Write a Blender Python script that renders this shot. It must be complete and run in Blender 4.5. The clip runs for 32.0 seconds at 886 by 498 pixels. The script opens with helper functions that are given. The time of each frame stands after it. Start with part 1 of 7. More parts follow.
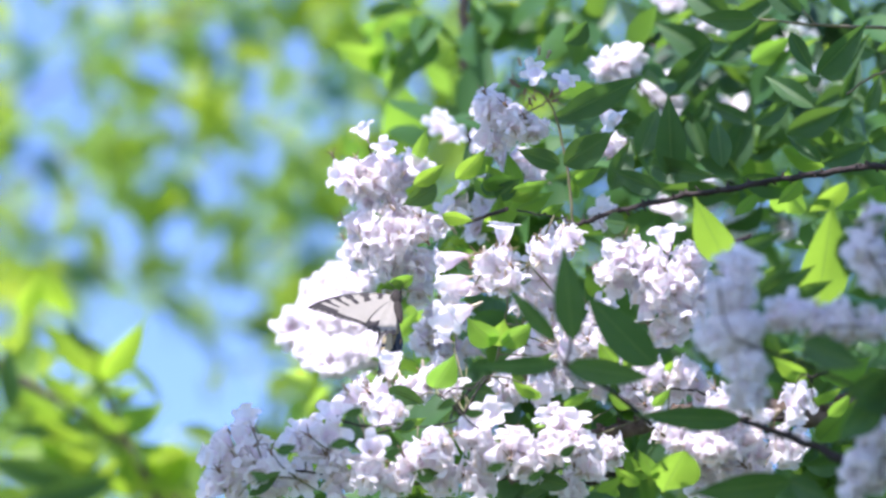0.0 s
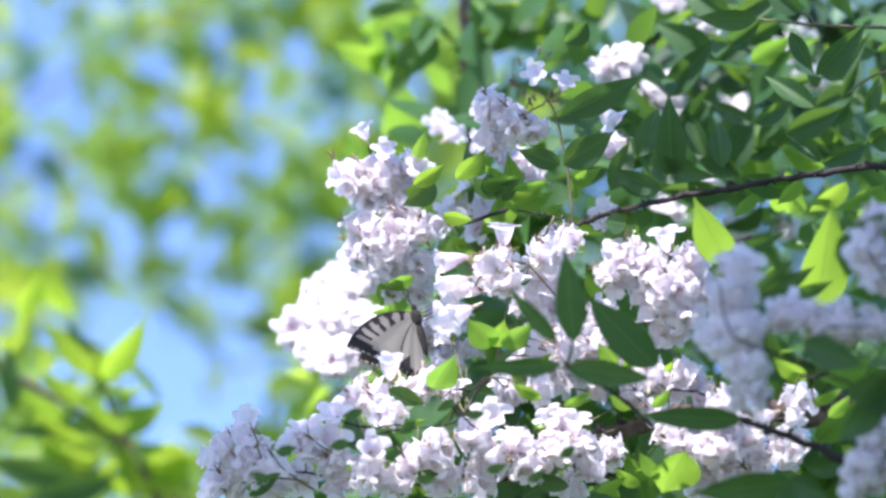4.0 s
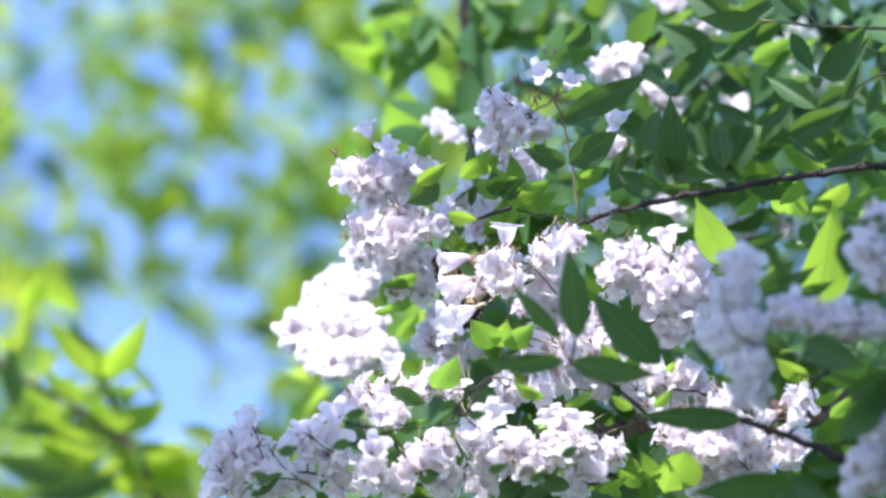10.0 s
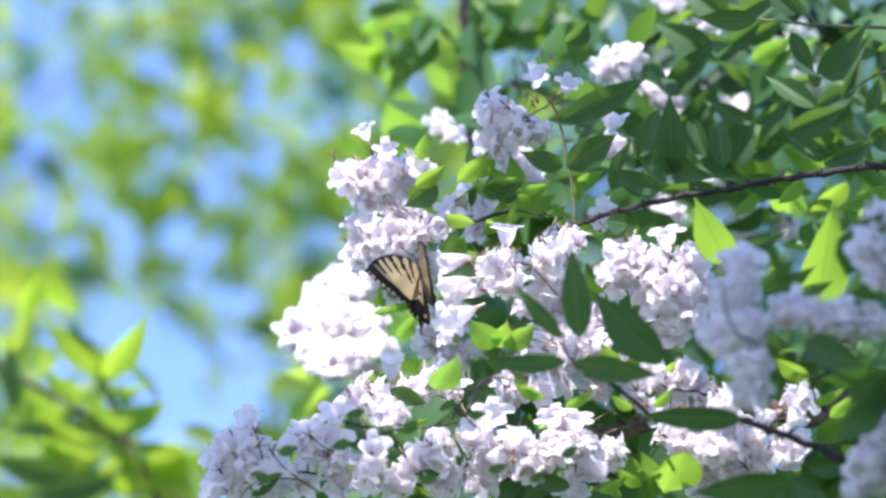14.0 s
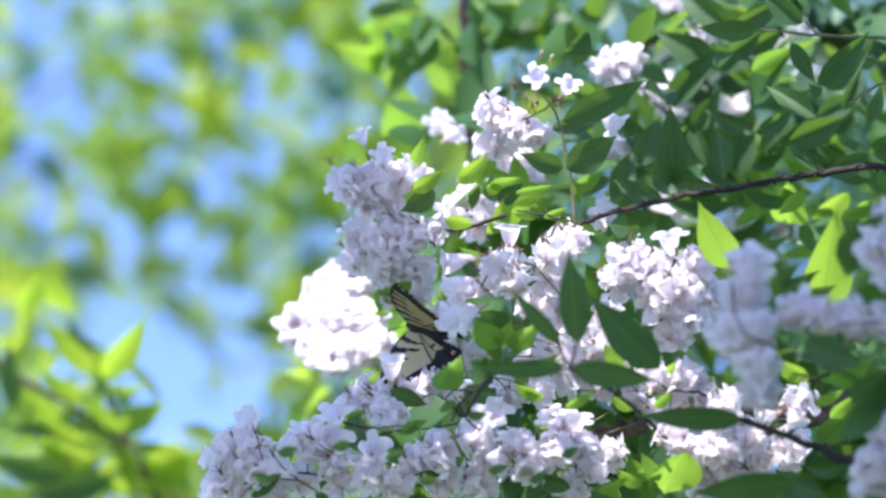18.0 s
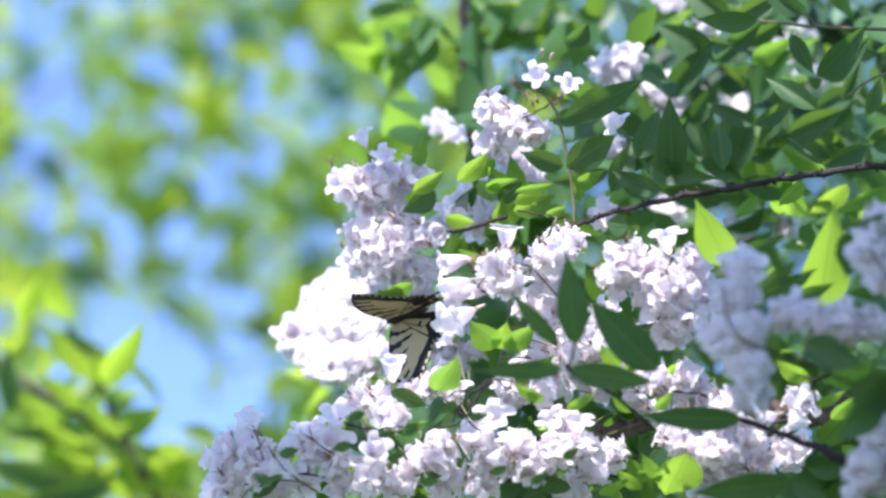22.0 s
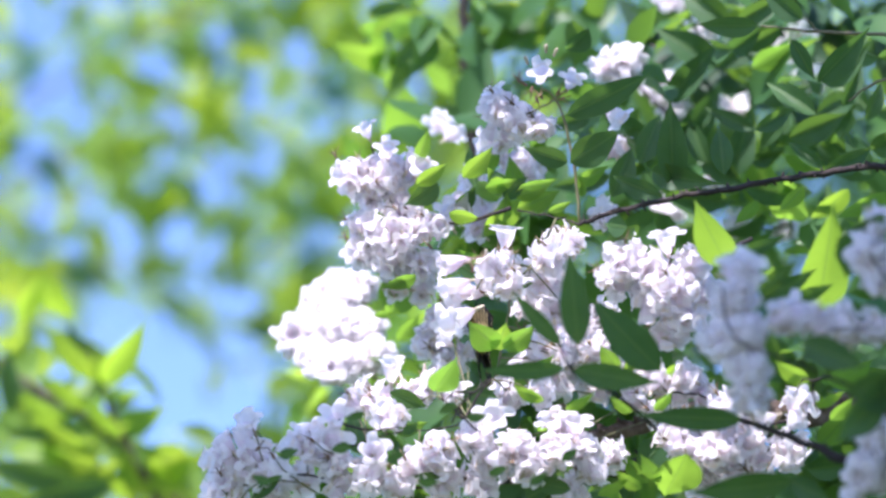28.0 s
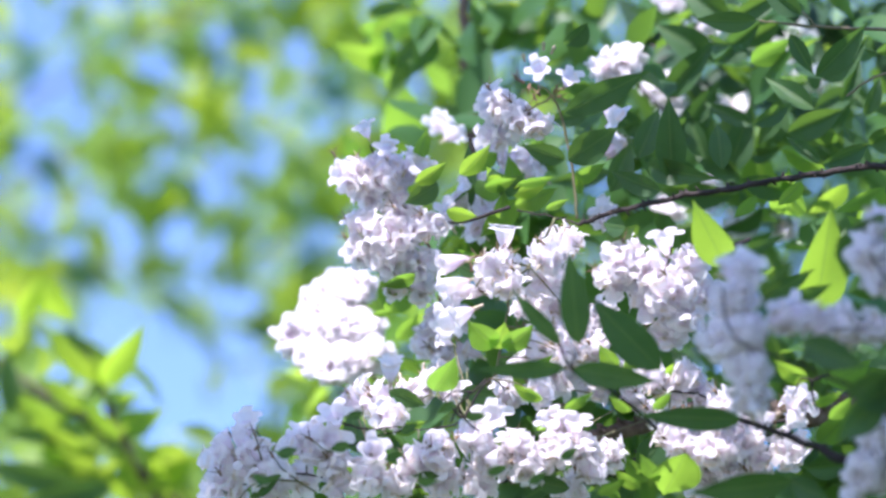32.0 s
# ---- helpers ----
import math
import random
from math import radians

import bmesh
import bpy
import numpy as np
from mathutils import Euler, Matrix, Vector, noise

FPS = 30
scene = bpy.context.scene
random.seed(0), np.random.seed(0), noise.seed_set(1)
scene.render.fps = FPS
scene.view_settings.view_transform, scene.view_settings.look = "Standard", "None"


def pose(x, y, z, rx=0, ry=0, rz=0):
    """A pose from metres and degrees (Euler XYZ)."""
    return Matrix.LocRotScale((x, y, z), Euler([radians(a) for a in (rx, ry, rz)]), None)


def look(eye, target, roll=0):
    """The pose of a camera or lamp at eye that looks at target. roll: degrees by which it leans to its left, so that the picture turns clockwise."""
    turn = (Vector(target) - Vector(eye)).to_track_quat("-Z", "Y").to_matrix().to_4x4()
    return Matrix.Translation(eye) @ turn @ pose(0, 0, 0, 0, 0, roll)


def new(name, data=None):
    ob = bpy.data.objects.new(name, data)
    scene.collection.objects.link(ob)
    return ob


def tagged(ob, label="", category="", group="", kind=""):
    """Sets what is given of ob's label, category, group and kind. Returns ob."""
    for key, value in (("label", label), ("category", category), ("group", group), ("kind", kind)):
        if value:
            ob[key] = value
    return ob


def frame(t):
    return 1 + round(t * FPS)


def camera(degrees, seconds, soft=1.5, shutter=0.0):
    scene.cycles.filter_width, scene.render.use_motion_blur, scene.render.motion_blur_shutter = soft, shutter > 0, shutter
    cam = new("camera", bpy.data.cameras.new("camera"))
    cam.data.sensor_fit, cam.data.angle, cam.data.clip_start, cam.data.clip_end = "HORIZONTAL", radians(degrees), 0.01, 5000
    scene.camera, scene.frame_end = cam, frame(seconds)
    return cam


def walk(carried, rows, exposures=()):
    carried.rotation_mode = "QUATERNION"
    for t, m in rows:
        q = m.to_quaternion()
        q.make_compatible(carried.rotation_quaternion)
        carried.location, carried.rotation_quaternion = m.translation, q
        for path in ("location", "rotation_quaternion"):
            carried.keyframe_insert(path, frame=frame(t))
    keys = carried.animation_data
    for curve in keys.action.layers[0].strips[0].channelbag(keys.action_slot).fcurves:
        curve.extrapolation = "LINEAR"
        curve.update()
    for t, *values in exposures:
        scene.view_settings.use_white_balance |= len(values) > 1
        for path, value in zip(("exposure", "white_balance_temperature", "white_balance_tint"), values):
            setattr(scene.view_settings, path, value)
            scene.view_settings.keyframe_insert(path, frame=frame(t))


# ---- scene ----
# A flowering beautybush against a bright spring sky, with a swallowtail feeding on it.
EYE = Vector((0.0, 0.0, 1.6))
TILT = 20.0
FOCUS = 3.0

cam = camera(12.4, 32.0, soft=2.6, shutter=0.5)
STAND = pose(0.0, 0.0, 1.6, 90.0 + TILT, 0.0, 0.0)
walk(cam, [(0.0, STAND), (32.0, STAND)], [(0.0, 1.46, 5800.0, 28.0), (32.0, 1.46, 5800.0, 28.0)])
cam.data.dof.use_dof = True
cam.data.dof.focus_distance = FOCUS
cam.data.dof.aperture_fstop = 4.0

# directions of the view: to the right, upwards across it, and back towards the eye
RIGHT = Vector((1.0, 0.0, 0.0))
UP = Vector((0.0, -math.sin(radians(TILT)), math.cos(radians(TILT))))
BACK = Vector((0.0, -math.cos(radians(TILT)), -math.sin(radians(TILT))))

# ---------------------------------------------------------------- light
SUN_HIGH, SUN_TURN = 50.0, -150.0        # degrees above the horizon; degrees from +y towards +x
world = bpy.data.worlds.new("sky")
scene.world = world
world.use_nodes = True
wt = world.node_tree
wt.nodes.clear()
sky = wt.nodes.new("ShaderNodeTexSky")
sky.sky_type = "NISHITA"
sky.sun_disc = False
sky.sun_elevation = radians(SUN_HIGH)
sky.sun_rotation = radians(SUN_TURN)
sky.air_density, sky.dust_density, sky.ozone_density = 1.0, 1.0, 6.0
back = wt.nodes.new("ShaderNodeBackground")
back.inputs["Strength"].default_value = 0.115
wout = wt.nodes.new("ShaderNodeOutputWorld")
wt.links.new(sky.outputs[0], back.inputs[0])
wt.links.new(back.outputs[0], wout.inputs[0])

sun_data = bpy.data.lights.new("sun", "SUN")
sun_data.energy = 3.95
sun_data.angle = radians(0.53)
sun_data.color = (1.0, 0.94, 0.83)
sun = new("sun", sun_data)
se, sa = radians(SUN_HIGH), radians(SUN_TURN)
SUNWARD = Vector((math.sin(sa) * math.cos(se), math.cos(sa) * math.cos(se), math.sin(se)))
sun.matrix_world = look(SUNWARD * 20.0, (0.0, 0.0, 0.0))


# ---------------------------------------------------------------- materials
def nodes_of(name):
    m = bpy.data.materials.new(name)
    m.use_nodes = True
    t = m.node_tree
    t.nodes.clear()
    out = t.nodes.new("ShaderNodeOutputMaterial")
    return m, t, out


def node(t, kind, **values):
    n = t.nodes.new(kind)
    for k, v in values.items():
        n.inputs[k].default_value = v
    return n


def mixed(t, a, b, fac):
    n = t.nodes.new("ShaderNodeMix")
    n.data_type = "RGBA"
    for i, v in ((6, a), (7, b)):
        if hasattr(v, "links"):
            t.links.new(v, n.inputs[i])
        else:
            n.inputs[i].default_value = (*v, 1.0)
    if hasattr(fac, "links"):
        t.links.new(fac, n.inputs[0])
    else:
        n.inputs[0].default_value = fac
    return n.outputs[2]


def ramp(t, value, low, high):
    n = t.nodes.new("ShaderNodeMapRange")
    n.inputs[1].default_value, n.inputs[2].default_value = low, high
    t.links.new(value, n.inputs[0])
    return n.outputs[0]


def noise_of(t, scale, detail=4.0, coords="Object"):
    c = t.nodes.new("ShaderNodeTexCoord")
    n = t.nodes.new("ShaderNodeTexNoise")
    n.inputs["Scale"].default_value, n.inputs["Detail"].default_value = scale, detail
    t.links.new(c.outputs[coords], n.inputs["Vector"])
    return n.outputs["Fac"]


def thin(name, front, through_colour, share, rough, vary, grain, bump=0.2, island=False, veins=False, coat=0.3):
    """A thin sheet that lets light through: petal, leaf or wing."""
    m, t, out = nodes_of(name)
    if island:
        g = t.nodes.new("ShaderNodeNewGeometry")
        rnd = g.outputs["Random Per Island"]
    else:
        g = t.nodes.new("ShaderNodeObjectInfo")
        rnd = g.outputs["Random"]
    n = noise_of(t, grain)
    col = mixed(t, front, vary[0], rnd)
    col = mixed(t, col, vary[1], ramp(t, n, 0.45, 0.75))
    tra = mixed(t, through_colour, vary[2], rnd)
    height = n
    if veins:
        c = t.nodes.new("ShaderNodeTexCoord")
        s = t.nodes.new("ShaderNodeSeparateXYZ")
        t.links.new(c.outputs["Object"], s.inputs[0])
        ab = t.nodes.new("ShaderNodeMath"); ab.operation = "ABSOLUTE"
        t.links.new(s.outputs[1], ab.inputs[0])
        sl = t.nodes.new("ShaderNodeMath"); sl.operation = "MULTIPLY_ADD"
        t.links.new(ab.outputs[0], sl.inputs[0]); sl.inputs[1].default_value = -0.75
        t.links.new(s.outputs[0], sl.inputs[2])
        fr = t.nodes.new("ShaderNodeMath"); fr.operation = "PINGPONG"
        t.links.new(sl.outputs[0], fr.inputs[0]); fr.inputs[1].default_value = 0.0045
        side = ramp(t, fr.outputs[0], 0.0007, 0.0)
        mid = ramp(t, ab.outputs[0], 0.0010, 0.0004)
        mx = t.nodes.new("ShaderNodeMath"); mx.operation = "MAXIMUM"
        sh = t.nodes.new("ShaderNodeMath"); sh.operation = "MULTIPLY"
        t.links.new(side, sh.inputs[0]); sh.inputs[1].default_value = 0.16
        t.links.new(sh.outputs[0], mx.inputs[0]); t.links.new(mid, mx.inputs[1])
        fade = t.nodes.new("ShaderNodeMath"); fade.operation = "MULTIPLY"
        t.links.new(mx.outputs[0], fade.inputs[0]); fade.inputs[1].default_value = 0.5
        col = mixed(t, col, (0.12, 0.22, 0.06), fade.outputs[0])
        tra = mixed(t, tra, (0.20, 0.36, 0.05), fade.outputs[0])
        height = mx.outputs[0]
    p = node(t, "ShaderNodeBsdfPrincipled", Roughness=rough)
    p.inputs["Specular IOR Level"].default_value = coat
    t.links.new(col, p.inputs["Base Color"])
    b = node(t, "ShaderNodeBump", Strength=bump, Distance=0.0008)
    t.links.new(height, b.inputs["Height"])
    t.links.new(b.outputs[0], p.inputs["Normal"])
    tr = t.nodes.new("ShaderNodeBsdfTranslucent")
    t.links.new(tra, tr.inputs["Color"])
    mx = t.nodes.new("ShaderNodeMixShader")
    mx.inputs[0].default_value = share
    t.links.new(p.outputs[0], mx.inputs[1])
    t.links.new(tr.outputs[0], mx.inputs[2])
    t.links.new(mx.outputs[0], out.inputs[0])
    return m


def solid(name, a, b, grain, rough=0.7, bump=0.4, depth=0.002):
    m, t, out = nodes_of(name)
    n = noise_of(t, grain)
    fine = noise_of(t, grain * 7.0)
    col = mixed(t, a, b, ramp(t, n, 0.35, 0.68))
    p = node(t, "ShaderNodeBsdfPrincipled", Roughness=rough)
    t.links.new(col, p.inputs["Base Color"])
    bp = node(t, "ShaderNodeBump", Strength=bump, Distance=depth)
    t.links.new(fine, bp.inputs["Height"])
    t.links.new(bp.outputs[0], p.inputs["Normal"])
    t.links.new(p.outputs[0], out.inputs[0])
    return m


PETAL = thin("petal", (0.925, 0.885, 0.905), (0.93, 0.89, 0.912), 0.64, 0.55,
             ((0.94, 0.915, 0.925), (0.91, 0.872, 0.893), (0.94, 0.915, 0.925)), 160.0, 0.25, coat=0.2)
PETAL_MASS = thin("petal_mass", (0.925, 0.885, 0.905), (0.93, 0.89, 0.912), 0.64, 0.55,
                  ((0.94, 0.915, 0.925), (0.91, 0.872, 0.893), (0.94, 0.915, 0.925)), 160.0, 0.25, island=True, coat=0.2)
TUBE = thin("petal_tube", (0.90, 0.82, 0.88), (0.90, 0.80, 0.87), 0.55, 0.55,
            ((0.91, 0.85, 0.90), (0.88, 0.78, 0.85), (0.90, 0.83, 0.88)), 140.0, 0.25, coat=0.2)
THROAT = thin("flower_throat", (0.90, 0.83, 0.80), (0.90, 0.82, 0.74), 0.5, 0.6,
              ((0.91, 0.86, 0.86), (0.86, 0.74, 0.60), (0.90, 0.82, 0.74)), 400.0, 0.2)
CALYX = solid("calyx", (0.52, 0.50, 0.34), (0.60, 0.46, 0.38), 300.0, 0.8)
CALYX_RED = solid("calyx_red", (0.22, 0.11, 0.08), (0.20, 0.18, 0.09), 300.0, 0.8)
BUD = solid("bud", (0.45, 0.30, 0.28), (0.32, 0.34, 0.16), 300.0, 0.7)
LEAF = thin("leaf", (0.044, 0.096, 0.040), (0.14, 0.32, 0.042), 0.31, 0.48,
            ((0.052, 0.115, 0.04), (0.035, 0.085, 0.034), (0.21, 0.40, 0.042)), 60.0, 0.6, veins=True, coat=0.3)
# brighter, more see-through copy of leaf, with backlight glow put into its colour
BACKLIT_LEAF = thin("backlit_leaf", (0.08, 0.18, 0.035), (0.26, 0.52, 0.045), 0.58, 0.42,
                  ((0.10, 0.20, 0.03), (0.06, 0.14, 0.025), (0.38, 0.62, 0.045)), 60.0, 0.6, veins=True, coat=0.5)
LEAF_MASS = thin("leaf_mass", (0.042, 0.11, 0.036), (0.15, 0.32, 0.03), 0.38, 0.45,
                 ((0.06, 0.15, 0.035), (0.036, 0.10, 0.034), (0.26, 0.46, 0.03)), 40.0, 0.3, island=True, coat=0.4)
TREE_LEAF = thin("tree_leaf", (0.165, 0.28, 0.04), (0.41, 0.61, 0.04), 0.5, 0.5,
                 ((0.145, 0.27, 0.04), (0.11, 0.22, 0.04), (0.48, 0.62, 0.045)), 8.0, 0.2, island=True, coat=0.4)
# darker copy of leaf_mass, with the shade put into its colour
SHADED_MASS = thin("shaded_leaf_mass", (0.030, 0.075, 0.034), (0.08, 0.20, 0.04), 0.25, 0.5,
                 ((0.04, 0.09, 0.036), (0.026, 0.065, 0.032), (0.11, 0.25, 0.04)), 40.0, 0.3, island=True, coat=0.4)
# brighter copy of leaf_mass, with sunlight put into its colour
SUNLIT_MASS = thin("sunlit_leaf_mass", (0.14, 0.27, 0.04), (0.36, 0.60, 0.05), 0.55, 0.45,
                  ((0.15, 0.29, 0.05), (0.10, 0.21, 0.04), (0.48, 0.68, 0.06)), 40.0, 0.3, island=True, coat=0.4)
SHRUB_LEAF = thin("shrub_leaf", (0.13, 0.26, 0.035), (0.44, 0.70, 0.04), 0.55, 0.45,
                  ((0.13, 0.25, 0.04), (0.09, 0.19, 0.035), (0.46, 0.66, 0.04)), 60.0, 0.4, veins=True, coat=0.4)
# darker copy of tree_leaf: the shade of the crowns is put into its colour
TREE_LEAF_SHADED = thin("tree_leaf_shaded", (0.05, 0.13, 0.08), (0.12, 0.30, 0.13), 0.4, 0.5,
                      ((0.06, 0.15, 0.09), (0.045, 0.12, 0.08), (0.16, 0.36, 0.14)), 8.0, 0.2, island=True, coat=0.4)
BARK = solid("bark", (0.10, 0.065, 0.045), (0.22, 0.16, 0.12), 120.0, 0.85, 0.9)
TWIG = solid("twig_bark", (0.018, 0.014, 0.012), (0.050, 0.035, 0.028), 200.0, 0.8, 0.7)
GREEN_STEM = solid("green_stem", (0.13, 0.16, 0.06), (0.19, 0.14, 0.08), 200.0, 0.6, 0.3)
TREE_BARK = solid("tree_bark", (0.10, 0.08, 0.06), (0.20, 0.17, 0.14), 9.0, 0.9, 0.9, 0.02)
SOIL = solid("garden_soil", (0.045, 0.085, 0.025), (0.085, 0.10, 0.05), 1.3, 0.9, 0.8, 0.03)
WING_YELLOW = thin("wing_yellow", (0.58, 0.48, 0.26), (0.46, 0.37, 0.18), 0.3, 0.6,
                   ((0.60, 0.50, 0.28), (0.53, 0.43, 0.22), (0.44, 0.37, 0.20)), 900.0, 0.3)
WING_PALE = thin("wing_pale", (0.80, 0.74, 0.52), (0.6, 0.52, 0.3), 0.35, 0.6,
                 ((0.80, 0.74, 0.52), (0.74, 0.66, 0.44), (0.6, 0.52, 0.3)), 900.0, 0.3)
WING_BLACK = thin("wing_black", (0.010, 0.009, 0.010), (0.012, 0.010, 0.008), 0.15, 0.6,
                  ((0.014, 0.012, 0.012), (0.02, 0.016, 0.014), (0.012, 0.01, 0.008)), 900.0, 0.3)
WING_ORANGE = thin("wing_orange", (0.62, 0.33, 0.14), (0.5, 0.26, 0.1), 0.3, 0.6,
                   ((0.64, 0.36, 0.16), (0.58, 0.30, 0.12), (0.5, 0.26, 0.1)), 900.0, 0.3)
WING_UNDER = thin("wing_underside", (0.31, 0.295, 0.25), (0.26, 0.24, 0.18), 0.25, 0.6,
                  ((0.34, 0.325, 0.275), (0.26, 0.25, 0.21), (0.30, 0.275, 0.20)), 900.0, 0.3)
WING_UNDER_DARK = thin("wing_underside_dark", (0.020, 0.018, 0.018), (0.012, 0.010, 0.008), 0.1, 0.6,
                       ((0.025, 0.022, 0.02), (0.05, 0.045, 0.04), (0.012, 0.01, 0.008)), 900.0, 0.3)
FUR = solid("insect_fur", (0.015, 0.013, 0.012), (0.06, 0.05, 0.035), 700.0, 0.9, 1.0, 0.001)


# ---------------------------------------------------------------- mesh helpers
def mesh_of(name, verts, faces, materials, index=None, smooth=True):
    me = bpy.data.meshes.new(name)
    me.from_pydata([tuple(v) for v in verts], [], faces)
    for m in materials:
        me.materials.append(m)
    if index is not None:
        me.polygons.foreach_set("material_index", index)
    if smooth:
        me.polygons.foreach_set("use_smooth", [True] * len(me.polygons))
    me.update()
    return me


def part(name, me, parent, m=None, label=""):
    """One mesh object under a thing or a part; m is its pose in the world."""
    ob = new(name, me)
    if parent is not None:
        ob.parent = parent
        base = PLACES.get(parent.name, Matrix.Identity(4))
        ob.matrix_basis = base.inverted() @ (m if m is not None else base)
    elif m is not None:
        ob.matrix_basis = m
    PLACES[ob.name] = m if m is not None else PLACES.get(parent.name if parent else "", Matrix.Identity(4)).copy()
    return tagged(ob, label) if label else ob


PLACES = {}


def thing(name, place, label, category, group="", kind=""):
    ob = new(name)
    ob.empty_display_size = 0.02
    ob.matrix_basis = Matrix.Translation(place)
    PLACES[ob.name] = Matrix.Translation(place)
    return tagged(ob, label, category, group, kind)


def tube(points, radii, sides=7, wobble=0.0, seed=0, fall=1.0):
    """Vertices and faces of a tapered round stem along points."""
    rng = random.Random(seed)
    pts = [Vector(p) for p in points]
    verts, faces = [], []
    side = None
    for i, p in enumerate(pts):
        d = (pts[min(i + 1, len(pts) - 1)] - pts[max(i - 1, 0)]).normalized()
        if side is None:
            side = d.cross(Vector((0.31, 0.2, 0.93))).normalized()
        side = (side - d * side.dot(d)).normalized()
        other = d.cross(side)
        r = radii[0] + (radii[1] - radii[0]) * (i / max(len(pts) - 1, 1)) ** fall
        for k in range(sides):
            a = 2 * math.pi * k / sides
            rr = r * (1 + wobble * (rng.random() - 0.5))
            verts.append(p + side * (math.cos(a) * rr) + other * (math.sin(a) * rr))
    n = len(pts)
    for i in range(n - 1):
        for k in range(sides):
            a, b = i * sides + k, i * sides + (k + 1) % sides
            faces.append((a, b, b + sides, a + sides))
    faces.append(tuple(range(sides))[::-1])
    faces.append(tuple((n - 1) * sides + k for k in range(sides)))
    return verts, faces


def smooth_path(points, steps=6, sag=0.0, wander=0.0, seed=0):
    """A gently curved line through a few points."""
    rng = random.Random(seed)
    pts = [Vector(p) for p in points]
    if len(pts) == 2:
        mid = (pts[0] + pts[1]) / 2 + Vector((0, 0, -sag))
        pts = [pts[0], mid, pts[1]]
    out = []
    for i in range(len(pts) - 1):
        p0, p1, p2, p3 = pts[max(i - 1, 0)], pts[i], pts[i + 1], pts[min(i + 2, len(pts) - 1)]
        for k in range(steps):
            s = k / steps
            q = 0.5 * ((2 * p1) + (p2 - p0) * s + (2 * p0 - 5 * p1 + 4 * p2 - p3) * s * s + (3 * p1 - p0 - 3 * p2 + p3) * s ** 3)
            if wander and (i or k):
                q += Vector((rng.uniform(-1, 1), rng.uniform(-1, 1), rng.uniform(-1, 1))) * wander
            out.append(q)
    out.append(pts[-1])
    return out


def merge(pieces):
    verts, faces = [], []
    for v, f in pieces:
        o = len(verts)
        verts += v
        faces += [tuple(i + o for i in q) for q in f]
    return verts, faces


def frame_of(origin, axis, normal):
    """A pose whose x runs along axis and whose z is as near to normal as it can be."""
    x = Vector(axis).normalized()
    z = Vector(normal) - x * Vector(normal).dot(x)
    if z.length < 1e-4:
        z = x.orthogonal()
    z.normalize()
    y = z.cross(x)
    m = Matrix((x, y, z)).transposed().to_4x4()
    m.translation = Vector(origin)
    return m


# ---------------------------------------------------------------- flower, bud, leaf
def flower_shape(seed, open_=1.0):
    """A bell with five rounded lobes along +x; 20 mm long, 24 mm across its spread lobes."""
    rng = random.Random(seed)
    verts, faces, index = [], [], []
    seg, rings = 30, 11
    lobes = [((1.12, 1.18, 1.08, 0.86, 0.86)[q] + rng.uniform(-0.12, 0.12), rng.uniform(-0.0016, 0.0022), rng.uniform(-0.12, 0.12)) for q in range(5)]
    for i in range(rings):
        for k in range(seg):
            a = 2 * math.pi * k / seg
            lobe = int(k / (seg / 5)) % 5
            c = (k % (seg // 5)) / (seg // 5) * 2 - 1
            size, lift, skew = lobes[lobe]
            if i <= 5:
                s = i / 5
                x = 0.0140 * s
                r = 0.0013 + 0.0054 * s ** 0.85 + 0.0009 * math.sin(math.pi * s)
                r *= 1 + 0.05 * math.cos(5 * a)
            else:
                s = (i - 5) / 5
                edge = 0.16 + 0.84 * max(0.0, 1 - abs(c) ** 3.2) ** 0.6
                reach = s * edge * 0.0074 * size
                flare = 0.55 + 0.45 * s * open_
                x = 0.0140 + reach * (0.72 - 0.62 * flare) + lift * s * s - 0.0014 * s * s
                r = 0.0065 + reach * flare * 0.92 * open_ + 0.0006 * s * math.sin(2 * a + seed)
                a += skew * s - 0.17 * c * s
                x += (0.0003 * math.sin(4 * c + seed * 2 + lobe) + 0.0007 * c * c) * s
            verts.append((x, math.cos(a) * r, math.sin(a) * r))
    for i in range(rings - 1):
        for k in range(seg):
            a, b = i * seg + k, i * seg + (k + 1) % seg
            faces.append((a, b, b + seg, a + seg))
            index.append(1 if i < 3 else (2 if i == 4 and (k // 6) in (0, 4) else 0))
    # hairy green base and thin sepals behind the bell
    o = len(verts)
    cv, cf = tube([(-0.0055, 0, 0), (-0.004, 0, 0), (-0.002, 0, 0), (0.0006, 0, 0)], (0.0008, 0.0014), 6)
    verts += cv
    faces += [tuple(i + o for i in q) for q in cf]
    index += [3] * len(cf)
    for j in range(5):
        a = 2 * math.pi * (j + 0.5) / 5
        o = len(verts)
        dy, dz = math.cos(a), math.sin(a)
        ty, tz = -dz * 0.0005, dy * 0.0005
        verts += [(-0.001, dy * 0.0012 + ty, dz * 0.0012 + tz), (-0.001, dy * 0.0012 - ty, dz * 0.0012 - tz), (0.0052, dy * 0.0048, dz * 0.0048)]
        faces.append((o, o + 1, o + 2))
        index.append(3)
    return verts, faces, index


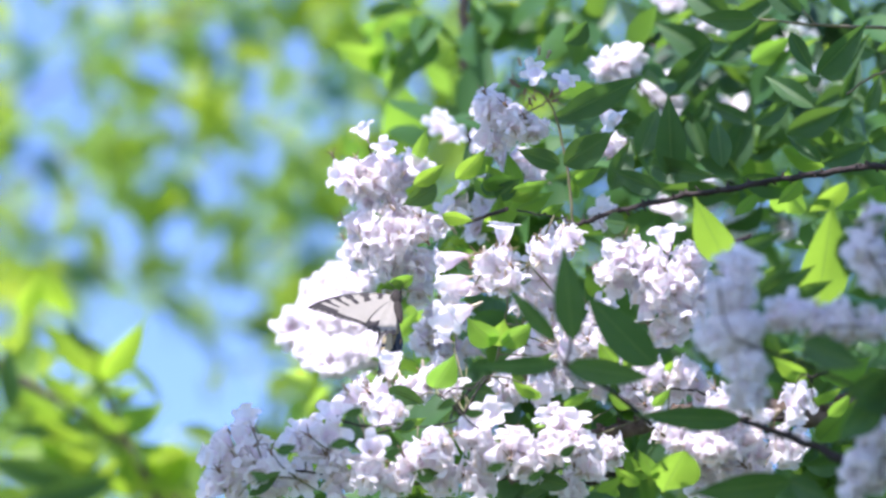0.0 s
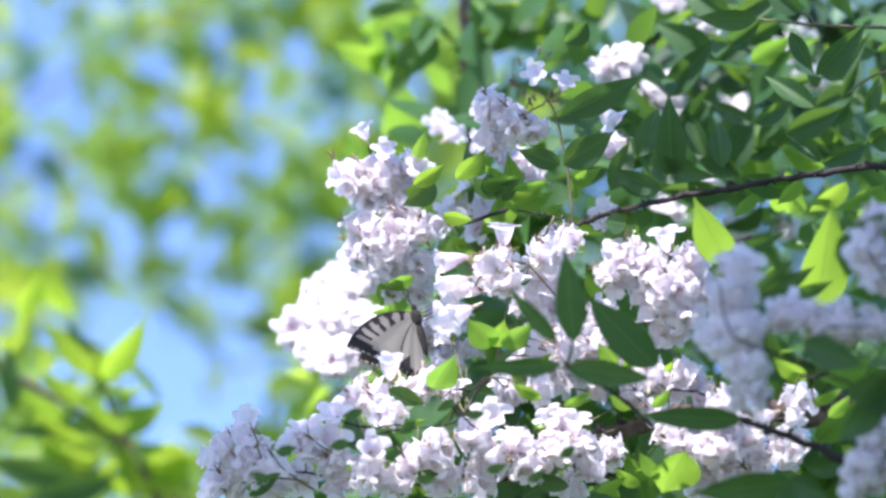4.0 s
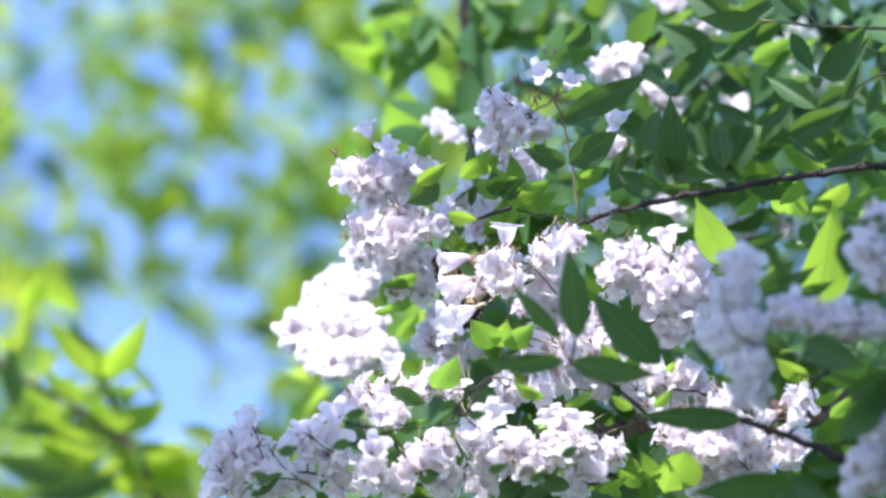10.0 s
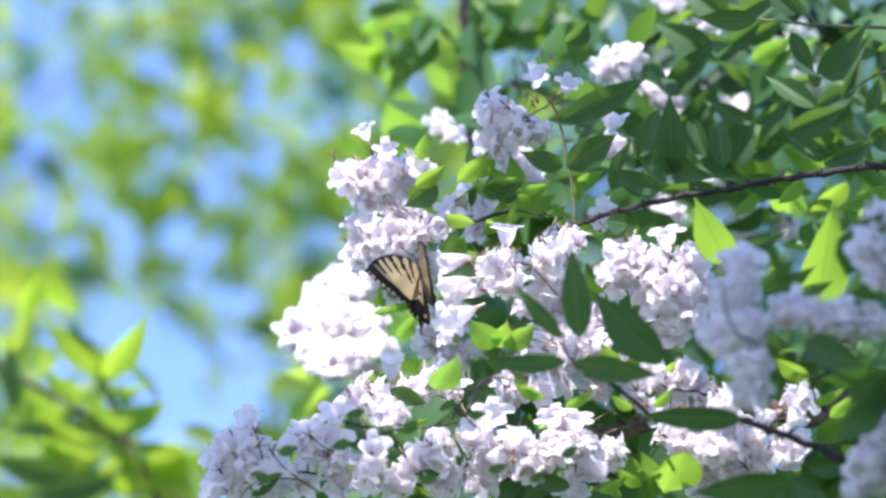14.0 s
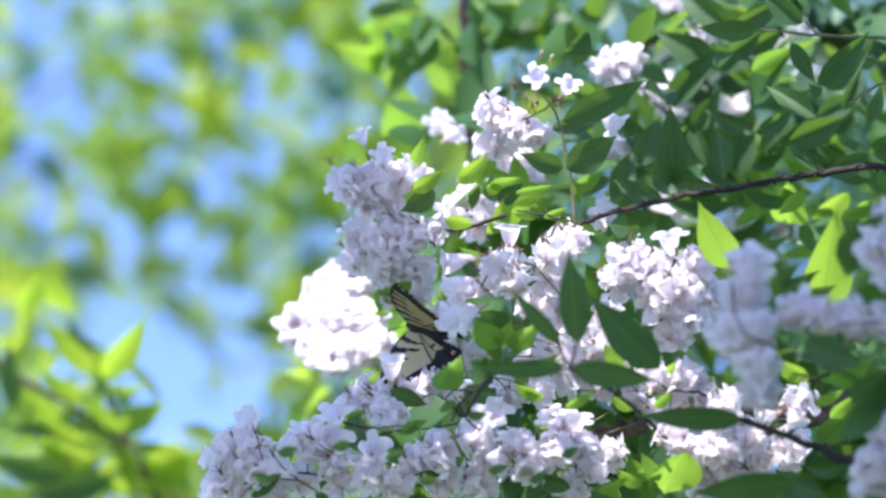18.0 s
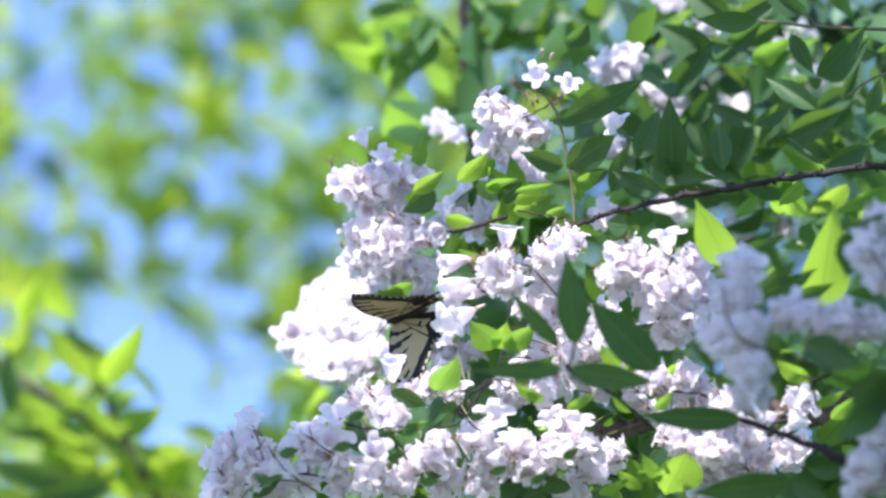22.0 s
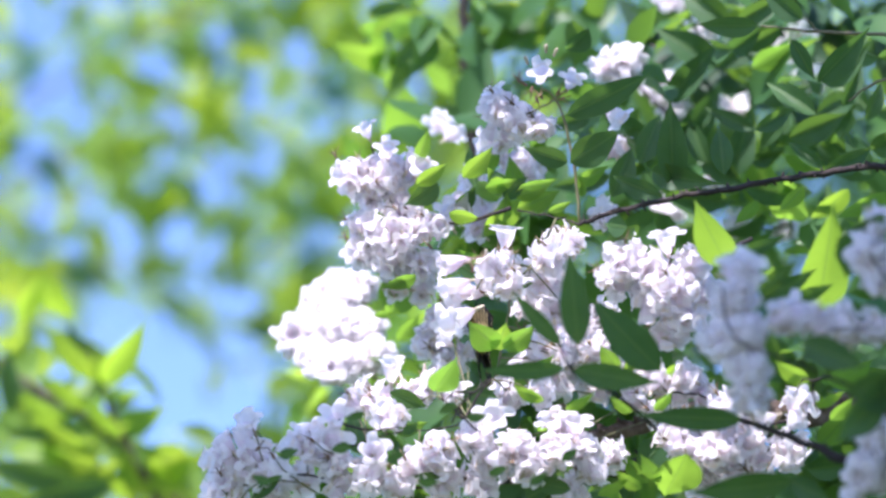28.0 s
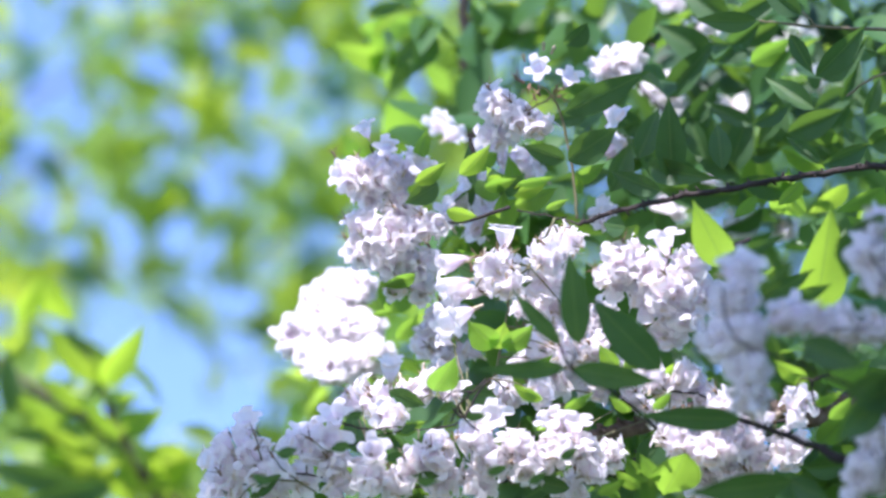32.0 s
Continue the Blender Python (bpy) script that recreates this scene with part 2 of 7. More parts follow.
def bud_shape():
    pts = [(0.0, 0, 0), (0.002, 0, 0), (0.005, 0, 0), (0.008, 0, 0), (0.0105, 0, 0)]
    verts, faces = [], []
    sides = 7
    for (x, _, _), r in zip(pts, (0.0006, 0.0016, 0.0017, 0.0024, 0.0008)):
        for k in range(sides):
            a = 2 * math.pi * k / sides
            verts.append((x, math.cos(a) * r, math.sin(a) * r))
    for i in range(4):
        for k in range(sides):
            a, b = i * sides + k, i * sides + (k + 1) % sides
            faces.append((a, b, b + sides, a + sides))
    faces.append(tuple(4 * sides + k for k in range(sides)))
    return verts, faces


def leaf_shape(ratio, fold, bend, wave, seed, along=12, across=7):
    """A pointed oval leaf of length 1 along x; fold lifts its halves, bend droops its tip."""
    verts, faces = [], []
    rng = random.Random(seed)
    ph = rng.uniform(0, 6)
    for i in range(along + 1):
        s = i / along
        w = ratio * 0.5 * (math.sin(math.pi * s ** 0.80) ** 0.85) * (1 - 0.42 * s ** 3)
        if s > 0.80:
            w *= 1 - 0.55 * ((s - 0.80) / 0.20)
        w = max(w, 0.004)
        for k in range(across):
            c = 2 * k / (across - 1) - 1
            z = fold * abs(c) * w - bend * s * s + wave * math.sin(9 * s + ph + 2 * c) * abs(c) * w
            verts.append((s, c * w * (1 - 0.15 * abs(fold)), z))
    for i in range(along):
        for k in range(across - 1):
            a = i * across + k
            faces.append((a, a + 1, a + across + 1, a + across))
    return verts, faces


FLOWERS = []
for i in range(8):
    fv, ff, fi = flower_shape(i, (0.9, 0.75, 1.0, 0.55, 0.85, 0.4, 0.95, 0.65)[i])
    FLOWERS.append(mesh_of("flower", fv, ff, (PETAL, TUBE, THROAT, CALYX), fi))
MASS_FLOWERS = [flower_shape(i + 20, 1.0) for i in range(4)]
def calyx_star():
    """A spent flower's base: a hairy green ovary with five narrow reddish sepals."""
    verts, faces = tube([(-0.004, 0, 0), (-0.002, 0, 0), (0.0005, 0, 0)], (0.0009, 0.0013), 6)
    for j in range(5):
        a = 2 * math.pi * j / 5
        y, z = math.cos(a), math.sin(a)
        o = len(verts)
        verts += [(0, y * 0.001 - z * 0.0006, z * 0.001 + y * 0.0006), (0, y * 0.001 + z * 0.0006, z * 0.001 - y * 0.0006),
                  (0.003, y * 0.0042 + z * 0.0004, z * 0.0042 - y * 0.0004), (0.0055, y * 0.0078, z * 0.0078), (0.003, y * 0.0042 - z * 0.0004, z * 0.0042 + y * 0.0004)]
        faces.append((o, o + 1, o + 2, o + 3, o + 4))
    return verts, faces


CALYX_STAR = mesh_of("calyx", *calyx_star(), (CALYX_RED,), None, False)
BUDS = [mesh_of("bud", *bud_shape(), (BUD,))]
LEAF_SHAPES = {}


def leaf_mesh(length, ratio, fold, bend, seed, young, shoot=False):
    key = (round(length * 200), round(ratio * 12), round(fold * 4), round(bend * 8), seed % 3, young, shoot)
    if key not in LEAF_SHAPES:
        v, f = leaf_shape(key[1] / 12, key[2] / 4, key[3] / 8, 0.05, key[4])
        k = key[0] / 200
        LEAF_SHAPES[key] = mesh_of("leaf", [(x * k, y * k, z * k) for x, y, z in v], f, (((SHRUB_LEAF if shoot else BACKLIT_LEAF) if young else LEAF),))
    return LEAF_SHAPES[key]


def add_leaf(spray, base, tip, wide, lean, turn=0.0, fold=0.35, bend=0.12):
    """A leaf from base to tip, wide as a share of its length. lean: degrees by which its face leans up from facing the eye; turn: sideways."""
    base, tip = Vector(base), Vector(tip)
    if spray.name.startswith("leafy_crown"):
        away = RNG.uniform(0.0, 0.26)
        base, tip = [q + (q - EYE).normalized() * away for q in (base, tip)]
        fold, bend = fold + RNG.uniform(0.0, 0.4), bend + RNG.uniform(-0.1, 0.15)
    # leaves of low lean count as young: backlight is put into their brighter colour
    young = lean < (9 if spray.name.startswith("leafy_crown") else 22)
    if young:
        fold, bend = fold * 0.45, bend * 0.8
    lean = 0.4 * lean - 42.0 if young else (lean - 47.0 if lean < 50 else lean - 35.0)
    n = BACK * math.cos(radians(lean)) + UP * math.sin(radians(lean)) + RIGHT * math.tan(radians(turn))
    axis = tip - base
    if young:
        tip = tip - BACK * axis.dot(UP) * math.tan(radians(lean))
        axis = tip - base
    m = frame_of(base, axis, n)
    me = leaf_mesh(axis.length, wide, fold, bend, len(spray.children), young, spray.name.startswith("leafy_shoot"))
    return part("leaf", me, spray, m)


def add_flower(spray, mouth, way, size=1.0, which=None):
    """A flower whose mouth lies at mouth and opens along way."""
    k = which if which is not None else RNG.randrange(len(FLOWERS))
    way = Vector(way).normalized()
    size = min(size, 1.12)
    m = frame_of(Vector(mouth) - way * 0.018 * size, way, Vector((RNG.uniform(-1, 1), RNG.uniform(-1, 1), RNG.uniform(0, 1))))
    return part("flower", FLOWERS[k], spray, m @ Matrix.Scale(size, 4))


def funnel(spray, base, mouth, which=0):
    """A flower seen from its side, from the foot of its tube to its mouth."""
    base, way = Vector(base), Vector(mouth) - Vector(base)
    k = way.length / 0.0215
    m = frame_of(base + way.normalized() * 0.0055 * k, way, BACK + UP * 0.2)
    return part("flower", FLOWERS[which], spray, m @ Matrix.Diagonal((k, 0.6 * k, 0.6 * k, 1.0)))


RNG = random.Random(7)


def seen_way(x, z, out):
    """A direction across the view: x to the right, z up, out towards the eye."""
    return (RIGHT * x + UP * z + BACK * out).normalized()


def clump(spray, centre, radius, count, size=1.0, lean=0.3):
    """Flowers that open outwards all round a point, most of them on the side of the light and the eye."""
    centre = Vector(centre)
    hub = centre - UP * radius * 0.25
    near_by = min(SPRAY_LINES.get(spray.name, [hub]), key=lambda q: (q - hub).length)
    stalks = [tube(smooth_path([near_by, near_by.lerp(hub, 0.5) + UP * 0.003, hub], 3), (0.0007, 0.0005), 5)]
    for i in range(max(2, round(count * 0.98))):
        a = 2.399963 * i + RNG.uniform(-0.3, 0.3)
        out = RNG.uniform(-0.45, 0.85)
        s = math.sqrt(max(0.0, 1 - out * out))
        way = seen_way(s * math.cos(a), s * math.sin(a) + lean, out)
        reach = radius * RNG.uniform(0.85, 1.2)
        jitter = Vector((RNG.uniform(-1, 1), RNG.uniform(-1, 1), RNG.uniform(-1, 1))) * 0.35
        k = size * RNG.uniform(0.85, 1.03)
        bell = add_flower(spray, centre + way * reach, way + jitter, k)
        base = PLACES[bell.name].translation
        stalks.append(tube([hub, hub.lerp(base, 0.55) + UP * 0.001, base], (0.0005, 0.0004), 4))
        if i % 8 == 1:
            star = centre + way * reach * 0.9 + Vector((RNG.uniform(-1, 1), RNG.uniform(-1, 1), RNG.uniform(-1, 1))) * 0.008
            part("calyx", CALYX_STAR, spray, frame_of(star, way + jitter, (0.2, 0.1, 1)))
    v, f = merge(stalks)
    p = PLACES[spray.name].translation
    tagged(part("stalk", mesh_of("stalk", [q - p for q in v], f, (GREEN_STEM,)), spray, PLACES[spray.name].copy()), kind="stuff")


def clump_mass(centres, seed, lean=0.15, sunny=0.0):
    """The same, for blossom too far out of focus to tell one flower from the next: one mesh."""
    rng = random.Random(seed)
    verts, faces, index = [], [], []
    for centre, radius, count in centres:
        for i in range(round(count * 1.25)):
            a, out = 2.399963 * i + rng.uniform(-0.3, 0.3), rng.uniform(-0.6, 1.0)
            s = math.sqrt(max(0.0, 1 - out * out))
            way = seen_way(s * math.cos(a), s * math.sin(a) + lean, out)
            sv, sf, si = MASS_FLOWERS[rng.randrange(4)]
            loose = 0.7 - 0.5 * sunny
            face = way * (1 - 0.6 * sunny) + (SUNWARD + BACK * 0.8) * (0.7 * sunny) + Vector((rng.uniform(-loose, loose), rng.uniform(-loose, loose), rng.uniform(-0.4 * loose, loose)))
            m = frame_of(Vector(centre) + way * (radius * rng.uniform(0.5, 1.1) - 0.015), face, (0.3, 0.2, 1))
            m = m @ Matrix.Scale(rng.uniform(0.85, 1.05) * (1.0 + 0.2 * sunny), 4) @ Matrix.Diagonal((1.0 - 0.6 * sunny, 1.0, 1.0, 1.0))
            o = len(verts)
            verts += [m @ Vector(v) for v in sv]
            faces += [tuple(j + o for j in q) for q in sf]
            index += si
    return verts, faces, index


def spray_of(shrub, pivot, paths, material=None, name="flowering_twig", label=""):
    """A twig that sways as one, in world coordinates round its pivot."""
    pieces = []
    for i, (pts, r0, r1) in enumerate(paths):
        pieces.append(tube(smooth_path(pts, 6, 0.0, 0.0006, i), (r0, r1), 7, 0.35, i))
    v, f = pieces[0]
    p = Vector(pivot)
    lines = [q for pts, r0, r1 in paths for q in smooth_path(pts, 6)]
    me = mesh_of(name, [q - p for q in v], f, (material or TWIG,))
    ob = part(name, me, shrub, Matrix.Translation(p), label)
    SPRAY_LINES[ob.name] = lines
    for v, f in pieces[1:]:
        part("twig", mesh_of("twig", [q - p for q in v], f, (material or TWIG,)), ob, Matrix.Translation(p))
    return ob


SPRAY_LINES = {}

# ---------------------------------------------------------------- ground
def build_ground():
    n, reach = 40, 400.0
    verts, faces = [], []
    for i in range(n + 1):
        for k in range(n + 1):
            x = ((i / n * 2 - 1) ** 3) * reach
            y = ((k / n * 2 - 1) ** 3) * reach
            verts.append((x, y, 0.04 * math.sin(x * 0.4) * math.cos(y * 0.3) * min(1.0, math.hypot(x, y) / 10)))
    for i in range(n):
        for k in range(n):
            a = i * (n + 1) + k
            faces.append((a, a + n + 1, a + n + 2, a + 1))
    g = new("ground", mesh_of("ground", verts, faces, (SOIL,)))
    tagged(g, "thin grass on garden soil under the shrubs", "ground", kind="structure")


build_ground()

# ---------------------------------------------------------------- the beautybush
ROOT = Vector((0.55, 3.35, 0.0))
bush = thing("beautybush", ROOT, "beautybush covered in pale pink bell flowers with green pointed leaves", "shrub")
SWAYS = {}


def limb(points, r0, r1, seed=0, material=None):
    rng = random.Random(seed)
    path = smooth_path(points, 8, 0.0, 0.0012, seed)
    pieces = [tube(path, (r0, r1), 9, 0.35, seed, 0.35)]
    for i in range(len(path) // 3, len(path) - 1):
        for q in (path[i], path[i].lerp(path[i + 1], 0.3)):
            r = r0 + (r1 - r0) * (i / (len(path) - 1)) ** 0.35
            way = Vector((rng.uniform(-1, 1), rng.uniform(-1, 1), rng.uniform(-0.6, 1))).normalized()
            pieces.append(tube([q, q + way * r * 1.3, q + way * (r * 1.3 + rng.uniform(0.001, 0.004))], (r * 0.7, r * 0.2), 5, 0.2, i))
    v, f = merge(pieces)
    return part("limb", mesh_of("limb", [q - ROOT for q in v], f, (material or BARK,)), bush, Matrix.Translation(ROOT))


limb([ROOT, (0.5, 3.3, 0.9), (0.46, 3.15, 1.9), (0.3701, 2.9938, 2.4969), (0.2723, 2.9474, 2.5365), (0.1933, 2.9166, 2.5334), (0.1420, 2.9119, 2.5173), (0.0994, 2.9058, 2.5048), (0.0492, 2.9348, 2.4836)], 0.022, 0.004, 1)
limb([ROOT + Vector((0.03, 0.05, 0)), (0.62, 3.4, 1.2), (0.60, 3.2, 2.2), (0.4847, 2.8161, 2.6343), (0.3808, 2.7969, 2.6870), (0.3309, 2.7979, 2.6843), (0.2810, 2.7999, 2.6788), (0.2187, 2.8033, 2.6694), (0.1646, 2.8064, 2.6608), (0.1230, 2.8101, 2.6507), (0.0997, 2.7989, 2.6376)], 0.0066, 0.0016, 2, TWIG)
limb([(0.0997, 2.7989, 2.6376), (0.0841, 2.8297, 2.6553), (0.0550, 2.8374, 2.6635)], 0.0010, 0.0006, 12, TWIG)
limb([ROOT + Vector((-0.05, 0.02, 0)), (0.4, 3.3, 1.0), (0.34, 3.1, 2.0), (0.2216, 2.9658, 2.5154), (0.1781, 2.9540, 2.5184), (0.1349, 2.9510, 2.4974), (0.1093, 2.9551, 2.4862)], 0.012, 0.0025, 3, TWIG)
limb([ROOT + Vector((-0.08, 0.3, 0)), (0.2, 3.65, 1.2), (0.1063, 3.3795, 2.6945), (0.0423, 3.3324, 2.8239), (0.0207, 3.2853, 2.9533), (0.0187, 3.2516, 3.0458)], 0.012, 0.0045, 4, TWIG)
limb([ROOT + Vector((-0.06, -0.1, 0)), (0.42, 3.0, 1.4), (0.40, 2.85, 2.1), (0.3389, 2.6247, 2.3706), (0.2935, 2.6170, 2.3919), (0.2500, 2.6296, 2.4156), (0.2012, 2.6329, 2.4358)], 0.016, 0.002, 5, TWIG)

# the tall cluster at the edge, which dips as the insect leans on it
tall = spray_of(bush, (0.0026, 2.8883, 2.6699), [([(0.0487, 2.8374, 2.6635), (0.0026, 2.8883, 2.6699), (-0.0361, 2.9011, 2.6930), (-0.0552, 2.8774, 2.7289)], 0.0016, 0.0007),
                                    ([(0.0026, 2.8883, 2.6699), (-0.0275, 2.9129, 2.6607), (-0.0404, 2.9217, 2.6364)], 0.0012, 0.0006)])
SWAYS["tall"] = tall
add_flower(tall, (-0.0615, 2.8623, 2.7413), seen_way(-0.35, 0.8, 0.45), 0.76, 0)
add_flower(tall, (-0.0425, 2.8579, 2.7240), seen_way(0.0, 0.75, 0.65), 0.85, 2)
add_flower(tall, (-0.0179, 2.8690, 2.7228), seen_way(0.5, 0.8, 0.25), 1.1, 3)
add_flower(tall, (-0.0136, 2.8626, 2.7112), seen_way(0.3, 0.6, 0.7), 1.1, 4)
for c, r, n in (((-0.0694, 2.8853, 2.7071), 0.0154, 9), ((-0.0480, 2.8853, 2.7071), 0.0171, 9), ((-0.0309, 2.8941, 2.7123), 0.0146, 6), ((-0.0576, 2.9004, 2.6950), 0.0155, 7),
                ((-0.0338, 2.8940, 2.6834), 0.0163, 7)):
    clump(tall, c, r, n)
for c, r, n in (((-0.0582, 2.8994, 2.6685), 0.0154, 8), ((-0.0358, 2.8912, 2.6618), 0.0179, 9), ((-0.0124, 2.8894, 2.6667), 0.0145, 7), ((-0.0619, 2.9144, 2.6566), 0.0137, 6),
                ((-0.0402, 2.9076, 2.6460), 0.0180, 9), ((-0.0197, 2.9091, 2.6420), 0.0163, 8), ((-0.0361, 2.9239, 2.6304), 0.0120, 5), ((-0.0168, 2.9247, 2.6284), 0.0120, 4)):
    clump(tall, c, r, n)
add_leaf(tall, (-0.0208, 2.8594, 2.6908), (0.0034, 2.8544, 2.7044), 0.5, 20)
add_leaf(tall, (-0.0038, 2.8781, 2.6979), (-0.0263, 2.8644, 2.6769), 0.55, 30)
add_leaf(tall, (-0.0196, 2.8719, 2.7148), (-0.0111, 2.8643, 2.7356), 0.4, 0)
add_leaf(tall, (-0.0213, 2.8920, 2.6304), (-0.0442, 2.8961, 2.6192), 0.5, 0)
add_leaf(tall, (-0.0385, 2.9111, 2.6363), (-0.0461, 2.9102, 2.6097), 0.55, -5)

# the middle clusters that hang over the insect
middle = spray_of(bush, (0.0648, 2.8232, 2.6147), [([(0.0841, 2.8297, 2.6553), (0.0648, 2.8232, 2.6147), (0.0355, 2.8100, 2.5924), (0.0128, 2.8034, 2.5814)], 0.0009, 0.0006),
                                      ([(0.0648, 2.8232, 2.6147), (0.0441, 2.8218, 2.6186), (0.0233, 2.8221, 2.6179)], 0.001, 0.0006),
                                      ([(0.0441, 2.8218, 2.6186), (0.0461, 2.8175, 2.6304)], 0.0009, 0.0006),
                                      ([(0.0500, 2.8086, 2.5963), (0.0479, 2.8171, 2.5730), (0.0389, 2.8407, 2.5374), (0.0275, 2.8640, 2.5319), (0.0159, 2.8810, 2.5145)], 0.0008, 0.001)], GREEN_STEM)
SWAYS["middle"] = middle
add_flower(middle, (0.0474, 2.8121, 2.6452), seen_way(0.05, 0.95, 0.15), 1.1, 0)
add_flower(middle, (-0.0049, 2.7947, 2.6054), seen_way(-0.95, -0.12, 0.2), 1.25, 3)
add_flower(middle, (0.0586, 2.8232, 2.6147), seen_way(0.8, 0.2, 0.5), 1.1, 1)
for c, r, n in (((0.0403, 2.7967, 2.5999), 0.0145, 9), ((0.0048, 2.9604, 2.6179), 0.0172, 11), ((-0.0083, 2.9743, 2.6089), 0.0144, 8), 
                ((0.0757, 2.8449, 2.6136), 0.0166, 11), ((0.0910, 2.8548, 2.6449), 0.0139, 8), ((0.0847, 2.8709, 2.6006), 0.0139, 7),
                ((0.0958, 2.9000, 2.5792), 0.0158, 8), ((0.0704, 2.9000, 2.5792), 0.0140, 7), ((0.1128, 2.9029, 2.5713), 0.0121, 5), ((0.0919, 2.9182, 2.5585), 0.0160, 7), ((0.1096, 2.8698, 2.5744), 0.0120, 7), ((0.1264, 2.8780, 2.5519), 0.0120, 7), ((0.1432, 2.8773, 2.5539), 0.0101, 5), ((0.1163, 2.8925, 2.5412), 0.0121, 7), ((0.0617, 2.8811, 2.6019), 0.0102, 5), ((0.1201, 2.8644, 2.5894), 0.0111, 5)):
    clump(middle, c, r, n)
for base, mouth, which in (((0.0347, 2.8162, 2.5902), (0.0156, 2.7915, 2.5850), 5), ((0.0120, 2.9287, 2.5880), (-0.0034, 2.9172, 2.5905), 2), ((0.0272, 2.7978, 2.5969), (-0.0008, 2.7862, 2.5849), 3), ((0.0304, 2.7951, 2.5750), (0.0008, 2.7715, 2.5521), 0), ((0.0281, 2.8018, 2.6150), (-0.0025, 2.7944, 2.6061), 1), ((0.0252, 2.8093, 2.5944), (0.0033, 2.7994, 2.5778), 4), ((0.0498, 2.7992, 2.5930), (0.0343, 2.7812, 2.5840), 2), ((0.0580, 2.7950, 2.6046), (0.0393, 2.7834, 2.5926), 1), ((0.0520, 2.8001, 2.6196), (0.0435, 2.7830, 2.6081), 3), ((0.0133, 2.9438, 2.5759), (-0.0060, 2.9328, 2.5768), 2), ((0.0069, 2.9408, 2.5840), (-0.0103, 2.9369, 2.5655), 0)):
    funnel(middle, base, mouth, which)
add_leaf(middle, (0.0299, 2.8213, 2.6052), (0.0083, 2.8174, 2.6162), 0.62, 30)
add_leaf(middle, (0.0116, 2.8211, 2.6206), (0.0258, 2.8235, 2.6140), 0.5, 18)
for row in (((0.0397, 2.7676, 2.5337), (0.0202, 2.7623, 2.5481), 0.8, 8), ((0.0441, 2.7681, 2.5322), (0.0647, 2.7631, 2.5458), 0.7, 8), ((0.0390, 2.7775, 2.5357), (0.0461, 2.7620, 2.5489), 0.7, 0),
            ((-0.0049, 2.7784, 2.5040), (0.0097, 2.7619, 2.5199), 0.6, 0), ((0.0424, 2.8784, 2.5507), (0.0615, 2.8813, 2.5721), 0.5, 40), ((0.0321, 2.8500, 2.6872), (0.0541, 2.8486, 2.6912), 0.6, 10),
            ((0.0153, 2.8797, 2.6350), (0.0365, 2.8826, 2.6271), 0.6, 35), ((0.0278, 2.8940, 2.5372), (0.0615, 2.8925, 2.5412), 0.5, 60), ((0.1267, 2.7918, 2.5255), (0.1124, 2.7862, 2.5408), 0.55, 0), ((0.1328, 2.7925, 2.5236), (0.1450, 2.7869, 2.5389), 0.5, 0), ((0.0619, 2.8122, 2.5280), (0.0824, 2.8077, 2.5403), 0.5, 5), ((0.0368, 2.9094, 2.6412), (0.0069, 2.9035, 2.6572), 0.6, 5)):
    add_leaf(middle, *row)

for c, r, n in (((0.0758, 2.7646, 2.6002), 0.0122, 6), ((0.0491, 2.7615, 2.5796), 0.0106, 5), ((0.0933, 2.7987, 2.6235), 0.0107, 5), ((0.0349, 2.7573, 2.5911), 0.0097, 4), ((0.0892, 2.8263, 2.5478), 0.0124, 6), ((0.1106, 2.8445, 2.5561), 0.0116, 5), ((0.0500, 2.8376, 2.5168), 0.0107, 5), ((0.0732, 2.8488, 2.5444), 0.0108, 5),
                ((0.0708, 2.8343, 2.5549), 0.0100, 4), ((0.0930, 2.8164, 2.5458), 0.0100, 4), ((0.1136, 2.8150, 2.5497), 0.0090, 4), ((0.0590, 2.8664, 2.5546), 0.0090, 3), ((0.0200, 2.9681, 2.5968), 0.0090, 3), ((0.0091, 2.9708, 2.5894), 0.0090, 3), ((0.0628, 2.8533, 2.5319), 0.0090, 3), ((0.0856, 2.8525, 2.5343), 0.0090, 3), ((0.0820, 2.8592, 2.5743), 0.0080, 3), ((-0.0017, 2.9690, 2.5943), 0.0100, 4)):
    clump(middle, c, r, n)
part("calyx", CALYX_STAR, middle, frame_of((0.0254, 2.7830, 2.6081), seen_way(-0.8, 0.2, 0.3), BACK))
part("calyx", CALYX_STAR, middle, frame_of((0.0222, 2.7950, 2.6046), seen_way(0.1, 0.9, 0.3), BACK))
part("calyx", CALYX_STAR, middle, frame_of((0.0418, 2.7816, 2.6120), seen_way(0, 1, 0.3), BACK))
part("calyx", CALYX_STAR, middle, frame_of((0.0272, 2.8009, 2.5883), seen_way(-0.7, 0.3, 0.3), BACK))
part("calyx", CALYX_STAR, middle, frame_of((0.0498, 2.7916, 2.6139), seen_way(0.4, 0.8, 0.3), BACK))
part("calyx", CALYX_STAR, middle, frame_of((-0.0100, 2.8175, 2.6304), seen_way(-0.4, 0.6, 0.3), BACK))

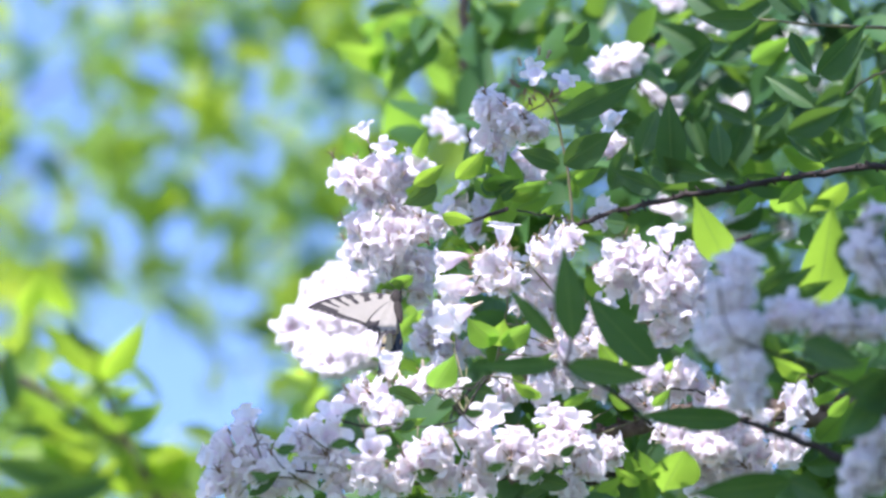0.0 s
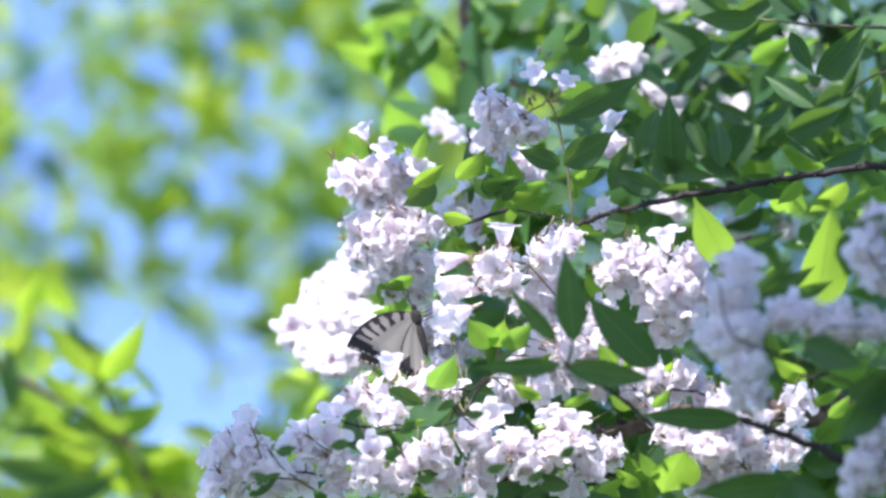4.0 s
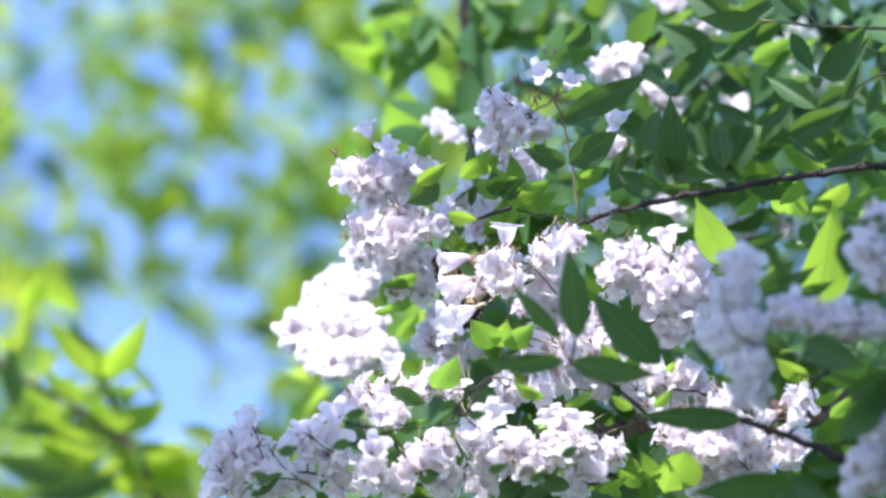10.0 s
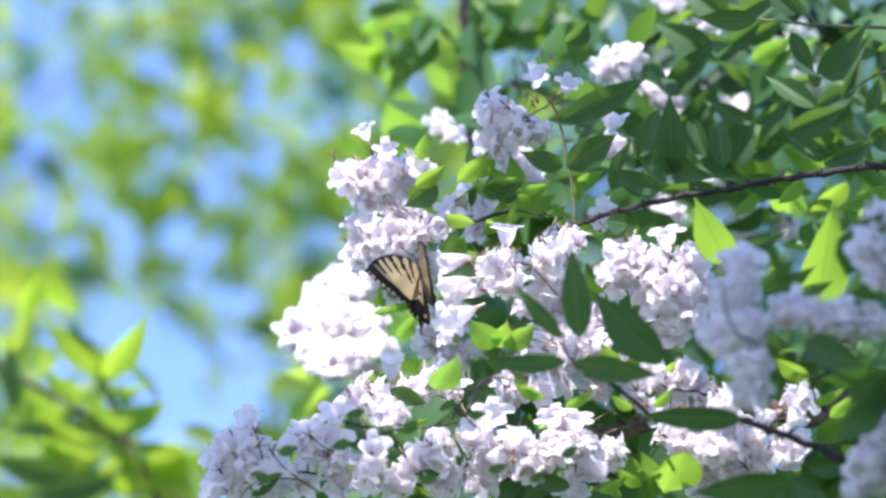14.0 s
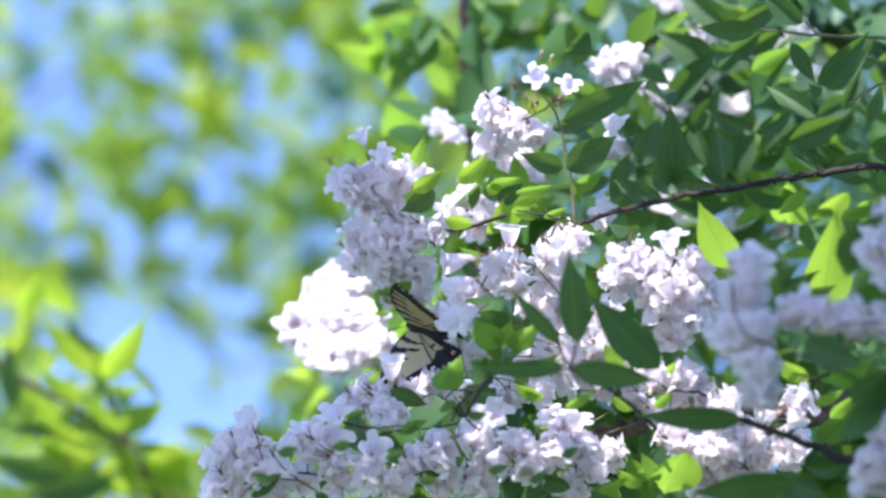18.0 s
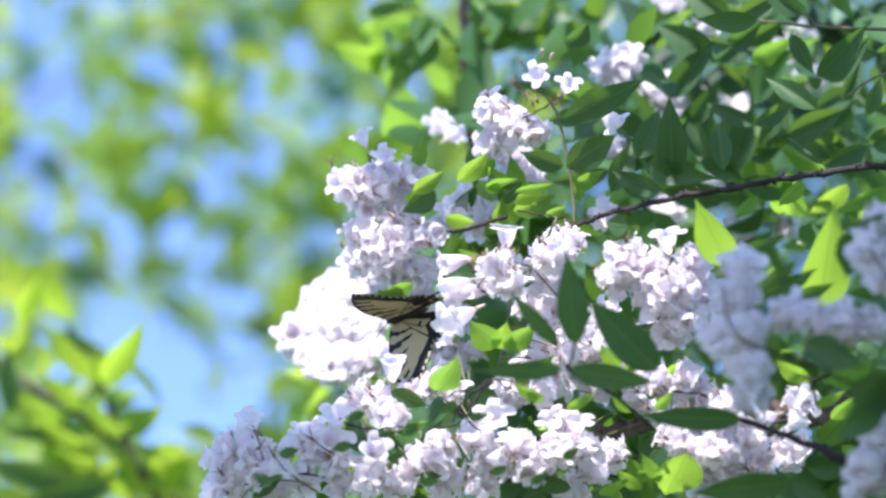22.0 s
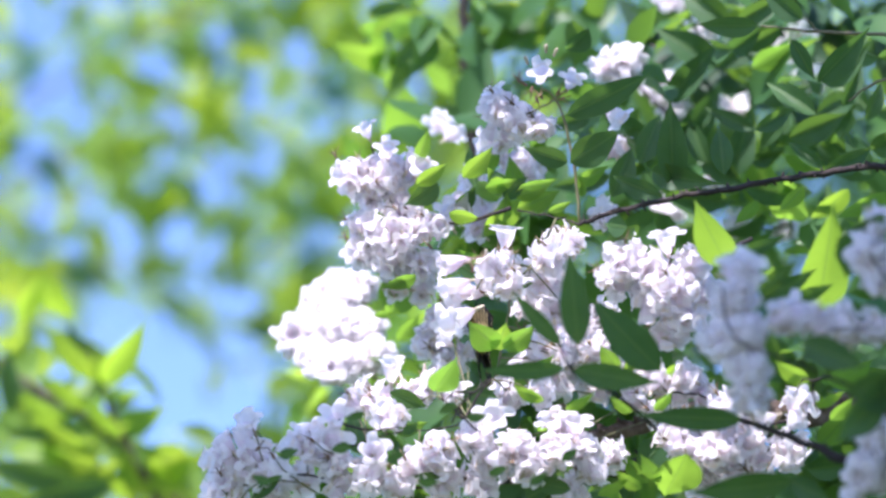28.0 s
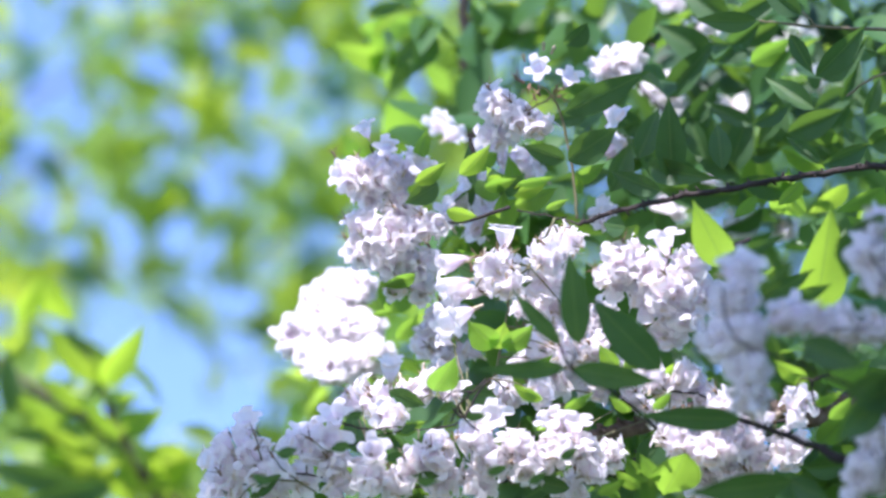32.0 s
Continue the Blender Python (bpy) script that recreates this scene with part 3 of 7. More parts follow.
# the top cluster on its long thin stalk
top = spray_of(bush, (0.0993, 2.8462, 2.6565), [([(0.0993, 2.8462, 2.6565), (0.0976, 2.8369, 2.6822), (0.0901, 2.8233, 2.7198), (0.0816, 2.8151, 2.7423), (0.0720, 2.8124, 2.7494)], 0.0013, 0.0007),
                                    ([(0.0816, 2.8151, 2.7423), (0.0698, 2.8175, 2.7357), (0.0491, 2.8392, 2.7353)], 0.0009, 0.0005),
                                    ([(0.0816, 2.8151, 2.7423), (0.0909, 2.8124, 2.7494)], 0.0008, 0.0005)], GREEN_STEM)
SWAYS["top"] = top
add_flower(top, (0.0704, 2.7977, 2.7606), seen_way(-0.2, 0.5, 0.85), 0.85, 2)
add_flower(top, (0.0956, 2.7997, 2.7551), seen_way(0.3, 0.65, 0.7), 0.85, 0)
add_flower(top, (0.1334, 2.8308, 2.7287), seen_way(0.6, -0.6, 0.4), 1.15, 1)
for c, r, n in (((0.0400, 2.8465, 2.7450), 0.0151, 9), ((0.0555, 2.8402, 2.7324), 0.0151, 9), ((0.0409, 2.8630, 2.7287), 0.0135, 6), ((0.0709, 2.8323, 2.7247), 0.0117, 5)):
    clump(top, c, r, n)
for c, w in (((0.0572, 2.8110, 2.7534), (-0.8, 0.5)), ((0.0538, 2.8099, 2.7566), (-0.5, 0.8)), ((0.0636, 2.8132, 2.7475), (-0.2, -0.6)), ((0.0681, 2.8157, 2.7407), (0.1, -0.9)),
             ((0.0846, 2.8132, 2.7475), (0.5, 0.6)), ((0.0616, 2.8158, 2.7700), (-0.3, 0.9)), ((0.0751, 2.8129, 2.7779), (0.0, 1.0)), ((0.0807, 2.8138, 2.7755), (0.4, 0.9)), ((0.0875, 2.8151, 2.7423), (0.6, 0.1)), ((0.0706, 2.8142, 2.7447), (-0.2, 0.3))):
    way = seen_way(w[0], w[1], 0.3)
    if w[1] > 0.85:
        part("bud", BUDS[0], top, frame_of(c, way, BACK) @ Matrix.Scale(0.7, 4))
    else:
        part("calyx", CALYX_STAR, top, frame_of(c, way, BACK))
for row in (((0.0895, 2.8006, 2.7229), (0.1524, 2.7812, 2.7466), 0.34, 30), ((0.0927, 2.8221, 2.6936), (0.1299, 2.8046, 2.7120), 0.55, 32), ((0.0909, 2.8312, 2.6980), (0.0591, 2.8186, 2.7031), 0.5, 30),
            ((0.0512, 2.8590, 2.6807), (0.0809, 2.8552, 2.6914), 0.5, 10), ((0.0132, 2.8636, 2.6978), (0.0357, 2.8566, 2.7170), 0.5, 5), ((0.0398, 2.8587, 2.6815), (0.0372, 2.8526, 2.6982), 0.75, 25),
            ((0.0428, 2.8590, 2.6807), (0.0608, 2.8446, 2.6906), 0.6, 35), ((0.0543, 2.8714, 2.6763), (0.0875, 2.8675, 2.6871), 0.55, 15)) + (((0.0962, 2.8464, 2.6859), (0.1233, 2.8515, 2.7014), 0.5, 20),
            ((0.0408, 2.8611, 2.7152), (0.0119, 2.8670, 2.6992), 0.5, 10), ((0.0330, 2.8489, 2.6904), (0.0448, 2.8500, 2.6872), 0.8, 10), ((0.0548, 2.8412, 2.6821), (0.0826, 2.8401, 2.6853), 0.36, 8), ((0.0025, 2.8572, 2.6674), (0.0245, 2.8593, 2.6618), 0.6, 14), ((0.0428, 2.8688, 2.6649), (0.0458, 2.8626, 2.6820), 0.5, 12), ((0.0762, 2.8476, 2.6647), (0.0927, 2.8456, 2.6702), 0.42, 8), ((0.1031, 2.8532, 2.6785), (0.0989, 2.8483, 2.6920), 0.45, 10)):
    add_leaf(top, *row)

# the bright clusters in the middle of the bush
bright = spray_of(bush, (0.1889, 2.7496, 2.5947), [([(0.2234, 2.7719, 2.6180), (0.1889, 2.7496, 2.5947), (0.1599, 2.7467, 2.5744), (0.1357, 2.7453, 2.5781)], 0.0016, 0.0007),
                                       ([(0.1599, 2.7467, 2.5744), (0.1640, 2.7384, 2.5971), (0.1599, 2.7364, 2.6028)], 0.0009, 0.0006)])
SWAYS["bright"] = bright
add_flower(bright, (0.1583, 2.7332, 2.6115), seen_way(-0.15, 0.9, 0.35), 1.2, 0)
for c, r, n in (((0.1309, 2.7415, 2.5887), 0.0151, 9), ((0.1220, 2.7558, 2.5775), 0.0143, 7), ((0.1478, 2.7440, 2.5820), 0.0151, 8), ((0.1634, 2.7403, 2.5636), 0.0167, 9),
                ((0.1780, 2.7425, 2.5857), 0.0142, 8), ((0.1483, 2.7613, 2.5624), 0.0151, 7), ((0.1741, 2.7550, 2.5516), 0.0151, 8), ((0.1605, 2.7683, 2.5433), 0.0134, 6), ((0.1889, 2.7585, 2.5700), 0.0126, 5)):
    clump(bright, c, r, n)
for row in (((0.2016, 2.7062, 2.5727), (0.1740, 2.6830, 2.6082), 0.38, -10), ((0.1937, 2.6507, 2.5560), (0.2350, 2.6266, 2.5655), 0.24, 30), ((0.2125, 2.6504, 2.5286), (0.2436, 2.6322, 2.5502), 0.36, 30),
            ((0.2183, 2.6510, 2.5272), (0.2563, 2.6346, 2.5437), 0.36, 30), ((0.2405, 2.6597, 2.5311), (0.2653, 2.6383, 2.5334), 0.34, 30), ((0.2633, 2.7185, 2.5389), (0.2685, 2.6856, 2.6012), 0.30, -12),
            ((0.1312, 2.7238, 2.6089), (0.1163, 2.7322, 2.6142), 0.8, 40), ((0.1175, 2.7370, 2.6009), (0.1397, 2.7329, 2.6123), 0.7, 35), ((0.1907, 2.7789, 2.5988), (0.1507, 2.7928, 2.6169), 0.5, 5)):
    add_leaf(bright, *row)

# the low clusters
low = spray_of(bush, (0.0155, 2.8003, 2.4889), [([(0.0478, 2.8526, 2.4589), (0.0155, 2.8003, 2.4889), (-0.0017, 2.7944, 2.5050)], 0.0011, 0.0006),
                                   ([(0.0155, 2.8003, 2.4889), (-0.0017, 2.8021, 2.4839), (-0.0342, 2.8031, 2.4813), (-0.0708, 2.8069, 2.4706)], 0.0007, 0.0004),
                                   ([(0.0478, 2.8526, 2.4589), (-0.0344, 2.8353, 2.4494), (-0.1074, 2.8133, 2.4534), (-0.1400, 2.8160, 2.4457)], 0.0009, 0.0005),
                                   ([(-0.1074, 2.8133, 2.4534), (-0.1236, 2.8084, 2.4667), (-0.1335, 2.8028, 2.4821)], 0.0008, 0.0005),
                                   ([(0.0155, 2.8003, 2.4889), (0.0268, 2.7930, 2.5088), (0.0350, 2.7900, 2.5172)], 0.001, 0.0007)])
SWAYS["low"] = low
add_flower(low, (-0.1410, 2.7891, 2.4913), seen_way(-0.1, 0.8, 0.5), 1.2, 1)
for c, w, k in (((-0.1757, 2.8095, 2.4637), (-0.95, 0.15), 5), ((-0.1706, 2.8236, 2.4535), (-0.9, -0.1), 3), ((-0.1644, 2.8044, 2.4774), (-0.7, 0.6), 7), ((-0.1763, 2.8272, 2.4436), (-0.95, 0.1), 1), ((-0.1273, 2.7952, 2.4746), (0.3, 0.8), 3), ((-0.1128, 2.7914, 2.4564), (0.4, 0.5), 4)):
    add_flower(low, c, seen_way(w[0], w[1], 0.3), 1.15, k)
add_flower(low, (-0.0366, 2.7288, 2.5147), seen_way(0.0, 0.9, 0.3), 1.2, 3)
add_flower(low, (-0.0783, 2.7789, 2.4906), seen_way(-0.15, 0.6, 0.7), 1.2, 0)
add_flower(low, (-0.0783, 2.7857, 2.4724), seen_way(0.1, 0.35, 0.9), 1.2, 2)
add_flower(low, (-0.0479, 2.7790, 2.4620), seen_way(0.15, 0.3, 0.9), 1.25, 4)
add_flower(low, (0.0956, 2.7891, 2.4913), seen_way(0.1, 0.85, 0.4), 1.2, 0)
add_flower(low, (0.0754, 2.7887, 2.4925), seen_way(-0.4, 0.7, 0.5), 1.1, 4)
add_flower(low, (0.0357, 2.7883, 2.4936), seen_way(0.0, 0.7, 0.7), 1.2, 2)
add_flower(low, (-0.0956, 2.7914, 2.4848), seen_way(-0.5, 0.6, 0.4), 1.15, 3)
add_flower(low, (-0.1160, 2.7956, 2.4734), seen_way(-0.7, 0.5, 0.4), 1.1, 5)
for c, r, n in (((-0.1513, 2.8078, 2.4683), 0.0176, 6), ((-0.1350, 2.8128, 2.4545), 0.0167, 6), ((-0.1559, 2.8263, 2.4458), 0.0168, 6),
                ((-0.0972, 2.8063, 2.4725), 0.0142, 7), ((-0.0789, 2.8104, 2.4610), 0.0142, 7), ((-0.1036, 2.8246, 2.4505), 0.0143, 6), ((-0.1240, 2.8275, 2.4428), 0.0126, 5)):
    clump(low, c, r, n)
for c, r, n in (((-0.0549, 2.8576, 2.5202), 0.0130, 6), ((-0.0384, 2.8090, 2.4934), 0.0134, 6), ((-0.0175, 2.8562, 2.5241), 0.0120, 5), ((0.0067, 2.8545, 2.5288), 0.0100, 4), ((-0.0670, 2.8044, 2.5061), 0.0092, 3),
                ((-0.0748, 2.8170, 2.4431), 0.0142, 7), ((-0.0543, 2.8046, 2.4487), 0.0142, 7), ((-0.0340, 2.8076, 2.4403), 0.0142, 7), ((-0.0179, 2.8018, 2.4562), 0.0142, 8)):
    clump(low, c, r, n)
for c, r, n in (((-0.0036, 2.7897, 2.4610), 0.0141, 8), ((0.0024, 2.8060, 2.4449), 0.0150, 8), ((0.0247, 2.7863, 2.4705), 0.0141, 8), ((0.0347, 2.7919, 2.4554), 0.0150, 9), ((0.0267, 2.8076, 2.4403), 0.0142, 7),
                ((0.0530, 2.7884, 2.4648), 0.0133, 7), ((0.0610, 2.7939, 2.4496), 0.0141, 7), ((0.0813, 2.7891, 2.4629), 0.0133, 7), ((0.0997, 2.7977, 2.4677), 0.0108, 5), ((0.1059, 2.8032, 2.4524), 0.0133, 6),
                ((0.0920, 2.8178, 2.4408), 0.0142, 6), ((0.0478, 2.8301, 2.5209), 0.0110, 4), ((0.0698, 2.8023, 2.5118), 0.0109, 5), ((0.1232, 2.8270, 2.4725), 0.0110, 5), ((0.0817, 2.8014, 2.4859), 0.0100, 4)):
    clump(low, c, r, n)
for row in (((-0.0343, 2.8124, 2.4842), (-0.0089, 2.8100, 2.4907), 0.5, 20), ((-0.0179, 2.8136, 2.4522), (-0.0382, 2.8069, 2.4706), 0.6, 32), ((-0.0017, 2.7953, 2.4458), (-0.0198, 2.7956, 2.4451), 0.5, 25), ((-0.0590, 2.8270, 2.4725), (-0.0674, 2.8250, 2.5063), 0.6, 30),
            ((0.0913, 2.7983, 2.4375), (0.0570, 2.7960, 2.4439), 0.45, 32), ((0.0594, 2.8195, 2.4362), (0.0815, 2.8057, 2.4456), 0.5, 60), ((-0.1105, 2.8348, 2.4793), (-0.1249, 2.8405, 2.4638), 0.6, 0), ((-0.1374, 2.8101, 2.4334), (-0.1152, 2.8043, 2.4494), 0.3, 30),
            ((0.0392, 2.8037, 2.5079), (0.0107, 2.8115, 2.5148), 0.5, 35), ((0.0679, 2.8130, 2.5110), (0.0497, 2.8166, 2.5294), 0.6, 10), ((-0.0388, 2.8301, 2.5209), (-0.0099, 2.8343, 2.5092), 0.5, 35)):
    add_leaf(low, *row)

# bare stalks and spent sepals among the low flowers
for pts in (((-0.0909, 2.8126, 2.4392), (-0.1048, 2.7999, 2.4447), (-0.1149, 2.7972, 2.4523), (-0.1218, 2.7840, 2.4593)), ((-0.1028, 2.8005, 2.4432), (-0.1202, 2.7904, 2.4418), (-0.1347, 2.7917, 2.4380), (-0.1453, 2.8047, 2.4318)), ((-0.1291, 2.7952, 2.4576), (-0.1310, 2.7826, 2.4630), (-0.1334, 2.7692, 2.4706)), ((-0.0785, 2.7936, 2.4622), (-0.0871, 2.7824, 2.4638), (-0.0952, 2.7802, 2.4699))):
    v, f = tube(smooth_path([Vector(q) - PLACES[low.name].translation for q in pts], 4, 0, 0.0004, 3), (0.0007, 0.0004), 5, 0.3, 4)
    part("stalk", mesh_of("stalk", v, f, (GREEN_STEM,)), low, PLACES[low.name].copy())
part("calyx", CALYX_STAR, low, frame_of((-0.1334, 2.7692, 2.4706), seen_way(-0.2, 1, 0.3), BACK))
part("calyx", CALYX_STAR, low, frame_of((-0.1306, 2.7728, 2.4608), seen_way(0.6, 0.5, 0.3), BACK))
part("calyx", CALYX_STAR, low, frame_of((-0.1214, 2.7744, 2.4563), seen_way(-0.3, 0.9, 0.3), BACK))
part("calyx", CALYX_STAR, low, frame_of((-0.0948, 2.7706, 2.4669), seen_way(-0.7, 0.6, 0.3), BACK))
add_leaf(low, (-0.1141, 2.7797, 2.4419), (-0.1350, 2.7824, 2.4344), 0.22, 32)
# a pair of leaves behind the insect, in the brighter backlit colour
for row in (((-0.0418, 2.9672, 2.6286), (-0.0200, 2.9582, 2.6531), 0.55, 5), ((-0.0409, 2.9666, 2.6302), (-0.0561, 2.9683, 2.6253), 0.6, 0), ((-0.0350, 3.0311, 2.6282), (-0.0195, 3.0251, 2.6449), 0.5, 5)):
    add_leaf(low, *row)
for k, pts in enumerate((((0.0310, 2.7253, 2.4960), (0.0215, 2.7286, 2.4870), (0.0112, 2.7411, 2.4810), (0.0064, 2.7636, 2.4761)), ((0.0215, 2.7286, 2.4870), (0.0087, 2.7283, 2.4877), (0.0016, 2.7303, 2.4825)),
                         ((0.0112, 2.7411, 2.4810), (0.0168, 2.7540, 2.4742), (0.0265, 2.7656, 2.4703)), ((-0.0744, 2.7812, 2.4845), (-0.0654, 2.7831, 2.4793), (-0.0503, 2.7932, 2.4799), (-0.0322, 2.8017, 2.4851)))):
    v, f = tube(smooth_path([Vector(q) - PLACES[low.name].translation for q in pts], 5, 0, 0.0006, k), (0.0009, 0.0005), 6, 0.4, k)
    part("twig", mesh_of("twig", v, f, (TWIG,)), low, PLACES[low.name].copy())
for c, r, n in (((-0.0466, 2.8562, 2.5241), 0.0100, 4), ((-0.0283, 2.8550, 2.5272), 0.0090, 4), ((-0.0108, 2.8525, 2.5343), 0.0080, 3), ((-0.0603, 2.8738, 2.5342), 0.0090, 3), ((0.1406, 2.8749, 2.5311), 0.0090, 4), ((0.1573, 2.8792, 2.5193), 0.0090, 4)):
    clump(low, c, r, n)
# small leaves that show between the low flowers
for row in (((-0.0538, 2.6691, 2.4533), (-0.0673, 2.6706, 2.4491), 0.47, 24), ((-0.0283, 2.6741, 2.4397), (-0.0167, 2.6715, 2.4467), 0.60, 24), ((-0.0395, 2.6803, 2.4225), (-0.0265, 2.6788, 2.4267), 0.48, 24), ((-0.1131, 2.6792, 2.4255), (-0.1011, 2.6780, 2.4288), 0.55, 34), ((-0.1177, 2.6857, 2.4077), (-0.1306, 2.6840, 2.4123), 0.54, 34), ((0.0595, 2.6857, 2.4076), (0.0732, 2.6832, 2.4146), 0.53, 30), ((-0.0634, 2.6766, 2.4328), (-0.0794, 2.6783, 2.4281), 0.57, 34), ((0.0088, 2.6667, 2.4600), (-0.0042, 2.6697, 2.4518), 0.50, 30), ((0.0165, 2.6704, 2.4498), (0.0308, 2.6699, 2.4512), 0.47, 34), ((0.0311, 2.6834, 2.4141), (0.0434, 2.6821, 2.4175), 0.52, 34), ((-0.0171, 2.6854, 2.4087), (-0.0015, 2.6855, 2.4084), 0.47, 30), ((0.0810, 2.6801, 2.4232), (0.0944, 2.6775, 2.4304), 0.52, 30)):
    add_leaf(low, *row)

# the clusters below the thick limb
below = spray_of(bush, (0.2220, 2.7990, 2.4872), [([(0.2521, 2.8166, 2.4949), (0.2220, 2.7990, 2.4872), (0.1882, 2.7743, 2.4985), (0.1599, 2.7729, 2.5023)], 0.0014, 0.0006),
                                      ([(0.2220, 2.7990, 2.4872), (0.2063, 2.8144, 2.4729), (0.1860, 2.8200, 2.4576)], 0.0012, 0.0006), ([(0.2220, 2.7990, 2.4872), (0.2471, 2.8144, 2.4729)], 0.001, 0.0006), ([(0.2679, 2.6771, 2.4834), (0.2569, 2.6787, 2.4790), (0.2570, 2.6917, 2.4717), (0.2610, 2.7042, 2.4654)], 0.0012, 0.0007), ([(0.2569, 2.6787, 2.4790), (0.2483, 2.6782, 2.4805), (0.2433, 2.6917, 2.4717)], 0.0009, 0.0005)])
SWAYS["below"] = below
for c, r, n in (((0.1625, 2.7821, 2.5053), 0.0126, 6), ((0.1828, 2.7824, 2.5045), 0.0134, 6), ((0.1711, 2.8025, 2.4777), 0.0143, 7), ((0.1935, 2.8025, 2.4777), 0.0152, 8), ((0.1854, 2.8108, 2.4548), 0.0143, 7),
                ((0.2043, 2.8179, 2.4633), 0.0152, 8), ((0.1894, 2.8161, 2.4402), 0.0135, 6), ((0.2179, 2.8010, 2.4815), 0.0118, 5), ((0.2288, 2.8172, 2.4652), 0.0127, 5), ((0.2484, 2.8059, 2.4681), 0.0135, 6),
                ((0.2536, 2.7856, 2.4957), 0.0101, 4), ((0.1478, 2.7699, 2.5106), 0.0109, 5), ((0.1741, 2.7695, 2.5117), 0.0117, 6), ((0.2017, 2.7682, 2.4871), 0.0117, 6), ((0.1619, 2.7842, 2.4711), 0.0126, 6), ((0.1769, 2.7874, 2.4624), 0.0126, 6), ((0.2090, 2.8059, 2.4397), 0.0143, 7), ((0.2273, 2.8043, 2.4444), 0.0126, 6), ((0.1936, 2.7789, 2.4577), 0.0142, 7), ((0.2205, 2.7847, 2.4700), 0.0126, 5)):
    clump(below, c, r, n)
add_flower(below, (0.2480, 2.7208, 2.4575), seen_way(0.2, -0.9, 0.35), 0.95, 1)
add_flower(below, (0.2464, 2.7111, 2.4842), seen_way(0.1, 0.9, 0.3), 0.9, 3)
add_flower(below, (0.2196, 2.7192, 2.4619), seen_way(-0.8, -0.3, 0.4), 0.9, 4)
for row in (((0.1706, 2.7328, 2.4434), (0.1567, 2.7449, 2.4099), 0.75, 0), ((0.1503, 2.8413, 2.4555), (0.1260, 2.8436, 2.4776), 0.5, 10), ((0.2540, 2.6971, 2.4850), (0.2296, 2.6927, 2.4969), 0.6, -5), ((0.2578, 2.7029, 2.4691), (0.2815, 2.6995, 2.4783), 0.45, 0), ((0.2716, 2.7246, 2.4657), (0.2874, 2.7192, 2.4807), 0.5, 0),
            ((0.1580, 2.8293, 2.4604), (0.1395, 2.8306, 2.4565), 0.4, 0), ((0.1288, 2.8270, 2.4384), (0.1129, 2.8321, 2.4527), 0.5, 5), ((0.1713, 2.8210, 2.5395), (0.1631, 2.8252, 2.5279), 0.6, -5),
            ((0.2684, 2.8237, 2.4757), (0.2561, 2.8209, 2.4835), 0.5, 0)) + (((0.0704, 2.7200, 2.4783), (0.0479, 2.7168, 2.4873), 0.5, 0), ((0.0855, 2.7222, 2.4725), (0.1073, 2.7184, 2.4829), 0.45, 0), ((0.1327, 2.7319, 2.4739), (0.1156, 2.7283, 2.4836), 0.5, 5), ((0.1485, 2.7313, 2.4754), (0.1620, 2.7270, 2.4873), 0.5, 0), ((0.0616, 2.7022, 2.4992), (0.0418, 2.7043, 2.4932), 0.45, 5), ((0.1393, 2.7503, 2.4231), (0.1207, 2.7463, 2.4343), 0.5, 0), ((0.1089, 2.7518, 2.4194), (0.1303, 2.7485, 2.4284), 0.45, 10), ((0.1518, 2.7573, 2.4323), (0.1379, 2.7512, 2.4491), 0.5, 10), ((0.1429, 2.8570, 2.4688), (0.1683, 2.8563, 2.4989), 0.7, 30)):
    add_leaf(below, *row)

# dark leaves that hang nearest to the eye
near = spray_of(bush, (0.0861, 2.6120, 2.4639), [([(0.1490, 2.7308, 2.4594), (0.1175, 2.6369, 2.4540), (0.0861, 2.6120, 2.4639), (0.0766, 2.6049, 2.4836)], 0.0015, 0.0007),
                                      ([(0.0861, 2.6120, 2.4639), (0.0896, 2.5967, 2.4768)], 0.001, 0.0007)])
SWAYS["near"] = near
for row in (((0.0904, 2.5970, 2.4761), (0.0837, 2.5574, 2.5264), 0.36, 32), ((0.1463, 2.6122, 2.4636), (0.0968, 2.5769, 2.5021), 0.44, 32), ((0.0815, 2.6117, 2.4650), (0.0231, 2.5940, 2.4552), 0.25, 32),
            ((0.0861, 2.6120, 2.4639), (0.1447, 2.6061, 2.4512), 0.36, 34), ((0.0793, 2.6064, 2.4793), (0.0440, 2.5842, 2.5111), 0.26, 32)):
    add_leaf(near, *row, bend=0.10)
arch = spray_of(bush, (0.2509, 2.6392, 2.4186), [([(0.2935, 2.6170, 2.3919), (0.2509, 2.6392, 2.4186), (0.2012, 2.6333, 2.4347)], 0.0018, 0.001)])
SWAYS["arch"] = arch
for row in (((0.2031, 2.6329, 2.4358), (0.1333, 2.6136, 2.4305), 0.25, 36), ((0.2330, 2.6185, 2.3876), (0.1656, 2.6029, 2.3720), 0.3, 32), ((0.2323, 2.6183, 2.3883), (0.2576, 2.6042, 2.3684), 0.5, 32),
            ((0.2300, 2.4729, 2.4369), (0.2659, 2.4595, 2.4153), 0.5, 34), ((0.2589, 2.4846, 2.4047), (0.2928, 2.4607, 2.4120), 0.45, 34), ((0.2806, 2.4846, 2.4047), (0.2524, 2.4659, 2.3685), 0.5, 34), ((0.2879, 2.4834, 2.4081), (0.2631, 2.4585, 2.3887), 0.6, 36)):
    add_leaf(arch, *row, bend=0.10)

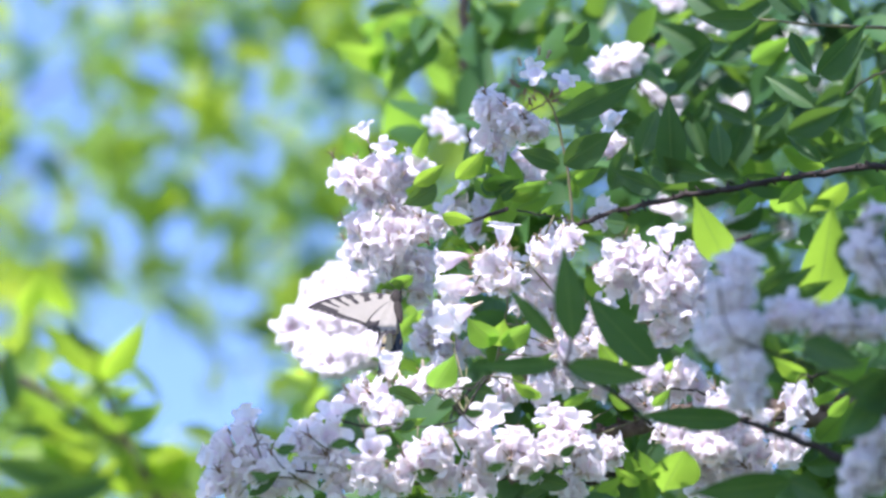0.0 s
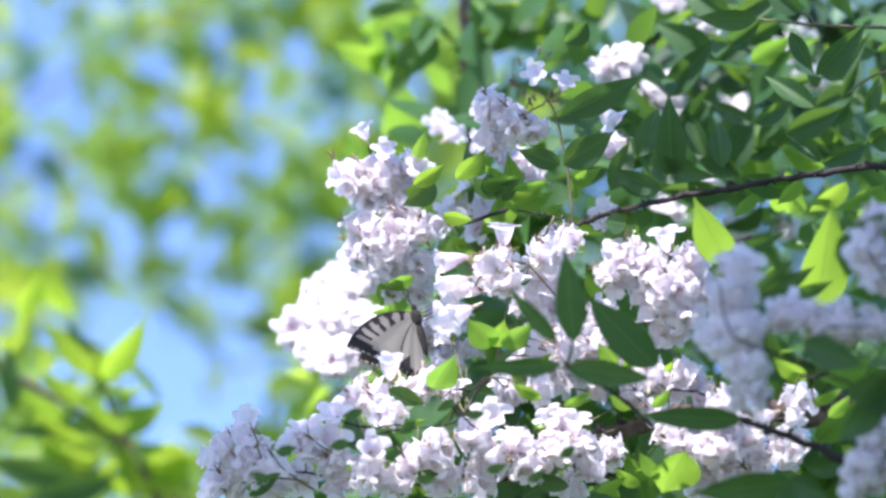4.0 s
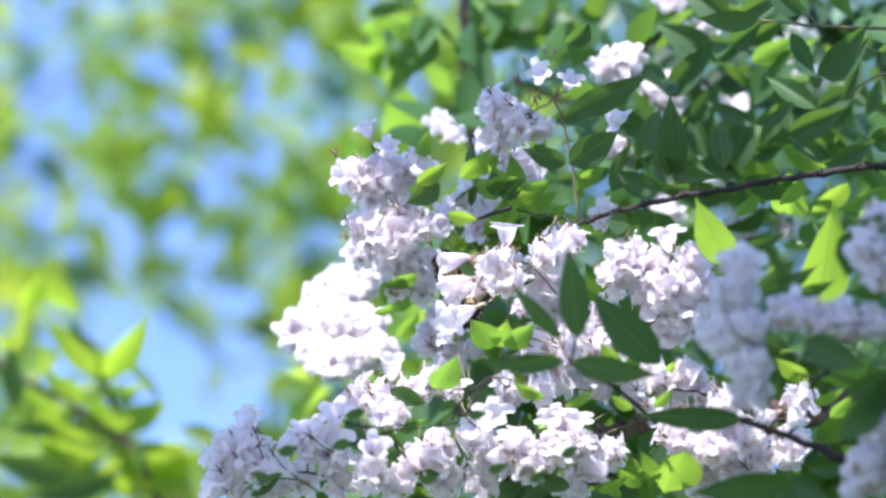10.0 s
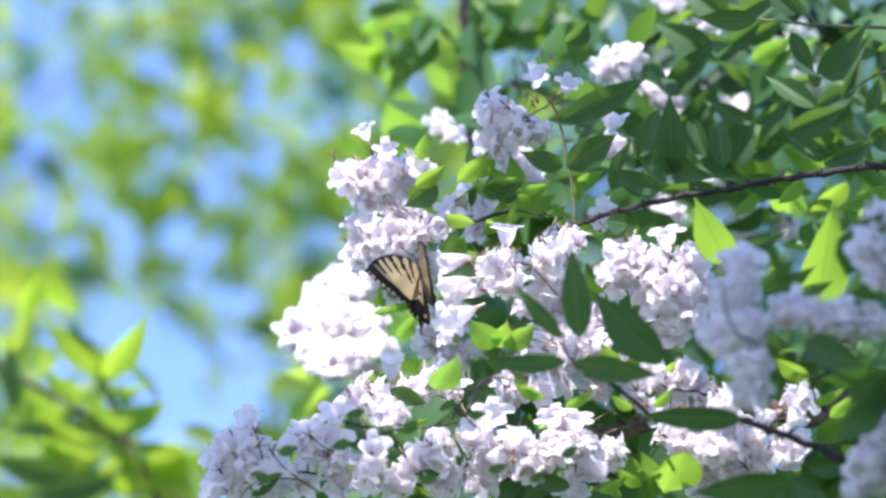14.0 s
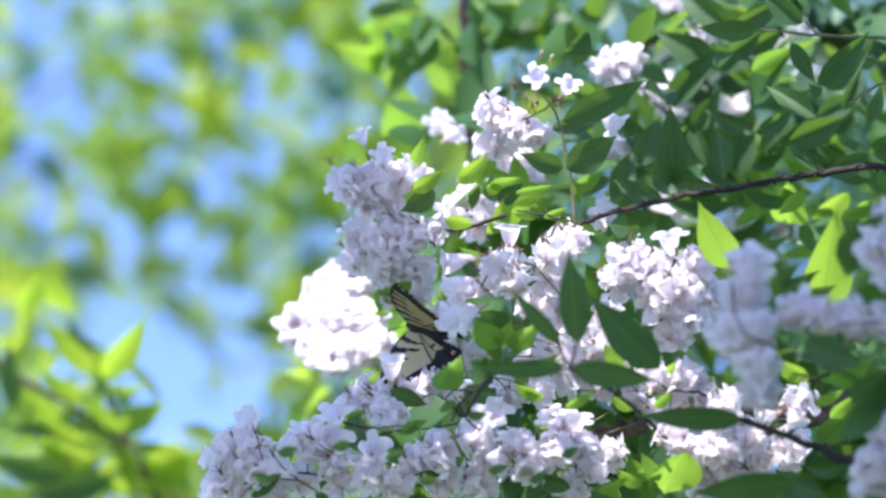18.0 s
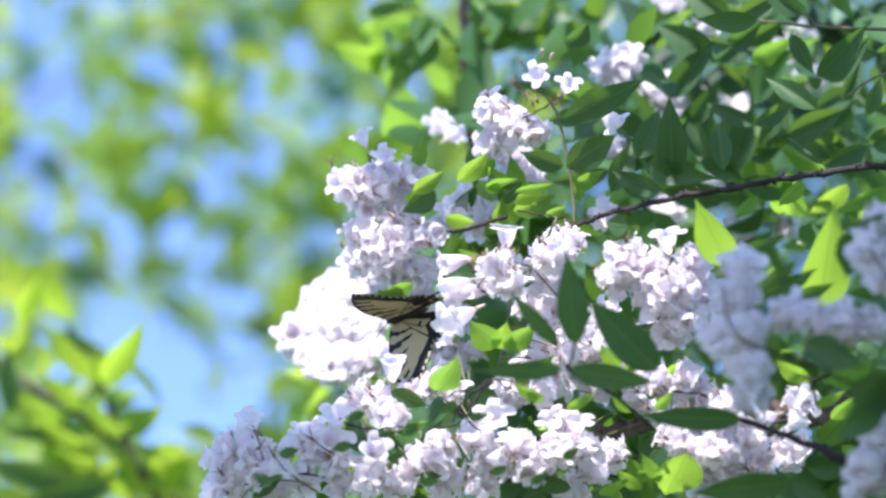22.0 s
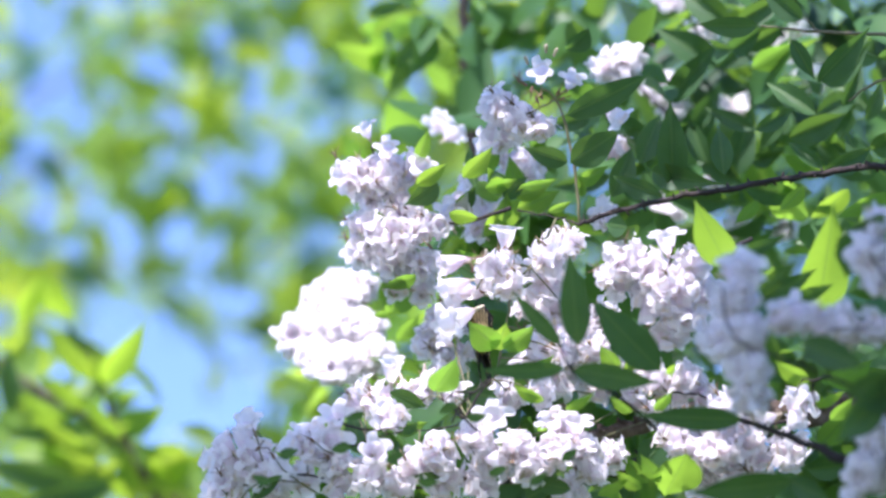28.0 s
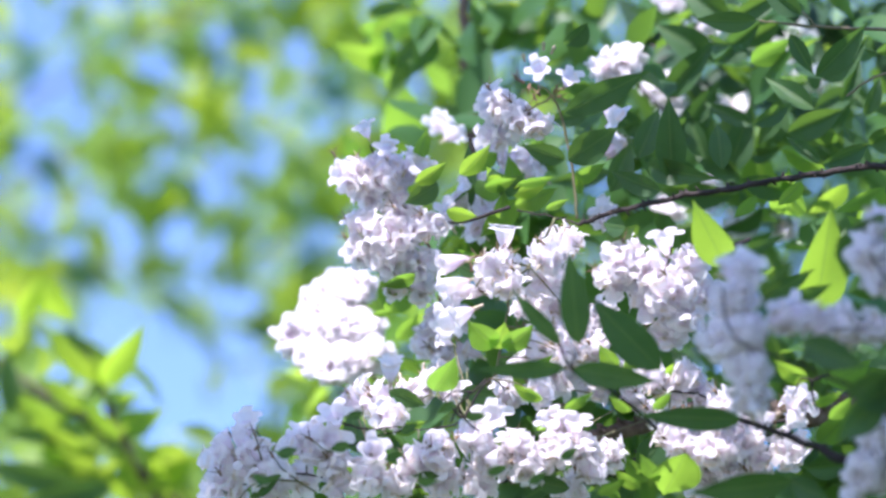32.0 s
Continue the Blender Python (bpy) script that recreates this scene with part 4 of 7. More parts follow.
# blossom that stays in the shade in front, and blossom behind
shade = spray_of(bush, (0.2309, 2.4867, 2.4282), [([(0.2806, 2.4846, 2.4047), (0.2309, 2.4867, 2.4282), (0.1873, 2.4805, 2.4453), (0.1801, 2.4693, 2.4760)], 0.0011, 0.0006),
                                        ([(0.2309, 2.4867, 2.4282), (0.2490, 2.4793, 2.4487), (0.2817, 2.4786, 2.4504)], 0.0008, 0.0005), ([(0.2806, 2.4846, 2.4047), (0.2962, 2.4768, 2.4555), (0.2755, 2.4713, 2.4999)], 0.0011, 0.0006)])
SWAYS["shade"] = shade


def blossoms(spray, centres, seed, label, lean=0.15, sunny=0.0):
    v, f, i = clump_mass(centres, seed, lean, sunny)
    p = PLACES[spray.name].translation
    ob = part("blossom_mass", mesh_of("blossom_mass", [q - p for q in v], f, (PETAL_MASS, TUBE, THROAT, CALYX), i), spray, PLACES[spray.name].copy(), label)
    return tagged(ob, kind="stuff")


blossoms(shade, [((0.1913, 2.4951, 2.4929), 0.0069, 6), ((0.1895, 2.5014, 2.4756), 0.0116, 16), ((0.1931, 2.5089, 2.4549), 0.0143, 25), ((0.1976, 2.5164, 2.4342), 0.0127, 19), ((0.1998, 2.5227, 2.4170), 0.0077, 7), ((0.2244, 2.5051, 2.4653), 0.0077, 7), ((0.2446, 2.5059, 2.4632), 0.0061, 4), ((0.2629, 2.5070, 2.4601), 0.0069, 6), ((0.2794, 2.5079, 2.4577), 0.0061, 4), ((0.1821, 2.5102, 2.4515), 0.0083, 8)], 3, "shaded lilac-white bell flowers")
blossoms(shade, [((0.2776, 2.4913, 2.5032), 0.0105, 13), ((0.2857, 2.4963, 2.4894), 0.0096, 11), ((0.2831, 2.4838, 2.5240), 0.0055, 4), ((0.2776, 2.5397, 2.3704), 0.0132, 21), ((0.2857, 2.5321, 2.3911), 0.0110, 15), ((0.2703, 2.5447, 2.3566), 0.0083, 8)], 4, "shaded lilac-white bell flowers")
glare = spray_of(bush, (-0.0686, 3.2638, 2.6870), [([(-0.0114, 3.2767, 2.6511), (-0.0686, 3.2638, 2.6870), (-0.0923, 3.2507, 2.7228), (-0.0949, 3.2392, 2.7541)], 0.002, 0.0008)])
SWAYS["glare"] = glare
blossoms(glare, [((-0.0827, 3.1431, 2.7125), 0.0152, 23), ((-0.0975, 3.1337, 2.6984), 0.0143, 21), ((-0.0664, 3.1401, 2.7080), 0.0127, 17), ((-0.1088, 3.1102, 2.6637), 0.0173, 31), ((-0.0838, 3.1123, 2.6668), 0.0213, 47), ((-0.0620, 3.1110, 2.6649), 0.0182, 34), ((-0.1002, 3.0894, 2.6337), 0.0172, 31), ((-0.0775, 3.0859, 2.6287), 0.0187, 37), ((-0.0862, 3.0785, 2.6182), 0.0124, 17), ((-0.0550, 3.0867, 2.6299), 0.0133, 19), ((-0.1180, 3.1032, 2.6536), 0.0095, 9), ((-0.0844, 3.1282, 2.6902), 0.0143, 21), ((-0.0978, 3.1196, 2.6776), 0.0142, 21)], 5, "sunlit white bell flowers", 0.1, 0.8)
behind = spray_of(bush, (0.1611, 3.1158, 2.8634), [([(0.2402, 3.1397, 2.7978), (0.1937, 3.1222, 2.8459), (0.1611, 3.1110, 2.8765), (0.1471, 3.0999, 2.9071)], 0.0025, 0.0008)])
SWAYS["behind"] = behind
blossoms(behind, [((0.1308, 2.9778, 2.8334), 0.0099, 8), ((0.1468, 2.9766, 2.8368), 0.0099, 8), ((0.1410, 2.9799, 2.8275), 0.0107, 7), ((0.1831, 3.1320, 2.8775), 0.0197, 9), ((0.1925, 3.1376, 2.8621), 0.0141, 5),
                  ((0.2159, 3.1167, 2.9193), 0.0066, 3), ((0.2941, 3.1203, 2.9096), 0.0084, 3), ((0.1901, 3.1071, 2.9457), 0.0122, 5), ((0.2402, 3.1174, 2.8590), 0.0093, 3), ((0.3072, 3.1295, 2.8841), 0.0094, 3)], 6, "sunlit white bell flowers", 0.2, 0.7)
blossoms(behind, [((0.0000, 3.0667, 2.8228), 0.0060, 2), ((0.0109, 3.0522, 2.8043), 0.0040, 1), ((0.0235, 2.9323, 2.7242), 0.0060, 2), ((0.0322, 2.9416, 2.6989), 0.0070, 3), ((0.0278, 2.9453, 2.6887), 0.0060, 2), ((0.0722, 2.9304, 2.7295), 0.0060, 2), ((0.0047, 2.9058, 2.6800), 0.0070, 2), ((0.0134, 2.9187, 2.7033), 0.0060, 2), ((0.1194, 2.9048, 2.6829), 0.0070, 2), ((0.0291, 2.9745, 2.7253), 0.0115, 6), ((0.0592, 2.9285, 2.7349), 0.0131, 6), ((0.0136, 2.9595, 2.7079), 0.0096, 4), ((0.0352, 2.9252, 2.7439), 0.0096, 4), ((0.1244, 2.9416, 2.6989), 0.0070, 2),
                  ((0.1844, 3.1469, 2.7781), 0.0112, 4), ((0.2183, 3.1608, 2.7983), 0.0122, 4), ((0.2464, 3.1696, 2.7741), 0.0112, 4), ((0.2838, 3.1704, 2.7719), 0.0084, 3), ((0.1310, 2.9252, 2.7439), 0.0087, 3)], 8, "white bell flowers")

for row in (((-0.0406, 3.4218, 3.0234), (-0.0990, 3.3973, 3.0281), 0.5, -10), ((-0.0738, 3.4117, 3.0508), (-0.0199, 3.3889, 3.0511), 0.55, -10), ((-0.0284, 3.4082, 2.9355), (-0.0383, 3.3702, 2.9774), 0.5, -10), ((-0.0433, 3.4459, 3.0195), (-0.0636, 3.4138, 3.0450), 0.5, -10), ((-0.0424, 3.3615, 3.0011), (-0.0041, 3.3519, 3.0276), 0.42, 30),
            ((-0.0485, 3.4424, 3.0292), (-0.0331, 3.4547, 2.9953), 0.4, 0), ((-0.0684, 3.3862, 3.0583), (-0.0317, 3.3828, 3.0678), 0.4, 30), ((-0.0123, 3.4209, 3.0258), (0.0082, 3.4331, 2.9921), 0.4, 0), ((-0.0747, 3.4924, 2.9545), (-0.0903, 3.4835, 2.9789), 0.5, 0)):
    add_leaf(behind, *row)

# the leafy shoots of the upper part
crown = spray_of(bush, (0.2787, 2.8191, 2.6844), [([(0.3418, 2.8190, 2.8016), (0.2824, 2.8183, 2.8036), (0.2379, 2.8167, 2.8079)], 0.0016, 0.0008),
                                      ([(0.2815, 2.8183, 2.8036), (0.2705, 2.8144, 2.8143)], 0.0009, 0.0006),
                                      ([(0.3392, 2.7734, 2.7515), (0.3143, 2.7763, 2.7436), (0.2976, 2.7805, 2.7319)], 0.0012, 0.0008)], GREEN_STEM, name="leafy_crown")
SWAYS["crown"] = crown
for row in (((0.1693, 2.8112, 2.6769), (0.1667, 2.7805, 2.7319), 0.42, 31), ((0.1720, 2.8123, 2.7033), (0.2054, 2.7770, 2.7417), 0.42, 32), ((0.2117, 2.8184, 2.6864), (0.2277, 2.7934, 2.7259), 0.52, 32), ((0.2069, 2.8084, 2.6847), (0.2034, 2.8048, 2.7237), 0.5, 24),
            ((0.2376, 2.8256, 2.6959), (0.2569, 2.7959, 2.7481), 0.3, 30), ((0.2565, 2.8177, 2.7176), (0.3006, 2.8119, 2.7334), 0.5, 28), ((0.2739, 2.7663, 2.7418), (0.3142, 2.7437, 2.7748), 0.42, 20), ((0.2569, 2.7741, 2.7788), (0.2736, 2.7841, 2.7514), 0.4, 20),
            ((0.2954, 2.8005, 2.7355), (0.3122, 2.7888, 2.7678), 0.45, 14), ((0.3122, 2.8041, 2.7257), (0.3281, 2.7934, 2.7552), 0.45, 16)) + (((0.3200, 2.7417, 2.6048), (0.2857, 2.7362, 2.6200), 0.4, 0), ((0.2907, 2.7372, 2.6464), (0.2663, 2.7469, 2.6197), 0.45, 0), ((0.3171, 2.7386, 2.6426), (0.2988, 2.7476, 2.6178), 0.5, 0), ((0.2591, 2.7458, 2.6519), (0.2428, 2.7542, 2.6289), 0.45, 5), ((0.2273, 2.7587, 2.6458), (0.2109, 2.7657, 2.6266), 0.45, 5), ((0.2330, 2.8462, 2.7854), (0.2629, 2.8398, 2.8030), 0.6, 8), ((0.2714, 2.8671, 2.7280), (0.3034, 2.8583, 2.7521), 0.6, 10), ((0.3056, 2.8678, 2.7260), (0.2800, 2.8613, 2.7441), 0.5, 12), ((0.1989, 2.8708, 2.7180), (0.1839, 2.8591, 2.7501), 0.5, 12), ((0.1093, 2.8357, 2.8142), (0.0928, 2.8615, 2.8019), 0.6, 10), ((0.2511, 2.8219, 2.7351), (0.2342, 2.8306, 2.7114), 0.5, 32)):
    add_leaf(crown, *row)
for row in (((0.2311, 2.7614, 2.7847), (0.1875, 2.7621, 2.7827), 0.4, 28), ((0.2644, 2.7599, 2.7886), (0.2311, 2.7521, 2.8100), 0.5, 26), ((0.2478, 2.7621, 2.7827), (0.2159, 2.7876, 2.7709), 0.4, 25), ((0.1453, 2.8241, 2.6998), (0.1626, 2.8205, 2.7391), 0.5, 32),
            ((0.1239, 2.8234, 2.6726), (0.1411, 2.8198, 2.7117), 0.5, 30), ((0.1579, 2.8335, 2.6742), (0.1285, 2.8299, 2.6841), 0.45, 10), ((0.1921, 2.8407, 2.6837), (0.1668, 2.8320, 2.7074), 0.5, 32), ((0.2848, 2.8364, 2.6956), (0.2511, 2.8320, 2.7074), 0.5, 8),
            ((0.3016, 2.8364, 2.6956), (0.2763, 2.8277, 2.7193), 0.5, 12), ((0.3185, 2.8364, 2.6956), (0.2974, 2.8248, 2.7272), 0.5, 28), ((0.3302, 2.8407, 2.6837), (0.2941, 2.8587, 2.6634), 0.35, -5), ((0.1783, 2.8234, 2.6726), (0.1693, 2.8069, 2.6887), 0.4, 20)):
    add_leaf(crown, *row)


def paired_leaves(spray, points, pairs, size, seed, lean):
    """Opposite pairs of leaves along a shoot, each pair a quarter turn from the last."""
    rng = random.Random(seed)
    path = smooth_path(points, 8)
    for i in range(pairs):
        p = path[int((i + 0.6) / pairs * (len(path) - 1))]
        d = (path[-1] - path[0]).normalized()
        for side_sign in (-1, 1):
            across = d.cross(BACK).normalized() * side_sign
            if i % 2:
                across = (across * 0.5 + BACK * side_sign).normalized()
            way = (d * rng.uniform(0.3, 0.8) + across + UP * rng.uniform(-0.4, 0.2)).normalized()
            add_leaf(spray, p, p + way * size * rng.uniform(0.75, 1.15), rng.uniform(0.36, 0.52), lean + rng.uniform(-12, 14), rng.uniform(-25, 25), rng.uniform(0.3, 0.7), rng.uniform(0.05, 0.3))


paired_leaves(crown, [(0.2216, 2.8407, 2.6837), (0.2330, 2.8664, 2.7300), (0.2388, 2.8674, 2.7858)], 4, 0.05, 1, 28)
paired_leaves(crown, [(0.2838, 2.8279, 2.6896), (0.2800, 2.8620, 2.7421), (0.2904, 2.8659, 2.7898)], 4, 0.05, 2, 28)
paired_leaves(crown, [(0.1657, 2.8251, 2.6679), (0.1552, 2.8507, 2.7147), (0.1755, 2.8888, 2.7853)], 4, 0.052, 3, 30)
paired_leaves(crown, [(0.3290, 2.8550, 2.7028), (0.3247, 2.8820, 2.7454), (0.3355, 2.8755, 2.8219)], 4, 0.052, 4, 20)
paired_leaves(crown, [(0.2071, 2.9029, 2.8052), (0.2245, 2.8939, 2.8297), (0.2071, 2.8791, 2.8706)], 4, 0.055, 5, 28)
paired_leaves(crown, [(0.3076, 2.9100, 2.6687), (0.2663, 2.9228, 2.6919), (0.2376, 2.9386, 2.7071)], 3, 0.05, 6, 14)
paired_leaves(crown, [(0.1306, 2.8781, 2.6979), (0.1193, 2.9021, 2.7488), (0.1121, 2.9303, 2.7882)], 3, 0.05, 7, 24)
paired_leaves(low, [(0.0495, 2.9540, 2.4894), (0.0751, 2.9408, 2.5255), (0.0623, 2.9291, 2.5576)], 3, 0.04, 8, 18)
paired_leaves(below, [(0.1366, 2.9894, 2.5091), (0.1582, 2.9790, 2.5375), (0.1496, 2.9627, 2.5822)], 3, 0.05, 9, 14)
paired_leaves(below, [(0.2732, 2.9717, 2.4992), (0.2904, 2.9599, 2.5315), (0.2947, 2.9452, 2.5719)], 4, 0.045, 10, 14)
paired_leaves(middle, [(0.0627, 2.9011, 2.6930), (0.0455, 2.8967, 2.7051), (0.0156, 2.9154, 2.7122)], 3, 0.042, 11, 16)

# ---------------------------------------------------------------- leaf masses
def leaf_cloud(boxes, seed, length):
    """Many separate leaves scattered round centres: verts and faces of one mesh."""
    rng = random.Random(seed)
    sv, sf = leaf_shape(0.5, 0.3, 0.15, 0.1, seed, 5, 3)
    sv = np.array(sv)
    verts, faces = [], []
    for centre, radius, count in boxes:
        c = Vector(centre)
        for _ in range(count):
            d = Vector((rng.gauss(0, 0.5), rng.gauss(0, 0.8), rng.gauss(0, 0.5))) * radius
            axis = Vector((rng.uniform(-1, 1), rng.uniform(-1, 1), rng.uniform(-1.0, 0.6)))
            m = np.array(frame_of(c + d, axis, Vector((rng.uniform(-1, 1), rng.uniform(-1.2, 0.6), rng.uniform(-0.1, 1.2)))))
            k = length * rng.uniform(0.65, 1.2)
            o = len(verts)
            verts.extend((sv * k) @ m[:3, :3].T + m[:3, 3])
            faces += [tuple(j + o for j in q) for q in sf]
    return verts, faces


def foliage(parent, boxes, seed, length, material, name="foliage", label=""):
    v, f = leaf_cloud(boxes, seed, length)
    p = PLACES[parent.name].translation
    ob = part(name, mesh_of(name, [Vector(q) - p for q in v], f, (material,)), parent, PLACES[parent.name].copy(), label)
    return tagged(ob, kind="stuff")


inner = random.Random(11)
boxes = []
for i in range(9):
    for k in range(11):
        boxes.append((Vector((0.1206, 3.2689, 2.5597)).lerp(Vector((0.4033, 3.2689, 2.5597)), i / 8) + UP * (k * 0.043 + inner.uniform(-0.02, 0.02)) - BACK * inner.uniform(-0.2, 0.3), 0.06, 4))
foliage(bush, boxes, 12, 0.055, LEAF_MASS, label="inner green leaves of the shrub")
foliage(bush, [((-0.0213, 3.2290, 2.9616), 0.0242, 3), ((0.0078, 3.2257, 2.9707), 0.0242, 3), ((-0.0310, 3.2174, 2.9935), 0.0242, 2),
               ((0.0479, 3.3145, 3.0192), 0.0399, 8), ((0.0878, 3.3145, 3.0192), 0.0399, 8), ((0.0479, 3.3281, 2.9817), 0.0299, 6), ((-0.0019, 3.2407, 2.9297), 0.0242, 3), ((0.1227, 3.3111, 3.0286), 0.0399, 10),
               ((-0.0019, 3.1626, 2.8519), 0.0236, 5), ((0.0530, 3.0836, 2.7764), 0.0274, 8), ((0.0942, 3.0821, 2.7807), 0.0274, 8), ((0.0165, 3.0977, 2.7377), 0.0229, 6), ((0.0713, 3.0946, 2.7463), 0.0229, 6), 
               ((0.0072, 3.0908, 2.6104), 0.0270, 8), ((0.0657, 3.0862, 2.6231), 0.0270, 8), ((-0.0425, 3.1088, 2.5902), 0.0158, 5), ((0.1198, 3.0816, 2.6358), 0.0270, 8), ((0.0759, 3.1259, 2.6603), 0.0274, 10)], 13, 0.065, LEAF_MASS, label="bright green leaves behind the flowers")
foliage(bush, [((0.0994, 3.1385, 2.6841), 0.0230, 8), ((0.0426, 3.0296, 2.6324), 0.0177, 6), ((0.1348, 3.0122, 2.6218), 0.0176, 6), ((0.1471, 3.0232, 2.5331), 0.0175, 8), ((0.1384, 3.0082, 2.5742), 0.0175, 6), ((0.0393, 3.1321, 2.6432), 0.0229, 8), ((0.0629, 3.1352, 2.7515), 0.0185, 5), ((0.0703, 3.1001, 2.5850), 0.0270, 9), ((0.1018, 3.0939, 2.6020), 0.0225, 8), ((-0.0999, 3.0913, 2.5214), 0.0223, 8), ((-0.0467, 3.1105, 2.5272), 0.0269, 10), ((0.0162, 3.1105, 2.5272), 0.0269, 10), ((-0.1499, 3.1120, 2.5229), 0.0180, 6), ((0.0790, 3.1105, 2.5272), 0.0269, 10), ((0.0473, 3.0936, 2.5151), 0.0178, 10), ((0.2692, 3.1312, 2.5286), 0.0226, 14), ((0.3234, 3.1189, 2.5626), 0.0226, 14), ((0.3027, 3.1162, 2.6283), 0.0182, 8), ((0.2945, 3.1089, 2.5314), 0.0180, 10)], 13, 0.065, LEAF_MASS, label="bright green leaves behind the flowers")
foliage(bush, [((-0.0442, 3.5896, 2.8482), 0.030, 4), ((-0.0258, 3.5995, 2.8210), 0.030, 4), ((-0.0495, 3.5995, 2.8210), 0.030, 3), ((-0.0311, 3.6085, 2.7963), 0.030, 4), ((-0.0706, 3.6157, 2.7765), 0.030, 4), ((-0.1021, 3.6184, 2.7691), 0.030, 3), ((-0.0126, 3.5887, 2.8507), 0.030, 3), ((-0.1285, 3.6157, 2.7765), 0.030, 3)], 16, 0.060, SUNLIT_MASS, label="leaves behind the flowers with sunlight in their colour")
# the dark upper corner: shade painted by the darker leaf colour
foliage(bush, [((0.3518, 3.1731, 2.9691), 0.035, 9), ((0.3710, 3.1813, 2.9466), 0.035, 9), ((0.3279, 3.1723, 2.9713), 0.035, 9), ((0.2945, 3.1707, 2.9758), 0.035, 9), ((0.2419, 3.1878, 2.9287), 0.035, 9), ((0.2132, 3.1895, 2.9242), 0.035, 9), ((0.2849, 3.1976, 2.9017), 0.035, 9), ((0.1750, 3.1796, 2.9511), 0.035, 9)], 17, 0.06, SHADED_MASS, label="upper shrub leaves with shade in their colour")
# branches added out of view, beside and below, to hold off sky and ground light
foliage(bush, [((0.3826, 2.4819, 2.4998), 0.08, 70), ((0.3826, 2.5194, 2.3967), 0.08, 50), ((0.2839, 2.5833, 2.2214), 0.08, 120), ((0.1930, 2.6445, 2.2285), 0.08, 100), ((0.3929, 2.5637, 2.3335), 0.09, 120), ((0.4718, 2.6522, 2.4997), 0.1, 120), ((0.5055, 2.7990, 2.6811), 0.1, 120), ((0.4639, 2.8843, 2.4468), 0.1, 120)], 33, 0.058, LEAF_MASS, label="side branches added out of view to cut skylight")
limb([ROOT, (0.75, 3.0, 1.3), (0.5106, 2.6987, 2.3721), (0.3870, 2.4942, 2.4077), (0.3696, 2.4381, 2.5031)], 0.014, 0.003, 8)
# unseen branches added over the view to shade the flowers below them
foliage(bush, [(Vector((0.1910, 2.4768, 2.4555)) + SUNWARD * 0.50, 0.075, 150), (Vector((0.2019, 2.4892, 2.4214)) + SUNWARD * 0.54, 0.07, 120), (Vector((0.2309, 2.4780, 2.4521)) + SUNWARD * 0.60, 0.06, 50),
               (Vector((0.2708, 2.4780, 2.4521)) + SUNWARD * 0.56, 0.07, 100), (Vector((0.2835, 2.4619, 2.4964)) + SUNWARD * 0.55, 0.05, 50), (Vector((0.2745, 2.5066, 2.3736)) + SUNWARD * 0.66, 0.08, 140),
               (Vector((0.0877, 2.5902, 2.4947)) + SUNWARD * 0.60, 0.055, 50), (Vector((0.1238, 2.5980, 2.4733)) + SUNWARD * 0.60, 0.055, 50), (Vector((0.1693, 2.6136, 2.4305)) + SUNWARD * 0.70, 0.05, 40)] + [(Vector((0.2020, 2.6113, 2.3784)) + SUNWARD * 0.80, 0.05, 40), (Vector((0.0516, 2.6019, 2.4626)) + SUNWARD * 0.65, 0.04, 25), (Vector((0.1950, 2.8048, 2.7237)) + SUNWARD * 0.5, 0.075, 60),
               (Vector((0.2996, 2.7876, 2.7709)) + SUNWARD * 0.5, 0.06, 50), (Vector((-0.1518, 2.8031, 2.4652)) + SUNWARD * 0.72, 0.05, 19), (Vector((-0.1315, 2.8101, 2.4461)) + SUNWARD * 0.72, 0.05, 19), (Vector((-0.1072, 2.8031, 2.4652)) + SUNWARD * 0.72, 0.05, 19),
               (Vector((0.2763, 2.5128, 2.3566)) + SUNWARD * 0.70, 0.08, 120), (Vector((0.2781, 2.4942, 2.4077)) + SUNWARD * 0.70, 0.08, 70), (Vector((0.2623, 2.5816, 2.4598)) + SUNWARD * 0.64, 0.06, 50)], 14, 0.06, LEAF_MASS, label="leafy branches added out of view for shade")

# a few unseen boughs added above the crown to shade it
foliage(bush, [(Vector((0.1701, 2.8615, 2.8019)) + SUNWARD * 0.55, 0.07, 11), (Vector((0.1357, 2.8820, 2.7454)) + SUNWARD * 0.60, 0.07, 11), (Vector((0.2002, 2.8776, 2.7575)) + SUNWARD * 0.70, 0.07, 11)], 42, 0.06, LEAF_MASS, label="leafy boughs added out of view to shade the crown")


def shading_bough(name, spots, seed):
    """An unseen leafy bough added over the flowers, moved off and back to time their shade."""
    hub = Vector(spots[0][0])
    ob = spray_of(bush, hub, [([hub + Vector((0.22, 0.10, -0.02)), hub + Vector((0.10, 0.04, 0.0)), hub], 0.003, 0.001)], name="added_bough")
    foliage(ob, spots, seed, 0.055, LEAF_MASS)
    SWAYS[name] = ob


